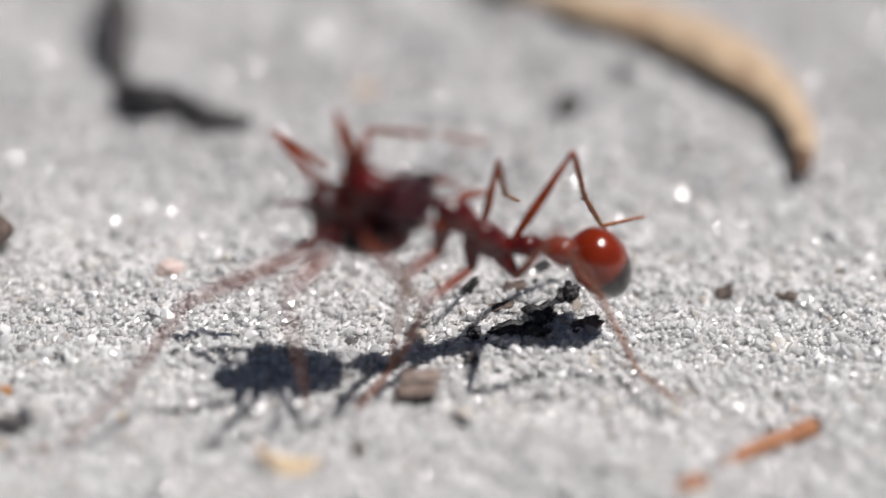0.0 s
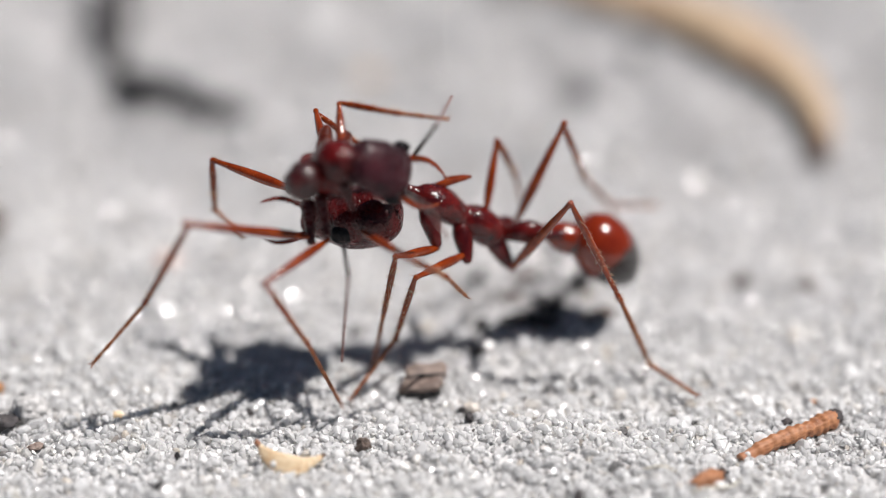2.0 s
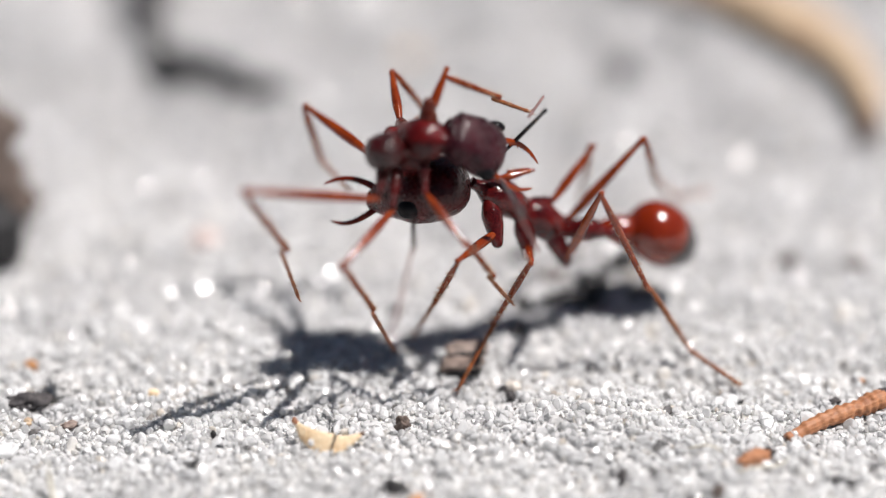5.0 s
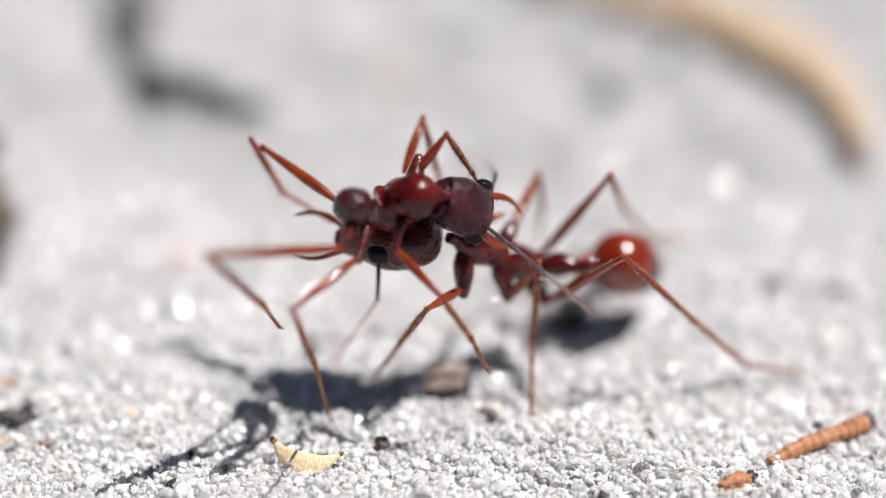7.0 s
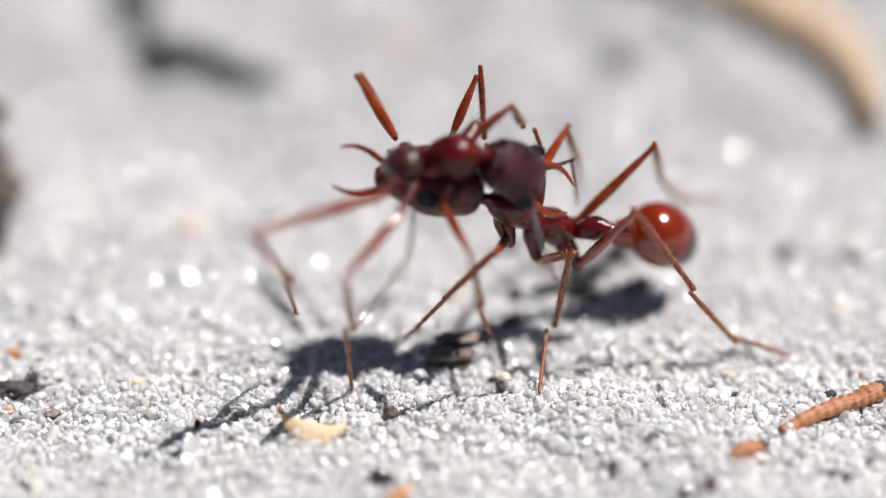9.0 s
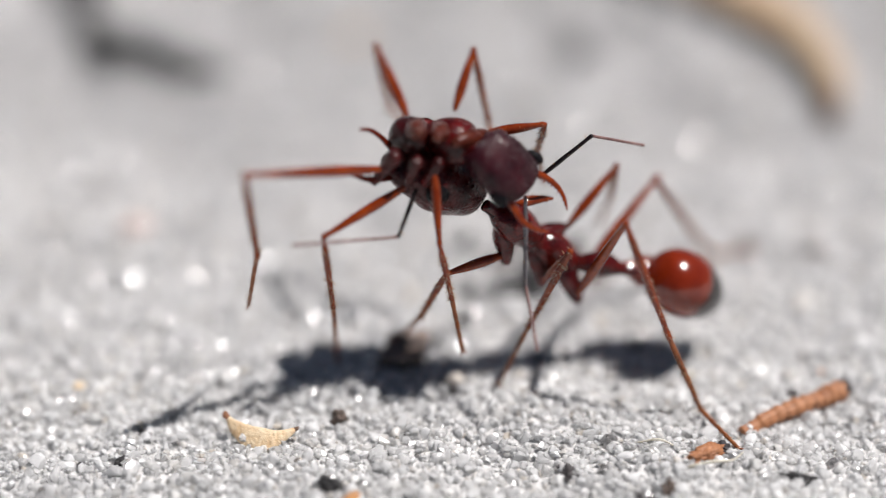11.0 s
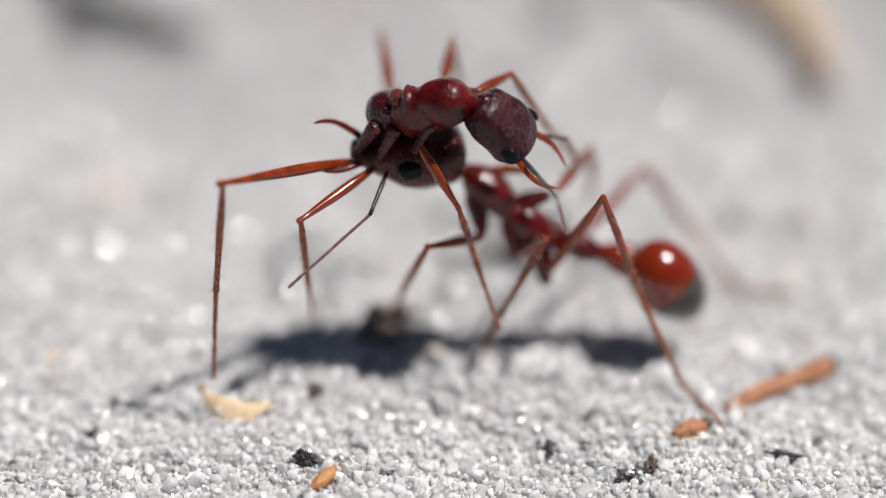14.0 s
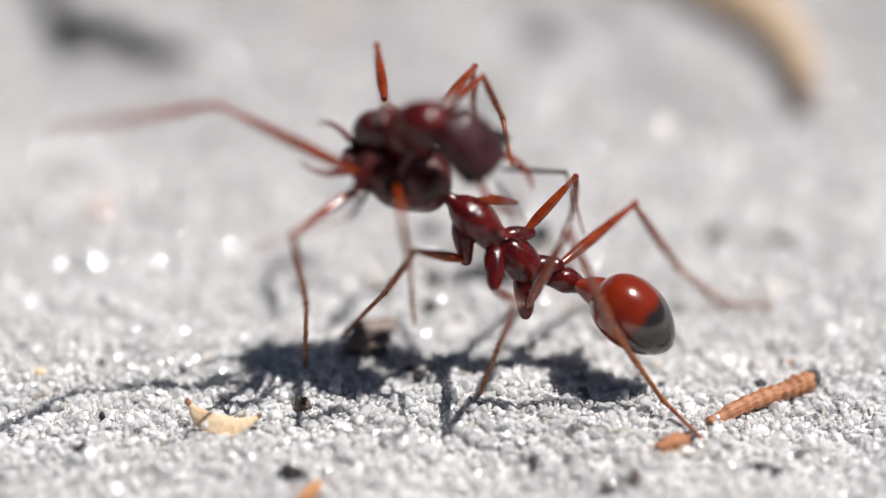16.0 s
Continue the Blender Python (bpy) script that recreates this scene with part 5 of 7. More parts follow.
    chain(A_far_hind_leg, a, [
        (0, 1.26, -2.63, 6.47, 2.29, -1.75, 5.84, 5.51, 0.45, 10.24, 6.33, 2.15, 6.06, 7.40, 3.20, 3.44, 9.62, 4.12, 3.38),
        (0.5, 1.25, -2.56, 6.75, 2.17, -1.52, 6.13, 5.14, 0.37, 10.64, 6.16, 1.92, 6.43, 7.34, 2.95, 3.84, 9.54, 3.89, 3.54),
        (1, 0.97, -2.62, 6.73, 2.18, -1.38, 6.15, 5.06, 0.01, 10.79, 5.97, 1.76, 6.62, 7.29, 2.78, 4.07, 9.60, 3.52, 3.90),
        (1.5, 1.13, -2.76, 6.40, 2.41, -1.56, 6.00, 4.95, -0.34, 10.96, 5.86, 1.68, 6.94, 7.17, 2.84, 4.50, 9.21, 3.88, 3.76),
        (2, 0.60, -2.77, 6.71, 2.17, -1.30, 6.21, 4.49, 0.18, 11.08, 5.75, 1.61, 6.84, 7.20, 2.62, 4.33, 9.62, 3.09, 4.00),
        (2.5, 1.00, -2.51, 6.50, 2.04, -1.50, 6.14, 5.66, 0.06, 10.34, 6.38, 1.80, 6.15, 7.41, 3.09, 3.63, 9.30, 4.20, 2.66),
        (3, 1.34, -2.29, 6.33, 2.25, -1.25, 5.91, 6.00, -0.04, 10.02, 6.51, 2.05, 5.96, 7.78, 3.26, 3.49, 9.41, 4.63, 2.35),
        (3.5, 1.04, -2.29, 6.20, 1.87, -1.40, 5.72, 5.76, -0.11, 9.77, 6.36, 2.10, 5.80, 7.69, 3.69, 3.61, 9.46, 4.95, 2.56),
        (4, 1.06, -2.38, 6.25, 1.98, -1.57, 5.64, 6.01, 0.02, 9.55, 6.60, 2.01, 5.47, 7.79, 3.66, 3.25, 9.54, 5.21, 2.72),
        (6.5, 1.73, -4.65, 5.38, 2.82, -3.49, 5.06, 6.25, -2.50, 9.54, 7.42, -0.08, 5.82, 8.72, 1.31, 3.49, 10.57, 2.59, 2.62),
        (7, 1.14, -4.57, 5.61, 2.04, -3.28, 5.18, 5.42, -2.77, 9.70, 6.33, -0.17, 6.00, 7.75, 0.90, 3.54, 9.59, 2.21, 2.66),
        (7.5, 0.97, -4.53, 5.55, 2.03, -2.98, 5.17, 5.33, -3.05, 9.72, 6.30, -0.53, 5.97, 7.74, 0.85, 3.67, 9.57, 2.16, 2.80),
        (8, 0.90, -4.46, 5.78, 2.05, -2.96, 5.21, 5.70, -2.78, 9.50, 6.33, -0.29, 5.66, 7.76, 1.09, 3.36, 9.59, 2.41, 2.48),
        (8.5, 1.61, -4.22, 5.80, 2.36, -3.32, 5.47, 6.38, -2.42, 9.57, 6.66, 0.32, 5.92, 7.80, 1.79, 3.56, 9.63, 3.08, 2.70),
        (11, 4.65, -6.87, 5.70, 6.05, -6.39, 4.80, 9.35, -2.51, 7.04, 11.33, -1.29, 3.12, 12.48, 0.11, 0.75, 14.54, 1.13, 0.18),
        (11.5, 5.02, -7.34, 5.22, 6.68, -7.38, 5.53, 9.72, -2.84, 6.24, 11.39, -0.93, 2.56, 12.68, 0.35, 0.28, 14.51, -0.48, 1.73),
        (12, 4.92, -7.73, 5.41, 6.87, -7.33, 4.85, 9.47, -2.35, 5.34, 12.14, -1.59, 1.71, 14.29, -3.94, 0.02, 16.73, -4.38, 0.02),
        (12.5, 4.74, -7.79, 5.68, 6.97, -7.08, 5.17, 9.53, -2.00, 5.31, 12.43, -2.33, 1.72, 14.31, -3.93, 0.03, 16.55, -4.69, 0.10),
        (13, 4.99, -7.62, 5.76, 6.82, -6.85, 5.19, 9.58, -1.88, 5.62, 11.87, -1.42, 1.61, 14.23, -3.66, 0.06, 16.60, -4.34, 0.07),
        (13.5, 4.80, -7.50, 5.67, 6.63, -6.71, 4.76, 9.57, -1.86, 5.37, 11.92, -1.15, 1.42, 14.25, -3.85, 0.06, 16.61, -4.52, 0.06),
        (14, 4.46, -7.51, 5.85, 6.43, -6.63, 5.01, 9.62, -1.94, 5.69, 12.22, -1.94, 1.81, 14.34, -4.11, 0.07, 16.75, -4.38, 0.05),
        (14.5, 4.50, -7.44, 5.77, 6.46, -6.78, 5.11, 9.72, -2.19, 5.80, 12.37, -2.09, 2.04, 14.27, -3.71, 0.06, 16.50, -4.54, 0.13),
        (15, 4.18, -7.62, 5.75, 5.50, -6.78, 4.57, 9.47, -2.94, 6.05, 12.00, -2.81, 2.17, 14.14, -4.49, 0.39, 16.61, -4.26, 0.05),
        (15.5, 4.75, -7.93, 5.85, 5.43, -7.04, 4.82, 9.72, -3.50, 6.34, 12.15, -3.66, 2.34, 14.47, -4.69, 0.43, 16.83, -4.18, 0.06),
        (16, 4.55, -8.20, 5.46, 6.21, -8.09, 5.34, 9.82, -3.85, 5.81, 12.09, -3.66, 1.94, 14.21, -3.76, -0.01, 16.89, -4.29, 0.07),
    ])
    chain(B_front_leg, b, [
        (0, -5.43, -5.19, 11.61, -5.55, -6.55, 9.61, -4.07, -9.61, 10.08, -3.22, -8.00, 7.83, -2.64, -6.56, 5.30),
        (0.5, -5.94, -5.47, 12.38, -5.26, -6.49, 9.54, -3.88, -9.58, 10.05, -2.54, -8.32, 7.88, -1.60, -6.91, 5.47),
        (1, -6.14, -5.54, 12.43, -4.63, -6.17, 8.75, -3.34, -9.28, 9.29, -1.53, -8.37, 7.20, -0.23, -6.99, 4.91),
        (1.5, -6.44, -5.69, 12.00, -5.20, -6.65, 8.80, -3.23, -9.41, 9.25, -1.42, -8.35, 7.25, -0.33, -6.93, 4.88),
        (2, -6.93, -5.76, 12.82, -5.64, -6.82, 9.47, -3.40, -9.38, 9.79, -1.47, -8.40, 7.87, -0.47, -6.89, 5.52),
        (2.5, -5.79, -5.18, 12.84, -5.63, -6.67, 10.81, -3.40, -9.07, 9.82, -1.88, -8.23, 7.49, -0.80, -6.87, 5.08),
        (3, -5.29, -4.66, 13.48, -5.05, -6.25, 11.62, -2.94, -8.78, 10.53, -1.55, -7.87, 8.18, -0.40, -6.66, 5.73),
        (3.5, -5.34, -4.50, 12.84, -5.40, -5.91, 10.94, -3.43, -8.59, 10.29, -1.77, -8.31, 7.88, -0.91, -6.99, 5.35),
        (4, -5.21, -4.51, 12.88, -4.84, -6.04, 10.65, -2.89, -8.78, 9.88, -1.78, -7.73, 7.43, -0.65, -6.51, 4.98),
        (6.5, -3.79, -7.49, 11.09, -4.33, -9.44, 10.32, -2.31, -11.28, 8.22, -0.96, -11.61, 5.66, 0.01, -10.45, 3.10),
        (7, -4.46, -7.59, 11.51, -4.95, -9.26, 9.78, -2.77, -11.62, 8.71, -1.30, -11.56, 6.20, -0.55, -10.47, 3.54),
        (7.5, -4.56, -7.44, 11.35, -4.97, -9.21, 10.34, -2.26, -10.85, 8.60, -0.62, -11.11, 6.17, 0.91, -10.79, 3.61),
        (8, -4.11, -7.09, 11.35, -4.66, -8.96, 9.93, -2.36, -10.98, 8.28, -1.27, -10.91, 5.60, -0.30, -9.88, 2.99),
        (8.5, -3.32, -6.78, 11.27, -3.80, -8.39, 9.42, -2.03, -11.24, 8.83, -1.50, -10.93, 5.99, -0.95, -9.63, 3.36),
        (11, -0.27, -8.02, 12.90, -1.12, -8.28, 11.57, -0.87, -9.98, 8.54, -0.32, -10.25, 5.69, 0.14, -10.28, 2.76),
        (11.5, 0.08, -7.65, 12.04, -0.31, -9.02, 10.83, 0.59, -8.91, 7.59, 1.91, -9.43, 5.06, 3.60, -11.34, 3.06),
        (12, -0.17, -7.91, 12.60, -0.55, -9.32, 11.65, 0.23, -9.63, 8.42, 1.67, -9.75, 5.95, 3.11, -11.77, 4.22),
        (12.5, 0.18, -8.17, 12.69, -0.74, -8.53, 10.62, 0.60, -11.52, 10.10, 1.67, -11.34, 7.32, 3.08, -12.82, 4.94),
        (13, 0.21, -7.97, 13.01, -0.56, -8.53, 11.05, 0.81, -11.51, 10.38, 1.95, -11.54, 7.64, 3.01, -12.60, 5.00),
        (13.5, 0.31, -8.26, 13.26, -0.48, -8.99, 11.33, 1.15, -10.21, 8.68, 2.04, -11.07, 6.04, 3.13, -12.05, 3.13),
        (14, 0.06, -8.31, 13.52, -0.98, -8.96, 11.77, 0.85, -10.22, 9.15, 1.70, -10.79, 6.44, 2.82, -12.17, 3.51),
        (14.5, 0.10, -8.28, 13.52, -0.81, -9.16, 11.47, 0.97, -9.30, 8.65, 1.87, -10.84, 6.32, 2.74, -12.06, 3.58),
        (15, -0.26, -8.18, 13.39, -1.25, -8.59, 11.23, 0.28, -11.49, 10.52, 1.16, -11.47, 7.71, 2.31, -12.11, 5.03),
        (15.5, -0.19, -8.15, 13.25, -0.66, -8.71, 11.51, 0.25, -11.95, 11.35, 0.87, -11.44, 8.52, 1.64, -12.81, 5.77),
        (16, -0.14, -8.29, 13.19, -1.30, -8.94, 10.65, -0.94, -12.31, 10.88, -0.64, -11.78, 8.02, -0.44, -12.06, 5.05),
    ])
    chain(B_middle_leg, b, [
        (0, -6.59, -4.81, 10.98, -7.13, -7.10, 8.93, -9.28, -11.05, 9.35, -8.81, -10.21, 5.13, -8.37, -8.45, 0.01),
        (0.5, -7.20, -5.39, 11.77, -7.24, -7.18, 9.36, -9.64, -11.04, 9.41, -8.79, -10.24, 5.27, -8.02, -9.38, -0.01),
        (1, -7.28, -5.21, 11.73, -7.15, -7.31, 8.89, -9.87, -10.95, 9.01, -8.27, -10.58, 5.04, -6.85, -9.28, -0.00),
        (1.5, -7.58, -5.16, 11.43, -7.29, -7.26, 9.07, -9.94, -10.88, 9.15, -8.26, -10.62, 5.14, -6.85, -9.38, 0.02),
        (2, -7.92, -5.11, 12.11, -7.31, -7.18, 9.21, -10.29, -10.51, 9.02, -8.28, -10.29, 5.12, -6.80, -8.68, 0.08),
        (2.5, -6.92, -4.59, 12.30, -7.18, -6.88, 9.25, -9.49, -10.70, 9.12, -7.72, -10.04, 5.17, -6.44, -8.73, 0.03),
        (3, -6.37, -3.98, 12.96, -6.47, -6.03, 9.41, -8.07, -10.14, 9.10, -5.74, -9.00, 5.51, -2.94, -8.00, 0.82),
        (3.5, -6.53, -3.92, 12.45, -6.55, -5.68, 9.07, -8.25, -9.68, 8.52, -5.40, -9.22, 5.07, -2.46, -7.88, 0.55),
        (4, -6.28, -3.83, 12.35, -6.39, -5.90, 9.36, -8.16, -9.89, 8.64, -5.68, -8.85, 5.13, -3.63, -6.29, 0.70),
        (6.5, -5.19, -7.25, 10.92, -5.92, -10.07, 9.78, -9.12, -13.14, 9.18, -8.55, -11.79, 5.05, -8.11, -9.53, 0.07),
        (7, -6.02, -7.39, 11.16, -6.66, -10.12, 9.88, -9.65, -13.38, 9.14, -8.74, -12.15, 5.05, -8.17, -10.06, 0.03),
        (7.5, -6.08, -7.29, 11.16, -6.55, -10.12, 9.97, -9.60, -13.34, 8.94, -8.83, -11.59, 5.04, -8.19, -9.49, 0.04),
        (8, -5.62, -6.92, 11.15, -6.23, -9.96, 10.11, -8.96, -13.47, 9.00, -8.37, -12.02, 4.99, -8.06, -9.94, -0.00),
        (8.5, -4.66, -6.67, 10.93, -5.62, -9.87, 10.41, -8.21, -13.47, 9.08, -8.07, -11.99, 5.06, -7.93, -10.22, -0.02),
        (11, -1.39, -8.45, 13.55, -2.36, -8.24, 10.62, -6.13, -10.42, 9.34, -5.81, -9.96, 5.00, -5.81, -7.61, 0.04),
        (11.5, -1.06, -6.94, 11.81, -2.11, -8.77, 10.18, -6.11, -10.82, 9.11, -5.82, -9.69, 4.92, -5.69, -7.21, 0.04),
        (12, -1.30, -7.19, 12.30, -2.35, -8.81, 10.35, -6.24, -10.80, 9.38, -5.77, -9.96, 5.09, -5.69, -7.73, 0.06),
        (12.5, -1.13, -7.85, 12.35, -2.65, -8.71, 9.97, -6.26, -11.26, 9.45, -5.83, -9.89, 5.29, -5.70, -7.61, 0.28),
        (13, -0.99, -7.40, 12.69, -2.71, -8.57, 9.85, -6.03, -11.48, 9.29, -5.67, -10.21, 5.10, -5.67, -7.64, 0.23),
        (13.5, -1.08, -8.18, 13.08, -2.76, -8.57, 9.82, -6.00, -11.55, 9.24, -5.83, -10.52, 4.97, -5.65, -7.95, 0.10),
        (14, -1.33, -8.25, 13.53, -3.01, -8.55, 10.10, -6.13, -11.63, 9.49, -5.94, -10.52, 5.23, -5.76, -7.97, 0.34),
        (14.5, -1.30, -8.20, 13.52, -2.97, -8.54, 10.09, -6.09, -11.64, 9.50, -6.04, -10.55, 5.23, -5.80, -8.03, 0.33),
        (15, -1.61, -7.96, 13.24, -3.15, -8.56, 10.44, -6.09, -11.74, 9.36, -6.00, -10.58, 5.12, -5.42, -8.37, 0.12),
        (15.5, -1.45, -7.66, 13.04, -2.94, -8.69, 10.42, -5.95, -11.88, 9.43, -5.65, -10.84, 5.20, -5.33, -9.05, 0.03),
        (16, -1.36, -7.73, 12.86, -2.71, -8.63, 10.27, -5.85, -11.70, 9.64, -5.35, -11.15, 5.29, -5.60, -9.18, 0.15),
    ])
    chain(B_hind_leg, b, [
        (0, -7.17, -4.62, 10.67, -7.83, -7.49, 9.56, -14.44, -8.77, 7.05, -17.67, -10.64, 2.82, -21.10, -11.61, -0.42),
        (0.5, -7.82, -5.35, 11.47, -7.65, -7.50, 9.59, -12.66, -11.87, 12.78, -15.04, -9.93, 8.23, -16.56, -9.01, 4.68),
        (1, -7.85, -5.04, 11.38, -7.30, -6.93, 8.79, -12.81, -11.60, 9.06, -14.63, -12.82, 3.83, -15.22, -13.14, -0.07),
        (1.5, -8.15, -4.89, 11.14, -7.82, -7.89, 9.70, -13.29, -11.74, 12.82, -15.27, -9.98, 7.99, -15.54, -8.72, 4.22),
        (2, -8.42, -4.79, 11.76, -8.16, -6.67, 9.02, -13.84, -9.65, 11.95, -16.34, -9.09, 6.66, -19.39, -10.19, 3.28),
        (2.5, -7.48, -4.30, 12.04, -7.99, -7.32, 10.08, -13.69, -10.72, 13.05, -14.36, -9.24, 7.69, -15.65, -9.28, 3.86),
        (3, -6.90, -3.65, 12.69, -7.68, -7.03, 10.44, -13.54, -10.21, 13.41, -13.41, -9.04, 7.92, -13.80, -8.81, 3.90),
        (3.5, -7.12, -3.62, 12.25, -7.61, -6.88, 10.18, -13.64, -9.77, 13.15, -12.94, -8.61, 7.72, -13.00, -8.35, 3.67),
        (4, -6.82, -3.48, 12.09, -7.31, -6.92, 10.51, -13.37, -9.82, 13.47, -11.87, -8.45, 8.26, -11.48, -7.78, 4.30),
        (6.5, -5.89, -7.14, 10.84, -6.42, -10.79, 10.76, -12.58, -14.24, 12.80, -10.94, -11.57, 8.19, -10.40, -9.33, 4.89),
        (7, -6.80, -7.29, 10.99, -7.29, -10.80, 10.83, -13.37, -14.35, 12.86, -11.13, -11.94, 8.35, -10.55, -9.47, 5.22),
        (7.5, -6.83, -7.22, 11.07, -7.58, -10.65, 10.96, -13.50, -14.48, 12.87, -11.29, -11.83, 8.48, -10.48, -9.58, 5.22),
        (8, -6.38, -6.83, 11.05, -7.00, -10.38, 10.97, -13.22, -14.15, 12.13, -11.00, -11.46, 7.79, -10.48, -8.93, 4.70),
        (8.5, -5.33, -6.61, 10.75, -6.39, -9.99, 11.29, -12.41, -14.15, 11.81, -10.71, -11.17, 7.40, -10.27, -8.91, 4.10),
        (11, -1.95, -8.66, 13.88, -3.37, -8.34, 11.63, -9.42, -11.86, 13.73, -9.17, -10.35, 8.34, -9.79, -9.11, 4.54),
        (11.5, -1.62, -6.59, 11.70, -2.87, -8.87, 11.09, -9.09, -11.84, 13.61, -8.99, -10.28, 8.25, -9.69, -8.79, 4.57),
        (12, -1.87, -6.83, 12.16, -2.99, -8.89, 11.34, -8.93, -11.69, 14.44, -8.25, -10.21, 9.11, -7.78, -8.98, 5.33),
        (12.5, -1.79, -7.69, 12.18, -3.13, -9.58, 11.34, -9.76, -7.52, 10.14, -11.43, -8.49, 4.90, -13.60, -11.35, 1.69),
        (13, -1.59, -7.12, 12.53, -3.62, -7.59, 9.49, -9.11, -11.73, 10.93, -10.76, -12.25, 5.36, -11.43, -12.75, 1.26),
        (13.5, -1.78, -8.13, 12.99, -3.66, -7.83, 9.77, -9.03, -12.10, 11.64, -9.87, -12.41, 5.91, -10.22, -13.64, 1.76),
        (14, -2.03, -8.22, 13.53, -4.04, -7.93, 10.12, -9.42, -12.24, 11.88, -9.95, -12.37, 6.11, -10.14, -13.63, 1.97),
        (14.5, -2.00, -8.16, 13.52, -4.01, -7.84, 10.06, -9.39, -12.10, 11.88, -9.77, -12.34, 6.08, -10.02, -14.08, 1.98),
        (15, -2.29, -7.85, 13.16, -4.18, -7.88, 10.42, -9.85, -12.02, 11.63, -10.03, -12.00, 5.87, -10.05, -13.61, 1.80),
        (15.5, -2.08, -7.41, 12.93, -3.99, -7.74, 10.37, -9.60, -11.81, 11.73, -9.84, -12.04, 5.94, -9.86, -13.31, 1.76),
        (16, -1.97, -7.45, 12.70, -2.81, -9.22, 11.14, -9.08, -9.55, 15.11, -13.29, -13.00, 16.50, -16.28, -10.93, 14.80),
    ])
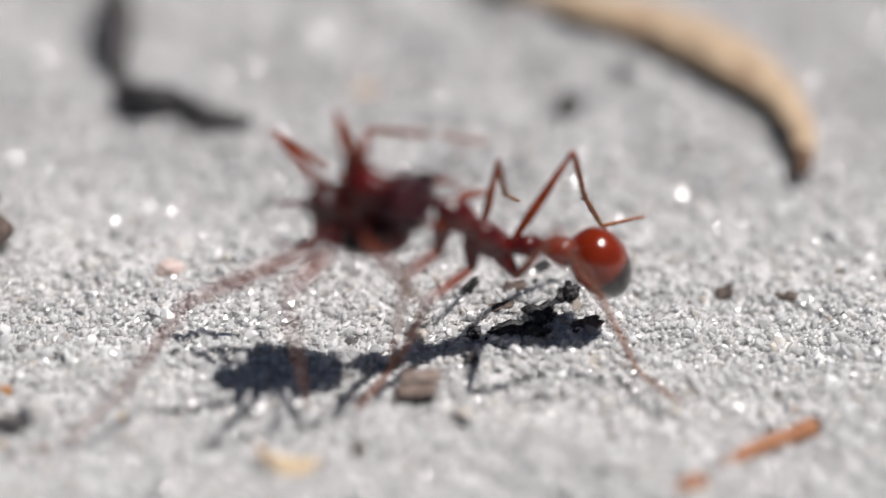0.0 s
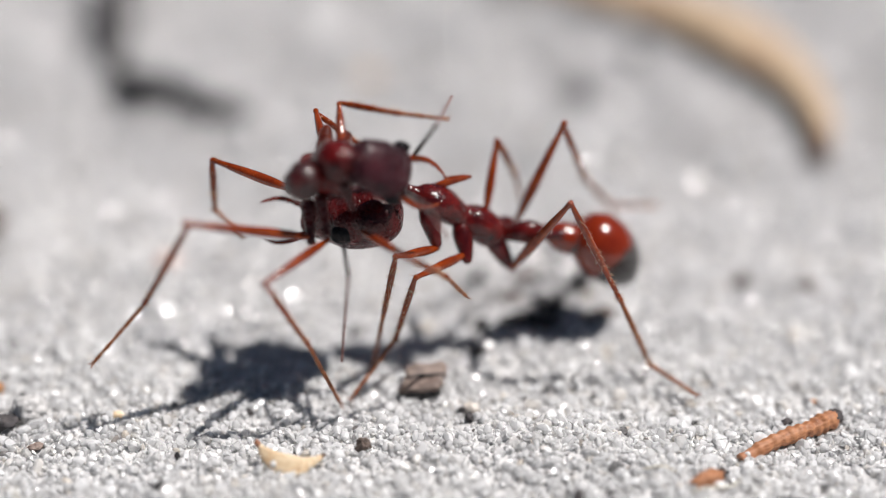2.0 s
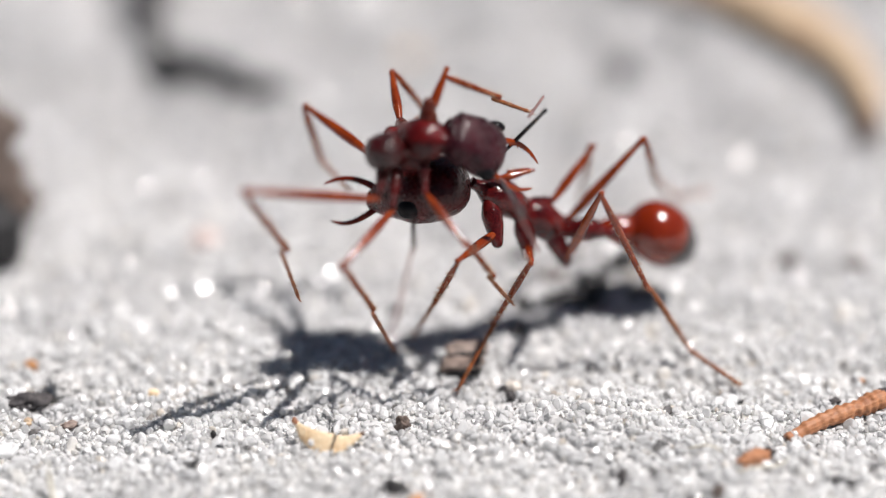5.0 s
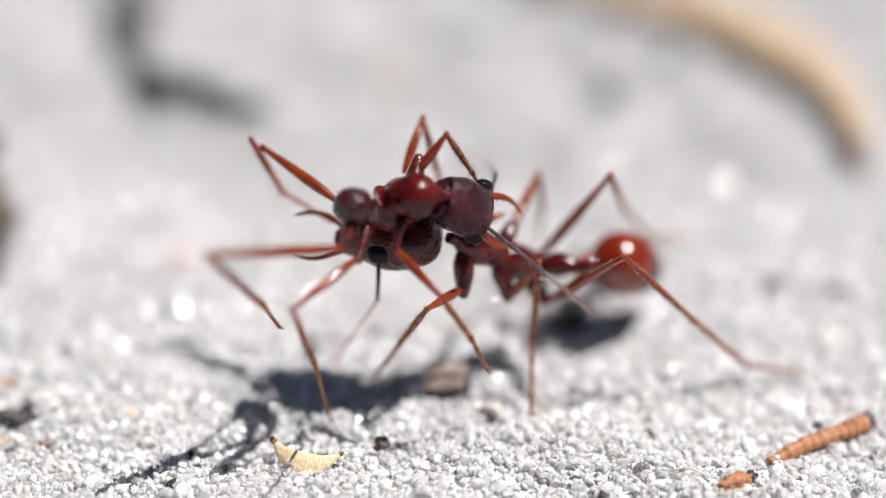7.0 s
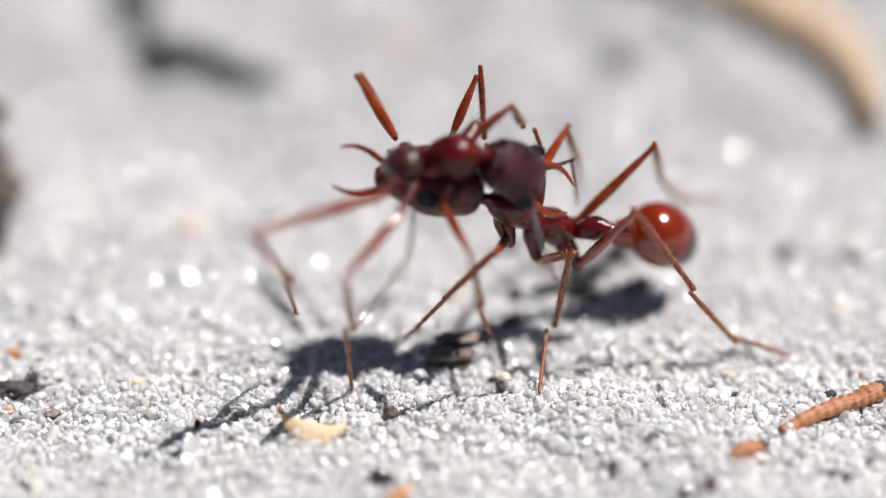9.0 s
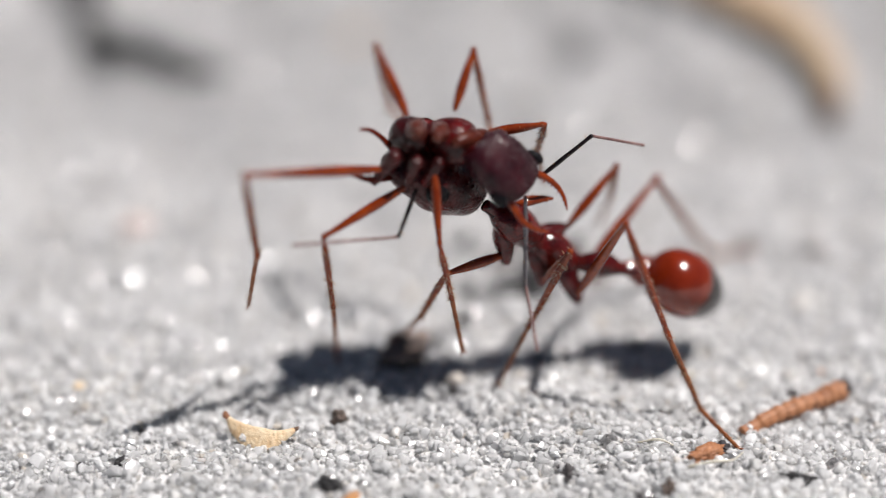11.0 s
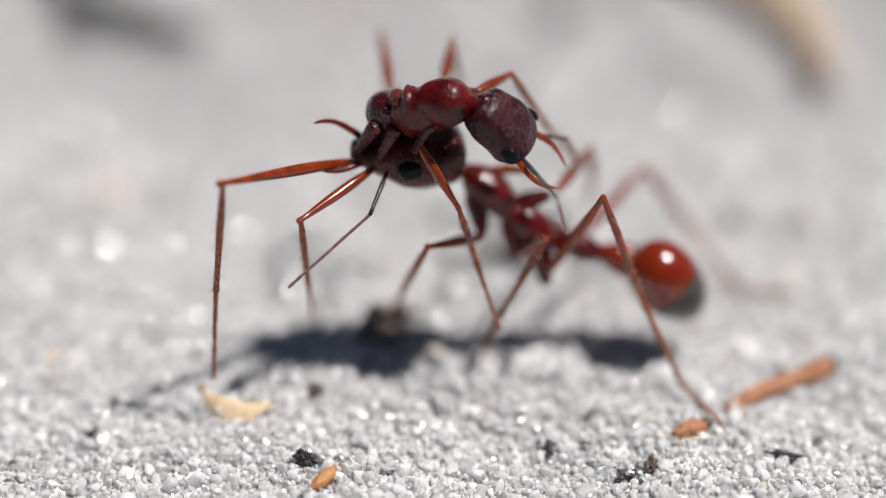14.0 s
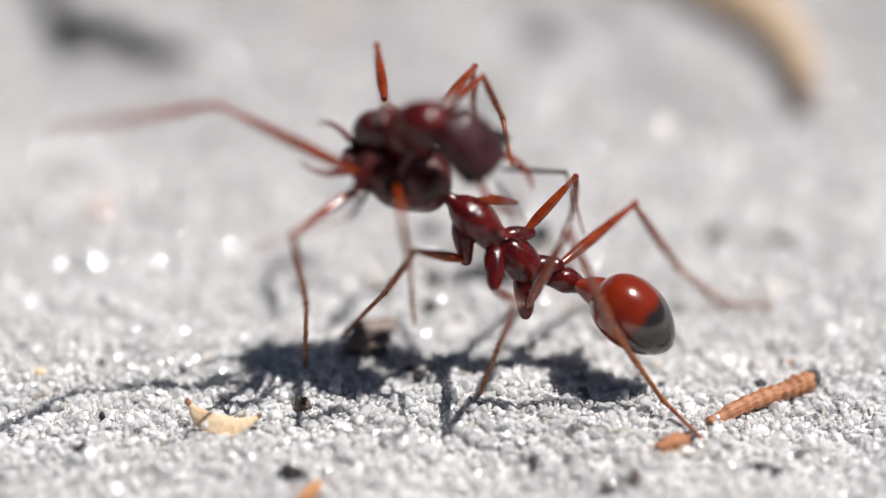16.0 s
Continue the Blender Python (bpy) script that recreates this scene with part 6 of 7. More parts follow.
    chain(B_far_front_leg, b, [
        (0, -5.28, -5.24, 11.69, -5.57, -4.53, 12.77, -5.32, -2.11, 13.23, -1.54, -2.94, 13.47, 0.36, -2.42, 12.79),
        (0.5, -5.78, -5.47, 12.45, -5.82, -4.56, 12.54, -5.55, -2.53, 13.92, -2.55, -3.38, 13.98, -0.26, -2.98, 13.02),
        (1, -6.00, -5.59, 12.52, -6.28, -4.94, 12.89, -6.99, -3.16, 14.41, -3.47, -3.17, 14.06, -0.52, -3.58, 14.66),
        (1.5, -6.30, -5.76, 12.07, -6.02, -5.02, 12.61, -5.89, -3.05, 14.09, -2.94, -4.26, 14.11, 0.00, -3.71, 12.72),
        (2, -6.81, -5.84, 12.91, -6.60, -4.91, 13.05, -6.77, -2.67, 14.33, -3.97, -3.78, 14.46, -0.50, -4.14, 14.20),
        (2.5, -5.65, -5.25, 12.90, -5.23, -4.55, 13.57, -4.55, -2.74, 15.05, -2.46, -2.40, 12.82, -0.48, -3.34, 11.42),
        (3, -5.16, -4.75, 13.55, -4.79, -4.09, 14.35, -4.12, -1.91, 15.27, -1.87, -1.11, 13.25, 0.82, -2.87, 12.40),
        (3.5, -5.19, -4.57, 12.89, -4.85, -3.95, 13.98, -4.26, -1.75, 14.88, -1.79, -1.43, 13.00, 0.47, -2.49, 12.09),
        (4, -5.08, -4.60, 12.95, -5.12, -4.35, 14.17, -4.72, -2.28, 15.30, -2.08, -1.71, 13.95, 1.01, -1.24, 12.99),
        (6.5, -3.62, -7.52, 11.12, -3.30, -6.72, 12.04, -1.92, -6.08, 13.94, -0.20, -5.31, 11.45, 0.92, -4.41, 9.38),
        (7, -4.26, -7.62, 11.56, -4.06, -6.76, 12.31, -2.59, -6.00, 14.13, -1.37, -5.13, 11.42, -0.67, -4.09, 9.25),
        (7.5, -4.38, -7.46, 11.37, -3.56, -6.47, 12.09, -1.82, -4.88, 12.70, -0.02, -4.97, 10.18, 0.43, -4.03, 7.89),
        (8, -3.92, -7.11, 11.37, -3.37, -6.05, 11.87, -1.42, -4.73, 12.71, 0.29, -4.98, 10.07, 0.74, -4.02, 7.78),
        (8.5, -3.15, -6.79, 11.31, -2.62, -5.89, 11.94, -0.76, -5.39, 13.61, 0.48, -3.95, 11.18, 1.06, -3.18, 8.88),
        (11, -0.13, -7.97, 12.82, 1.38, -6.27, 12.24, 3.96, -6.05, 12.55, 3.63, -4.46, 9.92, 3.94, -3.48, 7.65),
        (11.5, 0.22, -7.74, 12.07, 1.76, -6.57, 11.66, 3.84, -5.32, 12.23, 4.81, -5.32, 9.24, 5.40, -4.38, 6.98),
        (12, -0.03, -8.00, 12.64, 1.24, -7.02, 12.58, 2.79, -5.32, 13.49, 3.62, -5.25, 10.47, 4.21, -4.28, 8.22),
        (12.5, 0.34, -8.21, 12.73, 1.54, -7.46, 13.11, 3.22, -5.78, 12.98, 3.49, -4.27, 10.38, 3.86, -3.46, 8.09),
        (13, 0.36, -8.04, 13.04, 1.83, -6.58, 12.62, 3.58, -4.74, 12.73, 5.35, -4.71, 10.01, 6.04, -6.98, 10.61),
        (13.5, 0.49, -8.27, 13.28, 1.77, -6.88, 12.79, 3.55, -5.20, 12.90, 4.99, -5.50, 10.20, 5.71, -4.57, 8.02),
        (14, 0.24, -8.32, 13.52, 1.52, -6.81, 13.07, 3.19, -4.97, 12.94, 4.78, -5.04, 10.22, 6.26, -4.77, 8.17),
        (14.5, 0.28, -8.28, 13.52, 1.94, -7.17, 13.33, 3.27, -5.30, 12.61, 3.80, -4.37, 9.75, 4.38, -3.17, 7.66),
        (15, -0.09, -8.21, 13.41, 0.89, -7.05, 13.39, 2.67, -5.49, 13.88, 3.22, -4.76, 10.95, 3.52, -3.62, 8.75),
        (15.5, -0.03, -8.22, 13.28, 0.98, -7.04, 13.74, 2.24, -4.96, 14.13, 4.18, -5.60, 11.72, 6.16, -5.70, 9.20),
        (16, 0.01, -8.36, 13.22, 1.22, -7.28, 13.82, 2.62, -5.25, 13.86, 3.56, -4.42, 11.01, 3.94, -6.68, 10.05),
    ])
    chain(B_far_middle_leg, b, [
        (0, -6.15, -4.95, 11.22, -6.15, -4.45, 12.36, -6.89, -2.61, 14.60, -5.61, -2.55, 11.77, -4.71, -4.08, 11.41),
        (0.5, -6.72, -5.42, 12.00, -6.53, -4.54, 12.53, -7.16, -2.70, 15.06, -4.57, -2.69, 11.78, -3.70, -3.90, 11.57),
        (1, -6.85, -5.34, 11.99, -6.70, -4.90, 12.87, -7.41, -2.83, 14.70, -4.63, -2.63, 11.82, -3.77, -3.93, 11.68),
        (1.5, -7.15, -5.36, 11.64, -6.98, -5.15, 13.04, -7.79, -2.51, 13.80, -5.37, -2.43, 11.87, -4.50, -3.99, 11.56),
        (2, -7.55, -5.35, 12.38, -7.46, -4.38, 12.86, -7.96, -1.55, 12.98, -5.73, -1.34, 10.80, -4.86, -2.91, 10.49),
        (2.5, -6.50, -4.81, 12.50, -5.69, -2.94, 12.49, -5.65, -0.17, 13.21, -4.49, 0.77, 10.52, -3.89, -0.94, 10.30),
        (3, -5.96, -4.24, 13.15, -4.84, -1.56, 12.68, -4.23, 1.19, 13.11, -3.46, 2.44, 10.41, -3.02, 0.67, 10.20),
        (3.5, -6.08, -4.14, 12.60, -5.89, -1.75, 12.53, -5.86, 1.08, 12.31, -5.13, 2.67, 9.80, -4.67, 0.91, 9.39),
        (4, -5.88, -4.08, 12.55, -6.44, -1.89, 12.39, -6.88, 0.94, 12.47, -5.70, 2.18, 9.90, -4.95, 0.52, 9.61),
        (6.5, -4.67, -7.34, 10.99, -4.82, -5.08, 10.76, -5.01, -1.81, 12.87, -3.63, -2.84, 9.94, -3.06, -4.56, 9.78),
        (7, -5.43, -7.47, 11.29, -4.65, -4.27, 10.81, -3.80, -1.88, 12.39, -3.04, -2.25, 9.32, -2.60, -4.00, 9.17),
        (7.5, -5.51, -7.35, 11.23, -4.55, -4.37, 11.02, -3.50, -2.14, 12.39, -3.09, -1.07, 9.56, -2.79, -2.89, 9.42),
        (8, -5.06, -6.98, 11.22, -4.11, -3.54, 10.39, -2.81, -1.87, 12.59, -2.56, -2.05, 9.43, -2.31, -3.84, 9.29),
        (8.5, -4.16, -6.71, 11.05, -3.49, -3.07, 10.09, -2.05, -1.49, 12.93, -1.83, -2.79, 9.59, -1.55, -4.55, 9.45),
        (11, -0.97, -8.29, 13.31, -0.19, -3.24, 11.50, 0.69, -1.13, 13.50, 1.41, -2.26, 10.05, 1.66, -4.03, 9.96),
        (11.5, -0.63, -7.21, 11.90, 1.25, -4.14, 10.99, 2.98, -1.93, 11.43, 2.88, -0.65, 8.68, 2.73, -2.45, 8.26),
        (12, -0.88, -7.46, 12.42, 1.79, -4.26, 11.06, 3.67, -2.06, 11.05, 3.73, -0.89, 8.18, 3.44, -2.64, 7.74),
        (12.5, -0.64, -7.97, 12.47, 1.20, -4.47, 11.29, 2.66, -2.07, 11.68, 2.84, -1.25, 8.70, 2.82, -3.03, 8.45),
        (13, -0.54, -7.62, 12.81, 0.32, -4.11, 11.78, 1.36, -1.52, 12.56, 1.64, -1.07, 9.48, 1.88, -2.87, 9.41),
        (13.5, -0.56, -8.21, 13.14, 0.90, -4.27, 11.83, 2.11, -1.68, 11.94, 2.30, -0.53, 9.09, 2.35, -2.33, 8.71),
        (14, -0.81, -8.28, 13.53, 0.12, -4.32, 12.18, 0.50, -1.48, 12.36, 0.78, -0.57, 9.41, 1.04, -2.35, 9.02),
        (14.5, -0.77, -8.23, 13.52, -0.49, -4.24, 12.28, -0.33, -1.48, 13.10, 0.00, -0.90, 10.07, 0.41, -2.67, 9.84),
        (15, -1.10, -8.04, 13.29, -0.53, -4.20, 12.26, 0.58, -1.65, 13.08, 0.64, -1.25, 10.00, 0.90, -3.02, 9.61),
        (15.5, -0.98, -7.84, 13.12, -1.44, -4.05, 12.06, -1.64, -1.71, 13.94, -0.22, -2.05, 11.06, 0.32, -3.77, 10.95),
        (16, -0.91, -7.94, 12.98, 0.83, -4.60, 11.90, 2.21, -2.11, 12.28, 2.23, -1.37, 9.29, 2.28, -3.18, 8.91),
    ])
    chain(B_far_hind_leg, b, [
        (0, -7.03, -4.67, 10.75, -7.59, -4.98, 11.66, -10.22, -1.40, 12.54, -6.83, -1.20, 9.76, -5.60, -3.48, 9.92),
        (0.5, -7.67, -5.36, 11.54, -8.26, -4.77, 11.30, -11.68, -1.67, 11.25, -9.86, -1.97, 8.45, -8.33, -4.21, 8.62),
        (1, -7.71, -5.09, 11.46, -8.41, -5.03, 11.42, -11.92, -2.06, 11.80, -9.84, -2.42, 9.26, -8.34, -4.70, 9.11),
        (1.5, -8.00, -4.96, 11.22, -8.71, -5.07, 10.78, -12.38, -2.20, 10.36, -14.86, -3.27, 7.97, -14.42, -5.91, 7.76),
        (2, -8.30, -4.87, 11.85, -9.19, -4.49, 10.39, -13.25, -2.10, 10.53, -13.26, -1.71, 7.21, -11.72, -3.95, 7.06),
        (2.5, -7.34, -4.37, 12.10, -7.80, -3.51, 11.34, -9.95, 0.53, 11.10, -8.86, 0.38, 7.99, -7.06, -1.72, 8.04),
        (3, -6.77, -3.73, 12.76, -7.40, -2.08, 11.48, -8.50, 2.33, 10.80, -7.72, 1.90, 7.58, -6.76, -0.65, 7.91),
        (3.5, -6.97, -3.70, 12.30, -7.46, -2.01, 11.33, -8.52, 2.38, 10.66, -7.93, 2.26, 7.42, -6.70, -0.21, 7.35),
        (4, -6.68, -3.57, 12.16, -8.04, -1.87, 9.82, -11.55, 1.24, 9.98, -10.99, 1.69, 6.70, -9.59, -0.67, 6.57),
        (6.5, -5.72, -7.17, 10.86, -6.57, -5.75, 10.55, -9.42, -2.23, 11.48, -8.39, -1.99, 8.34, -6.39, -3.77, 7.54),
        (7, -6.61, -7.32, 11.03, -7.90, -5.79, 10.15, -12.16, -2.98, 11.85, -10.67, -3.10, 8.81, -7.87, -4.13, 7.52),
        (7.5, -6.64, -7.24, 11.09, -7.80, -5.65, 10.50, -11.05, -2.52, 11.70, -9.64, -2.43, 8.68, -7.62, -4.18, 7.87),
        (8, -6.19, -6.85, 11.08, -7.48, -5.16, 10.26, -10.64, -1.83, 11.18, -9.56, -2.67, 8.09, -7.54, -4.52, 7.68),
        (8.5, -5.17, -6.62, 10.80, -6.45, -4.53, 10.70, -8.78, -0.54, 11.53, -6.67, -2.83, 8.93, -5.23, -4.97, 8.71),
        (11, -1.81, -8.61, 13.80, -2.43, -3.38, 11.27, -3.96, 0.80, 12.55, -3.33, 0.38, 9.30, -1.95, -1.99, 8.91),
        (11.5, -1.48, -6.68, 11.73, -1.79, -3.73, 10.71, -2.97, 0.55, 12.06, -2.41, 0.15, 8.79, -1.02, -2.22, 8.42),
        (12, -1.73, -6.92, 12.19, -1.64, -3.98, 11.33, -2.51, 0.49, 12.25, -2.25, -0.11, 8.95, -0.86, -2.47, 8.59),
        (12.5, -1.63, -7.73, 12.22, -1.93, -3.98, 10.96, -2.69, 0.48, 11.99, -2.26, -0.07, 8.70, -0.91, -2.45, 8.37),
        (13, -1.44, -7.19, 12.57, -2.00, -3.94, 11.20, -2.84, 0.54, 11.88, -2.21, 0.24, 8.62, -0.86, -2.16, 8.63),
        (13.5, -1.60, -8.14, 13.01, -2.07, -3.96, 11.01, -2.53, 0.61, 11.47, -2.17, 0.38, 8.17, -0.81, -2.02, 8.17),
        (14, -1.86, -8.23, 13.53, -2.33, -4.07, 11.53, -2.81, 0.51, 11.52, -2.44, 0.70, 8.24, -1.07, -1.70, 8.25),
        (14.5, -1.82, -8.17, 13.52, -2.43, -4.07, 11.53, -2.79, 0.50, 11.34, -2.56, 0.88, 8.06, -1.18, -1.52, 8.08),
        (15, -2.12, -7.88, 13.18, -2.47, -3.97, 11.64, -2.69, 0.62, 11.61, -2.33, 0.80, 8.32, -0.96, -1.61, 8.33),
        (15.5, -1.92, -7.47, 12.96, -2.26, -4.02, 11.72, -2.69, 0.56, 11.55, -2.14, 0.69, 8.28, -0.76, -1.71, 8.29),
        (16, -1.82, -7.52, 12.74, -1.89, -4.15, 11.89, -2.33, 0.44, 11.89, -2.01, 0.62, 8.59, -0.64, -1.77, 8.59),
    ])
    chain(A_antenna, a, [
        (0, -6.48, -6.17, 8.82, -6.03, -8.56, 8.60, -5.85, -13.09, 10.56),
        (0.5, -6.31, -6.33, 9.61, -5.87, -8.71, 9.39, -5.68, -13.25, 11.35),
        (1, -6.40, -6.70, 8.79, -6.00, -9.08, 8.45, -6.86, -11.69, 4.34),
        (1.5, -6.44, -7.06, 9.95, -6.06, -9.12, 8.70, -6.91, -10.62, 4.07),
        (2, -6.66, -7.25, 9.95, -6.26, -9.18, 8.52, -6.66, -9.76, 3.63),
        (2.5, -6.20, -6.75, 10.19, -6.07, -7.64, 7.92, -6.50, -12.18, 9.84),
        (3, -5.58, -5.88, 9.31, -5.67, -8.24, 8.70, -6.04, -13.08, 9.64),
        (3.5, -5.70, -5.84, 9.19, -5.51, -8.26, 9.36, -6.81, -12.73, 11.03),
        (4, -5.41, -5.79, 9.28, -5.37, -8.22, 9.11, -5.69, -13.04, 10.18),
        (6.5, -5.12, -9.86, 9.80, -4.94, -12.23, 9.23, -6.49, -13.00, 4.60),
        (7, -5.76, -9.23, 8.93, -5.75, -11.61, 8.41, -7.80, -16.08, 7.92),
        (7.5, -5.82, -9.56, 9.92, -5.71, -11.60, 8.58, -7.61, -13.38, 4.38),
        (8, -5.71, -9.55, 9.67, -6.05, -11.62, 8.42, -7.38, -11.34, 3.67),
        (8.5, -5.16, -9.19, 9.79, -5.33, -11.40, 8.76, -7.04, -11.38, 4.13),
        (11, -1.93, -8.27, 10.48, -2.74, -10.14, 9.14, -7.47, -11.47, 9.63),
        (11.5, -1.78, -8.63, 9.93, -2.75, -10.52, 8.73, -7.44, -12.02, 8.38),
        (12, -2.10, -8.91, 10.11, -3.10, -10.96, 9.24, -7.86, -12.21, 9.62),
        (12.5, -2.21, -8.92, 9.96, -3.14, -10.90, 8.87, -7.54, -12.68, 7.49),
        (13, -2.03, -8.79, 10.01, -2.94, -10.78, 8.93, -6.90, -12.84, 6.81),
        (13.5, -2.12, -8.87, 9.87, -3.09, -10.90, 8.94, -7.17, -12.53, 6.66),
        (14, -2.37, -8.88, 10.18, -3.08, -11.09, 9.43, -6.72, -12.48, 6.39),
        (14.5, -2.46, -8.82, 10.30, -3.42, -10.89, 9.44, -7.54, -12.88, 7.57),
        (15, -2.77, -8.75, 10.26, -3.48, -11.06, 9.88, -7.75, -12.94, 8.28),
        (15.5, -2.56, -8.79, 10.17, -3.14, -11.13, 9.82, -7.44, -13.27, 8.68),
        (16, -2.45, -8.83, 10.10, -3.29, -11.12, 10.15, -7.30, -13.98, 10.45),
    ])
    chain(B_antenna, b, [
        (0, -2.18, -4.10, 11.00, -0.74, -4.83, 13.60, 0.41, -2.15, 12.79),
        (0.5, -2.55, -4.28, 11.83, -1.12, -5.01, 14.43, 0.03, -2.33, 13.62),
        (1, -2.07, -4.35, 11.55, 0.80, -3.31, 11.69, 1.94, -3.40, 8.88),
        (1.5, -2.81, -4.93, 11.70, -0.75, -4.40, 13.89, 1.16, -2.10, 13.41),
        (2, -3.28, -4.55, 12.13, -1.98, -5.39, 14.77, -1.19, -2.48, 14.60),
        (2.5, -1.89, -4.48, 12.42, 0.44, -2.49, 12.35, 0.55, -2.11, 9.35),
        (3, -1.44, -3.82, 12.18, 0.86, -2.52, 10.63, 1.48, -1.86, 7.74),
        (3.5, -1.79, -4.17, 13.13, 0.55, -2.26, 12.64, 2.75, -0.77, 11.20),
        (4, -1.52, -3.51, 12.13, -0.40, -4.47, 14.81, 0.57, -1.73, 13.96),
        (6.5, 0.22, -6.25, 9.63, 1.65, -3.55, 9.44, 2.25, -0.63, 8.92),
        (7, -0.55, -6.36, 10.62, -0.20, -3.36, 10.14, -0.64, -0.61, 8.97),
        (7.5, -0.56, -5.86, 10.11, 1.67, -3.79, 9.77, 3.54, -1.93, 8.28),
        (8, 0.09, -5.49, 9.76, 1.93, -3.19, 8.93, 3.05, -1.87, 6.45),
        (8.5, 0.90, -5.15, 9.70, 2.26, -2.72, 8.42, 2.47, -2.13, 5.46),
        (11, 3.72, -6.84, 10.15, 6.10, -6.03, 11.89, 8.60, -4.90, 10.60),
        (11.5, 4.23, -7.46, 9.91, 6.49, -7.00, 11.92, 9.29, -5.94, 11.48),
        (12, 3.83, -8.48, 10.94, 5.63, -6.12, 10.22, 5.95, -4.77, 7.53),
        (12.5, 3.71, -8.04, 10.99, 6.08, -6.25, 10.24, 7.43, -6.27, 7.53),
        (13, 4.21, -8.37, 11.70, 6.12, -6.47, 10.26, 7.54, -4.42, 8.55),
        (13.5, 4.29, -7.67, 11.36, 7.18, -6.71, 11.60, 9.04, -6.93, 9.22),
        (14, 3.79, -8.27, 11.88, 5.70, -6.41, 10.38, 6.56, -4.92, 7.89),
        (14.5, 3.85, -7.71, 11.49, 6.53, -6.93, 10.24, 8.17, -6.74, 7.70),
        (15, 3.30, -8.31, 11.36, 6.03, -6.97, 11.73, 8.34, -7.75, 9.94),
        (15.5, 4.01, -8.25, 11.83, 6.24, -7.99, 13.91, 9.05, -7.49, 14.92),
        (16, 3.52, -8.60, 11.06, 6.39, -7.81, 10.37, 7.26, -9.30, 7.89),
    ])
    chain(B_near_antenna, b, [
        (0, -2.09, -5.47, 10.11, -1.81, -9.32, 11.29, -2.67, -7.75, 8.70),
        (0.5, -2.41, -5.63, 10.92, -1.89, -9.43, 12.19, -2.33, -7.85, 9.50),
        (1, -2.71, -5.89, 11.10, -1.94, -9.62, 12.45, -1.96, -8.07, 9.71),
        (1.5, -2.97, -6.84, 11.35, -1.96, -10.48, 12.77, -1.54, -9.00, 10.02),
        (2, -3.55, -6.27, 11.46, -2.30, -9.81, 12.95, -1.45, -8.44, 10.25),
        (2.5, -2.39, -5.33, 10.62, -0.18, -8.70, 10.31, 1.23, -9.27, 7.55),
        (3, -1.85, -4.51, 10.95, 0.75, -6.69, 8.77, 2.32, -8.74, 6.96),
        (3.5, -1.86, -4.65, 10.85, 0.23, -8.08, 10.38, 1.65, -8.78, 7.66),
        (4, -1.80, -5.14, 11.71, -0.72, -8.84, 12.92, 0.16, -7.75, 10.10),
        (6.5, -0.04, -7.12, 8.58, 1.57, -10.64, 7.44, 3.12, -11.08, 4.74),
        (7, -0.67, -7.07, 9.62, 2.03, -10.01, 9.06, 4.43, -11.47, 7.63),
        (7.5, -0.28, -6.91, 9.50, 1.79, -10.35, 9.87, 4.29, -10.54, 7.96),
        (8, 0.03, -6.63, 8.96, 1.59, -10.33, 9.36, 3.58, -9.86, 6.96),
        (8.5, 0.50, -6.37, 8.72, 1.54, -10.25, 9.13, 2.14, -8.77, 6.42),
        (11, 3.05, -8.08, 9.87, 3.04, -10.82, 6.90, 3.57, -13.17, 4.88),
        (11.5, 3.56, -8.73, 10.00, 3.93, -11.87, 7.49, 5.14, -14.75, 7.12),
        (12, 3.32, -8.86, 9.79, 3.69, -12.58, 8.26, 5.59, -14.62, 9.71),
        (12.5, 3.42, -9.58, 11.35, 5.03, -12.88, 13.03, 4.64, -11.07, 10.48),
        (13, 3.95, -8.97, 11.05, 5.46, -12.64, 11.77, 7.13, -12.71, 9.10),
        (13.5, 3.99, -9.08, 11.17, 5.51, -12.78, 11.70, 6.64, -12.13, 8.84),
        (14, 3.54, -9.08, 11.28, 5.07, -12.80, 11.62, 5.56, -11.47, 8.81),
        (14.5, 3.58, -9.26, 11.49, 5.34, -12.89, 11.76, 6.31, -11.48, 9.11),
        (15, 3.19, -8.27, 10.40, 4.06, -12.12, 9.59, 5.19, -13.92, 7.26),
        (15.5, 3.50, -9.72, 11.61, 4.28, -13.42, 13.02, 4.62, -11.88, 10.30),
        (16, 3.26, -9.40, 10.99, 4.22, -13.31, 11.29, 3.76, -14.35, 14.22),
    ])
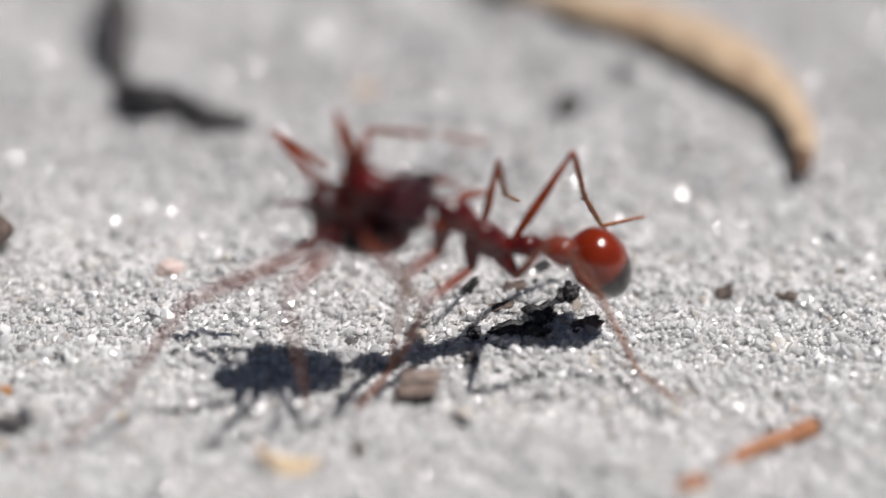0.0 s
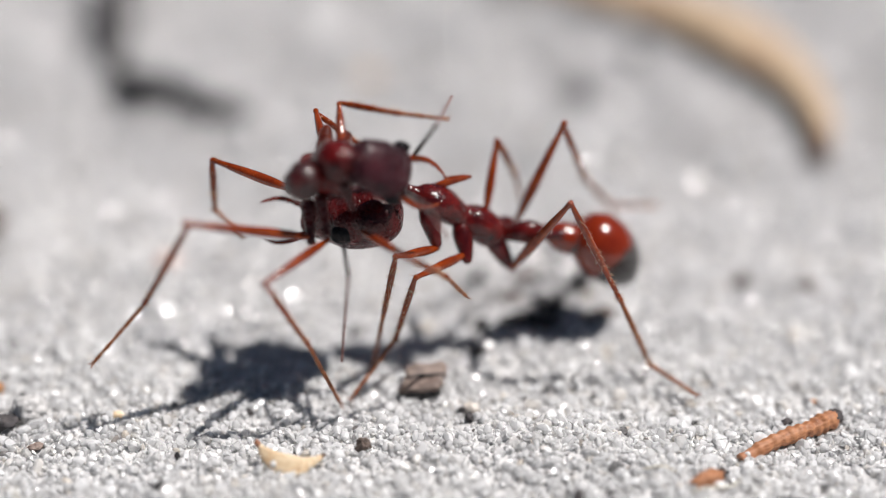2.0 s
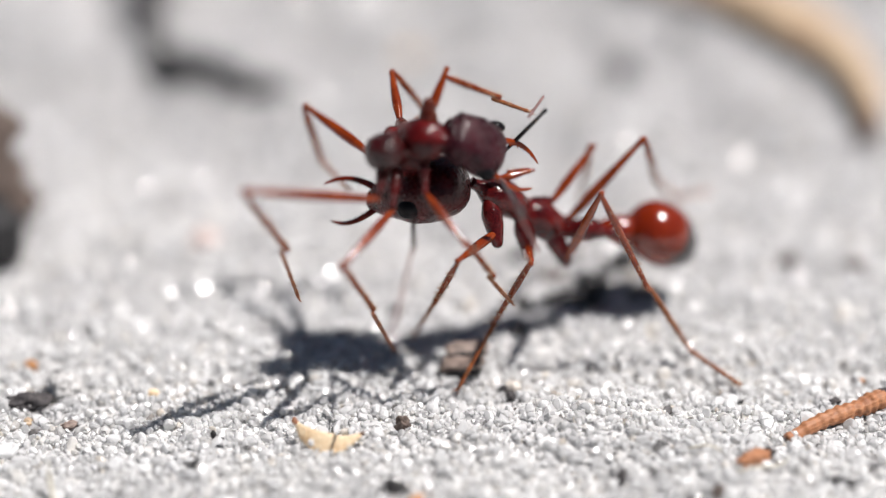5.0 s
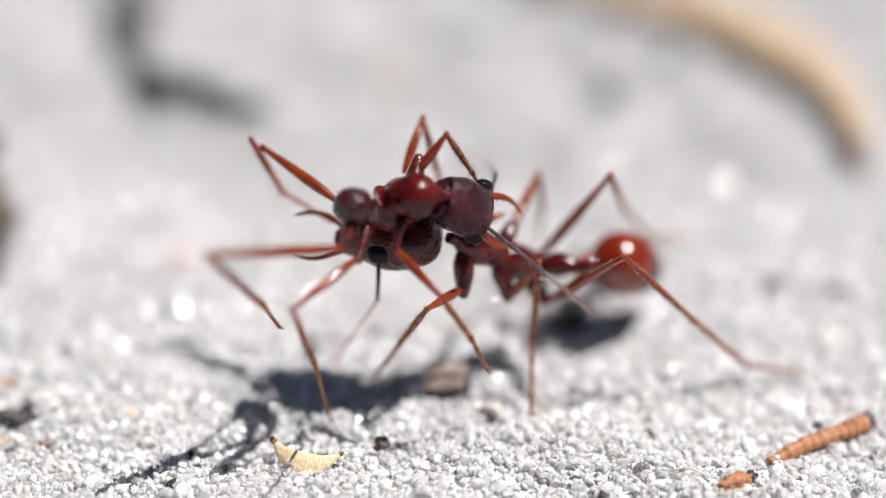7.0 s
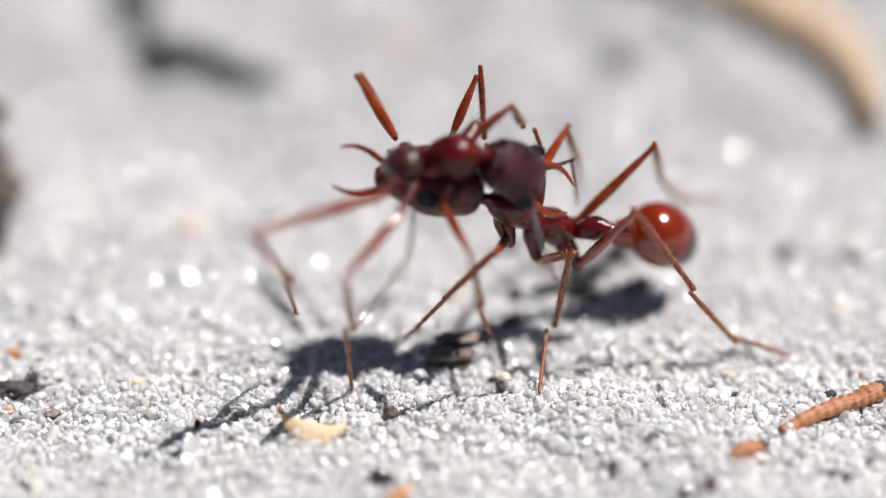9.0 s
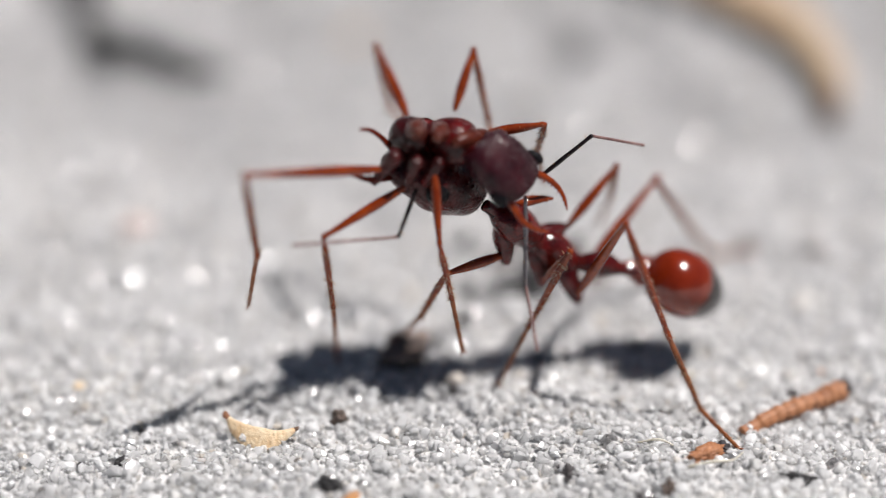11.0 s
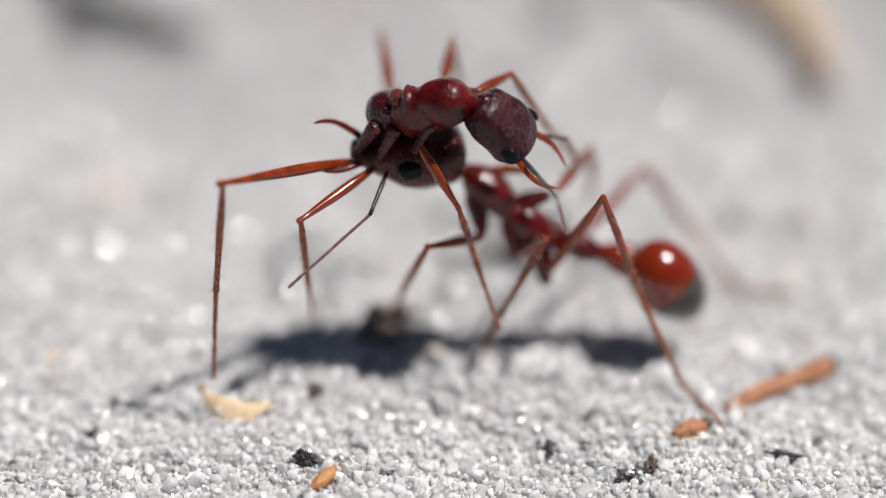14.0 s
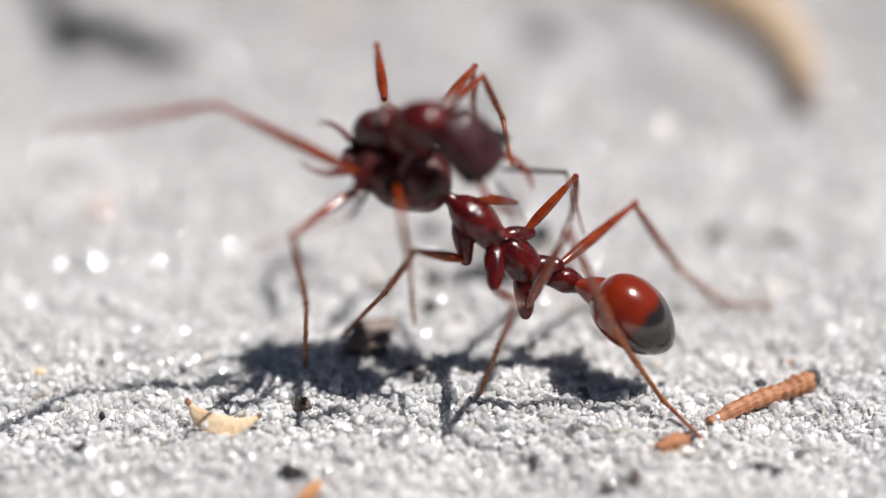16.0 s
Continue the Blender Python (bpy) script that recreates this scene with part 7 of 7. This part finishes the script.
    chain([A_gaster], a, [
        (0, 5.84, -1.72, 6.37, 8.30, -1.52, 2.35),
        (0.5, 5.59, -1.62, 6.53, 8.50, -1.76, 2.79),
        (1, 5.76, -1.61, 6.70, 8.36, -1.63, 2.76),
        (1.5, 5.66, -1.67, 6.25, 8.56, -2.02, 2.52),
        (2, 5.32, -1.63, 6.45, 8.21, -1.92, 2.70),
        (2.5, 5.34, -1.61, 6.23, 8.29, -1.07, 2.60),
        (3, 5.40, -1.49, 6.14, 8.38, -0.78, 2.55),
        (3.5, 5.34, -1.56, 5.89, 8.14, -0.38, 2.31),
        (4, 5.57, -1.52, 5.97, 8.35, -0.77, 2.23),
        (6.5, 5.76, -3.40, 5.01, 8.80, -1.03, 2.33),
        (7, 4.98, -3.32, 5.41, 8.00, -1.15, 2.53),
        (7.5, 4.85, -3.32, 4.94, 7.87, -0.92, 2.27),
        (8, 5.13, -3.13, 5.20, 7.87, -0.78, 2.20),
        (8.5, 5.58, -2.94, 5.54, 8.31, -0.92, 2.30),
        (11, 9.03, -7.38, 5.31, 12.26, -5.91, 2.24),
        (11.5, 9.43, -7.80, 5.14, 12.64, -7.21, 1.72),
        (12, 9.31, -8.27, 4.63, 12.67, -7.98, 1.31),
        (12.5, 9.35, -8.42, 4.95, 12.42, -8.03, 1.38),
        (13, 9.43, -8.17, 5.42, 12.42, -8.44, 1.76),
        (13.5, 9.11, -8.05, 5.21, 12.34, -8.43, 1.77),
        (14, 8.95, -8.02, 5.36, 12.06, -8.28, 1.81),
        (14.5, 8.86, -7.98, 5.57, 11.95, -8.58, 2.03),
        (15, 8.38, -8.23, 5.58, 11.60, -8.87, 2.16),
        (15.5, 8.19, -8.67, 5.47, 11.91, -9.66, 2.01),
        (16, 7.86, -9.36, 5.24, 11.82, -10.56, 1.94),
    ], (0, -0.2, 1))
    chain([A_postpetiole], a, [
        (0, 3.02, -2.09, 6.28, 7.03, -2.06, 4.70),
        (0.5, 2.90, -2.02, 6.31, 7.00, -2.16, 5.02),
        (1, 2.75, -2.06, 6.27, 6.99, -2.48, 5.37),
        (1.5, 2.83, -2.13, 6.05, 7.05, -2.60, 4.94),
        (2, 2.73, -2.09, 6.42, 6.74, -2.07, 4.80),
        (2.5, 2.90, -1.94, 6.21, 6.80, -1.41, 4.48),
        (3, 2.96, -1.83, 5.80, 6.89, -1.01, 4.27),
        (3.5, 2.67, -1.82, 5.60, 6.71, -1.19, 4.27),
        (4, 2.83, -1.85, 5.67, 6.93, -1.48, 4.35),
        (6.5, 3.95, -3.74, 4.55, 7.32, -1.48, 3.15),
        (7, 3.02, -3.75, 4.73, 6.51, -1.57, 3.51),
        (7.5, 3.02, -3.67, 4.64, 6.38, -1.46, 3.15),
        (8, 3.03, -3.56, 4.96, 6.51, -1.56, 3.43),
        (8.5, 3.34, -3.46, 5.17, 6.95, -1.63, 3.72),
        (11, 7.22, -6.81, 5.17, 10.64, -5.35, 3.04),
        (11.5, 7.10, -7.24, 4.61, 11.01, -6.53, 2.92),
        (12, 7.01, -7.68, 4.45, 10.96, -7.28, 2.74),
        (12.5, 6.95, -7.76, 4.86, 10.84, -7.47, 3.01),
        (13, 6.92, -7.59, 5.09, 10.89, -7.47, 3.39),
        (13.5, 6.73, -7.50, 4.95, 10.69, -7.37, 3.25),
        (14, 6.53, -7.44, 5.12, 10.46, -7.27, 3.35),
        (14.5, 6.58, -7.51, 5.00, 10.40, -6.90, 3.17),
        (15, 6.12, -7.62, 5.20, 9.98, -7.27, 3.32),
        (15.5, 6.57, -8.07, 5.26, 10.07, -7.45, 2.84),
        (16, 6.40, -8.31, 4.76, 10.21, -8.25, 2.70),
    ], (0, -0.2, 1))
    chain([A_petiole], a, [
        (0, 1.67, -2.62, 6.10, 4.84, -1.79, 5.71),
        (0.5, 1.70, -2.59, 6.36, 4.70, -1.49, 5.63),
        (1, 1.42, -2.62, 6.33, 4.65, -1.99, 6.04),
        (1.5, 1.65, -2.74, 5.96, 4.86, -2.13, 5.79),
        (2, 1.14, -2.66, 6.30, 4.58, -2.74, 6.46),
        (2.5, 1.44, -2.50, 6.14, 4.72, -2.15, 5.90),
        (3, 1.79, -2.33, 5.96, 4.83, -1.40, 5.14),
        (3.5, 1.56, -2.27, 5.81, 4.59, -1.45, 4.81),
        (4, 1.53, -2.38, 5.86, 4.64, -1.68, 5.02),
        (6.5, 2.24, -4.50, 5.08, 5.40, -5.07, 5.85),
        (7, 1.61, -4.26, 5.18, 4.48, -5.35, 6.22),
        (7.5, 1.45, -4.62, 5.45, 4.43, -3.65, 4.65),
        (8, 1.34, -4.24, 5.41, 4.92, -4.71, 6.12),
        (8.5, 2.08, -3.99, 5.43, 5.08, -4.92, 6.43),
        (11, 5.09, -6.91, 5.34, 8.69, -6.78, 4.81),
        (11.5, 5.50, -7.39, 4.88, 8.98, -7.21, 4.09),
        (12, 5.40, -7.71, 4.96, 8.73, -8.00, 4.03),
        (12.5, 5.25, -7.79, 5.20, 8.66, -8.01, 4.39),
        (13, 5.49, -7.68, 5.31, 8.64, -7.49, 4.37),
        (13.5, 5.30, -7.58, 5.23, 8.44, -7.48, 4.20),
        (14, 4.97, -7.50, 5.32, 8.23, -7.65, 4.65),
        (14.5, 5.01, -7.48, 5.29, 8.28, -7.59, 4.58),
        (15, 4.68, -7.72, 5.27, 7.73, -7.07, 4.21),
        (15.5, 5.27, -8.09, 5.43, 8.00, -7.09, 3.89),
        (16, 5.04, -8.28, 4.98, 8.09, -7.88, 3.73),
    ], (0, -0.2, 1))
    chain([A_thorax], a, [
        (0, 1.67, -2.46, 5.98, -1.80, -3.88, 10.06),
        (0.5, 1.71, -2.47, 6.27, -2.12, -3.25, 10.23),
        (1, 1.42, -2.52, 6.25, -2.35, -3.34, 10.22),
        (1.5, 1.65, -2.76, 5.97, -2.68, -2.77, 9.51),
        (2, 1.14, -2.69, 6.32, -3.30, -3.34, 9.58),
        (2.5, 1.45, -2.36, 6.04, -2.31, -3.63, 9.90),
        (3, 1.80, -2.18, 5.85, -1.99, -3.10, 9.81),
        (3.5, 1.56, -2.24, 5.79, -2.77, -2.71, 9.26),
        (4, 1.53, -2.28, 5.79, -2.35, -3.11, 9.66),
        (6.5, 2.25, -4.43, 5.03, -2.08, -6.26, 7.97),
        (7, 1.61, -4.32, 5.22, -2.30, -6.45, 8.52),
        (7.5, 1.46, -4.25, 5.19, -2.59, -6.52, 8.21),
        (8, 1.34, -4.18, 5.37, -2.28, -6.56, 8.81),
        (8.5, 2.08, -3.96, 5.41, -1.81, -6.14, 8.71),
        (11, 5.10, -6.74, 5.22, 1.38, -7.79, 9.20),
        (11.5, 5.50, -7.25, 4.77, 1.50, -7.99, 8.54),
        (12, 5.40, -7.70, 4.95, 1.40, -7.90, 8.79),
        (12.5, 5.24, -7.84, 5.24, 1.05, -7.39, 8.89),
        (13, 5.49, -7.69, 5.32, 1.34, -7.11, 9.00),
        (13.5, 5.30, -7.58, 5.23, 1.16, -6.98, 8.88),
        (14, 4.96, -7.64, 5.42, 0.79, -6.50, 9.02),
        (14.5, 5.01, -7.56, 5.34, 0.83, -6.57, 8.90),
        (15, 4.68, -7.80, 5.33, 0.52, -6.31, 8.87),
        (15.5, 5.27, -8.11, 5.45, 0.98, -6.62, 8.82),
        (16, 5.04, -8.34, 5.02, 0.98, -7.22, 8.67),
    ], (0, -0.35, 1))
    chain([A_head], a, [
        (0, -3.25, -4.09, 8.58, -7.97, -3.47, 8.09),
        (0.5, -2.84, -4.06, 9.22, -8.05, -3.80, 9.04),
        (1, -2.93, -4.27, 9.14, -8.23, -3.79, 8.81),
        (1.5, -3.81, -4.53, 8.67, -8.27, -3.48, 7.76),
        (2, -4.01, -4.58, 8.90, -8.43, -3.65, 7.89),
        (2.5, -3.43, -4.16, 9.74, -7.86, -3.83, 8.29),
        (3, -3.12, -3.79, 9.93, -7.68, -3.70, 8.97),
        (3.5, -3.33, -3.68, 9.75, -7.88, -3.64, 8.67),
        (4, -3.19, -3.80, 9.79, -7.60, -3.32, 8.42),
        (6.5, -2.35, -6.81, 9.01, -6.75, -5.70, 8.04),
        (7, -3.12, -6.77, 8.73, -7.65, -5.97, 8.13),
        (7.5, -3.28, -6.68, 8.97, -7.81, -6.03, 8.29),
        (8, -2.96, -6.35, 8.98, -7.60, -6.16, 8.63),
        (8.5, -2.21, -6.05, 9.13, -6.95, -6.10, 9.46),
        (11, 0.73, -6.12, 8.99, -3.15, -7.37, 11.27),
        (11.5, 1.11, -6.59, 8.35, -2.78, -7.67, 10.68),
        (12, 1.00, -6.89, 8.72, -2.87, -8.11, 10.97),
        (12.5, 0.80, -6.85, 8.83, -3.15, -8.29, 10.76),
        (13, 1.27, -6.88, 9.47, -3.23, -7.54, 10.68),
        (13.5, 1.15, -6.76, 9.35, -3.27, -7.76, 10.33),
        (14, 0.78, -6.76, 9.67, -3.65, -7.75, 10.62),
        (14.5, 0.82, -6.72, 9.63, -3.62, -7.65, 10.54),
        (15, 0.52, -6.91, 9.60, -4.08, -7.02, 10.76),
        (15.5, 0.73, -7.04, 9.42, -3.74, -7.30, 10.84),
        (16, 0.73, -7.14, 9.09, -3.35, -7.92, 11.17),
    ], (0, -0.35, 0.95))
    chain_rolled(B_head, b, [
        (0, -4.50, -5.75, 11.66, -2.22, -4.51, 10.43, 0.57, -0.77, 0.28),
        (0.5, -4.76, -5.66, 12.66, -2.31, -5.09, 11.27, 0.48, -0.67, 0.57),
        (1, -5.20, -6.15, 12.66, -2.58, -5.68, 11.57, 0.38, -0.68, 0.62),
        (1.5, -5.30, -5.67, 12.21, -2.96, -4.83, 10.78, 0.55, -0.67, 0.51),
        (2, -5.95, -6.39, 13.42, -3.50, -5.83, 12.03, 0.49, -0.63, 0.60),
        (2.5, -4.62, -5.44, 13.51, -2.47, -4.87, 11.69, 0.62, -0.54, 0.57),
        (3, -3.79, -5.03, 14.11, -1.81, -4.63, 12.07, 0.68, -0.48, 0.56),
        (3.5, -4.34, -4.75, 13.51, -1.95, -4.39, 11.96, 0.52, -0.52, 0.68),
        (4, -4.16, -4.89, 13.54, -1.75, -4.59, 12.02, 0.51, -0.46, 0.72),
        (6.5, -2.26, -7.35, 11.37, -0.07, -6.81, 9.60, 0.60, -0.55, 0.58),
        (7, -2.91, -7.51, 11.48, -0.70, -6.60, 9.89, 0.61, -0.62, 0.50),
        (7.5, -3.02, -7.25, 11.55, -0.82, -6.43, 9.90, 0.63, -0.51, 0.59),
        (8, -2.54, -6.93, 11.37, -0.27, -6.20, 9.76, 0.60, -0.52, 0.61),
        (8.5, -1.50, -6.80, 11.28, 0.65, -5.90, 9.61, 0.64, -0.54, 0.54),
        (11, 0.95, -7.66, 12.49, 2.99, -8.48, 10.65, 0.34, -0.66, 0.67),
        (11.5, 1.52, -8.24, 12.02, 3.61, -8.94, 10.18, 0.34, -0.68, 0.65),
        (12, 1.13, -8.59, 12.89, 3.23, -9.29, 11.06, 0.44, -0.55, 0.71),
        (12.5, 1.35, -8.89, 12.81, 3.53, -9.05, 10.95, 0.55, -0.48, 0.68),
        (13, 1.61, -8.57, 13.34, 3.90, -8.81, 11.62, 0.53, -0.37, 0.76),
        (13.5, 1.83, -8.77, 13.28, 4.07, -9.10, 11.52, 0.55, -0.33, 0.76),
        (14, 1.70, -8.47, 13.47, 3.81, -8.84, 11.56, 0.59, -0.35, 0.72),
        (14.5, 1.80, -8.49, 13.49, 3.63, -8.39, 11.28, 0.73, -0.35, 0.59),
        (15, 1.35, -8.61, 13.33, 2.98, -8.55, 10.98, 0.71, -0.52, 0.48),
        (15.5, 1.43, -8.54, 13.60, 3.39, -8.90, 11.54, 0.52, -0.60, 0.60),
        (16, 0.98, -8.79, 13.65, 2.99, -9.48, 11.73, 0.46, -0.56, 0.69),
    ])
    chain([B_thorax], b, [
        (0, -4.12, -5.62, 12.31, -7.03, -4.67, 10.75),
        (0.5, -4.53, -5.55, 13.06, -7.67, -5.36, 11.54),
        (1, -4.86, -5.92, 13.22, -7.71, -5.09, 11.46),
        (1.5, -5.16, -6.29, 12.64, -8.00, -4.96, 11.22),
        (2, -5.81, -6.48, 13.62, -8.30, -4.87, 11.85),
        (2.5, -4.51, -5.83, 13.44, -7.34, -4.37, 12.10),
        (3, -4.08, -5.42, 14.07, -6.77, -3.73, 12.76),
        (3.5, -4.01, -5.16, 13.29, -6.97, -3.70, 12.30),
        (4, -4.00, -5.29, 13.47, -6.68, -3.57, 12.16),
        (6.5, -2.22, -7.75, 11.29, -5.72, -7.17, 10.86),
        (7, -2.70, -7.82, 11.90, -6.61, -7.32, 11.03),
        (7.5, -2.86, -7.61, 11.56, -6.64, -7.24, 11.09),
        (8, -2.41, -7.28, 11.57, -6.19, -6.85, 11.08),
        (8.5, -1.81, -6.90, 11.65, -5.17, -6.62, 10.80),
        (11, 0.99, -7.55, 12.16, -1.87, -5.71, 11.87),
        (11.5, 1.36, -8.46, 12.30, -1.48, -6.68, 11.73),
        (12, 1.11, -8.71, 12.94, -1.73, -6.92, 12.19),
        (12.5, 1.66, -8.54, 13.07, -1.63, -7.73, 12.22),
        (13, 1.56, -8.61, 13.36, -1.44, -7.19, 12.57),
        (13.5, 1.88, -8.36, 13.46, -1.60, -8.14, 13.01),
        (14, 1.64, -8.38, 13.51, -1.86, -8.23, 13.53),
        (14.5, 1.68, -8.36, 13.52, -1.82, -8.17, 13.52),
        (15, 1.27, -8.43, 13.56, -2.12, -7.88, 13.18),
        (15.5, 1.23, -8.71, 13.50, -1.92, -7.47, 12.96),
        (16, 1.22, -8.91, 13.55, -1.82, -7.52, 12.74),
    ], (0, -0.3, 1))
    chain([B_petiole], b, [
        (0, -6.99, -5.71, 11.48, -7.87, -5.58, 10.67),
        (0.5, -7.65, -5.94, 11.95, -8.24, -5.43, 11.07),
        (1, -7.67, -6.10, 12.17, -8.26, -5.73, 11.22),
        (1.5, -7.94, -6.45, 12.25, -8.25, -6.11, 11.16),
        (2, -8.21, -6.50, 12.97, -8.65, -6.58, 11.85),
        (2.5, -7.28, -5.95, 13.18, -7.96, -6.61, 12.29),
        (3, -6.71, -5.27, 13.79, -7.59, -6.85, 13.35),
        (3.5, -6.91, -5.12, 13.24, -7.72, -6.55, 12.71),
        (4, -6.62, -5.34, 13.34, -7.46, -5.57, 12.16),
        (6.5, -5.66, -8.87, 12.01, -6.36, -8.25, 11.27),
        (7, -6.54, -8.93, 12.12, -7.24, -8.32, 11.38),
        (7.5, -6.58, -8.76, 12.11, -7.20, -8.10, 11.33),
        (8, -6.13, -8.37, 12.10, -6.83, -7.66, 11.46),
        (8.5, -5.12, -7.87, 11.63, -6.21, -7.46, 11.35),
        (11, -1.84, -7.05, 12.77, -2.51, -6.41, 12.03),
        (11.5, -1.47, -7.45, 12.25, -2.14, -6.81, 11.50),
        (12, -1.71, -7.67, 12.35, -2.24, -7.32, 11.32),
        (12.5, -1.63, -7.71, 11.85, -2.52, -7.24, 11.23),
        (13, -1.44, -7.58, 12.48, -2.38, -7.14, 11.89),
        (13.5, -1.61, -7.63, 12.33, -2.39, -6.96, 11.73),
        (14, -1.87, -7.62, 12.78, -2.72, -7.09, 12.13),
        (14.5, -1.83, -7.61, 12.78, -2.66, -6.99, 12.20),
        (15, -2.13, -7.57, 12.62, -3.03, -6.94, 12.19),
        (15.5, -1.92, -7.63, 12.71, -2.82, -7.07, 12.17),
        (16, -1.82, -7.79, 12.57, -2.59, -7.05, 12.07),
    ], (0, -0.3, 1))

motions()
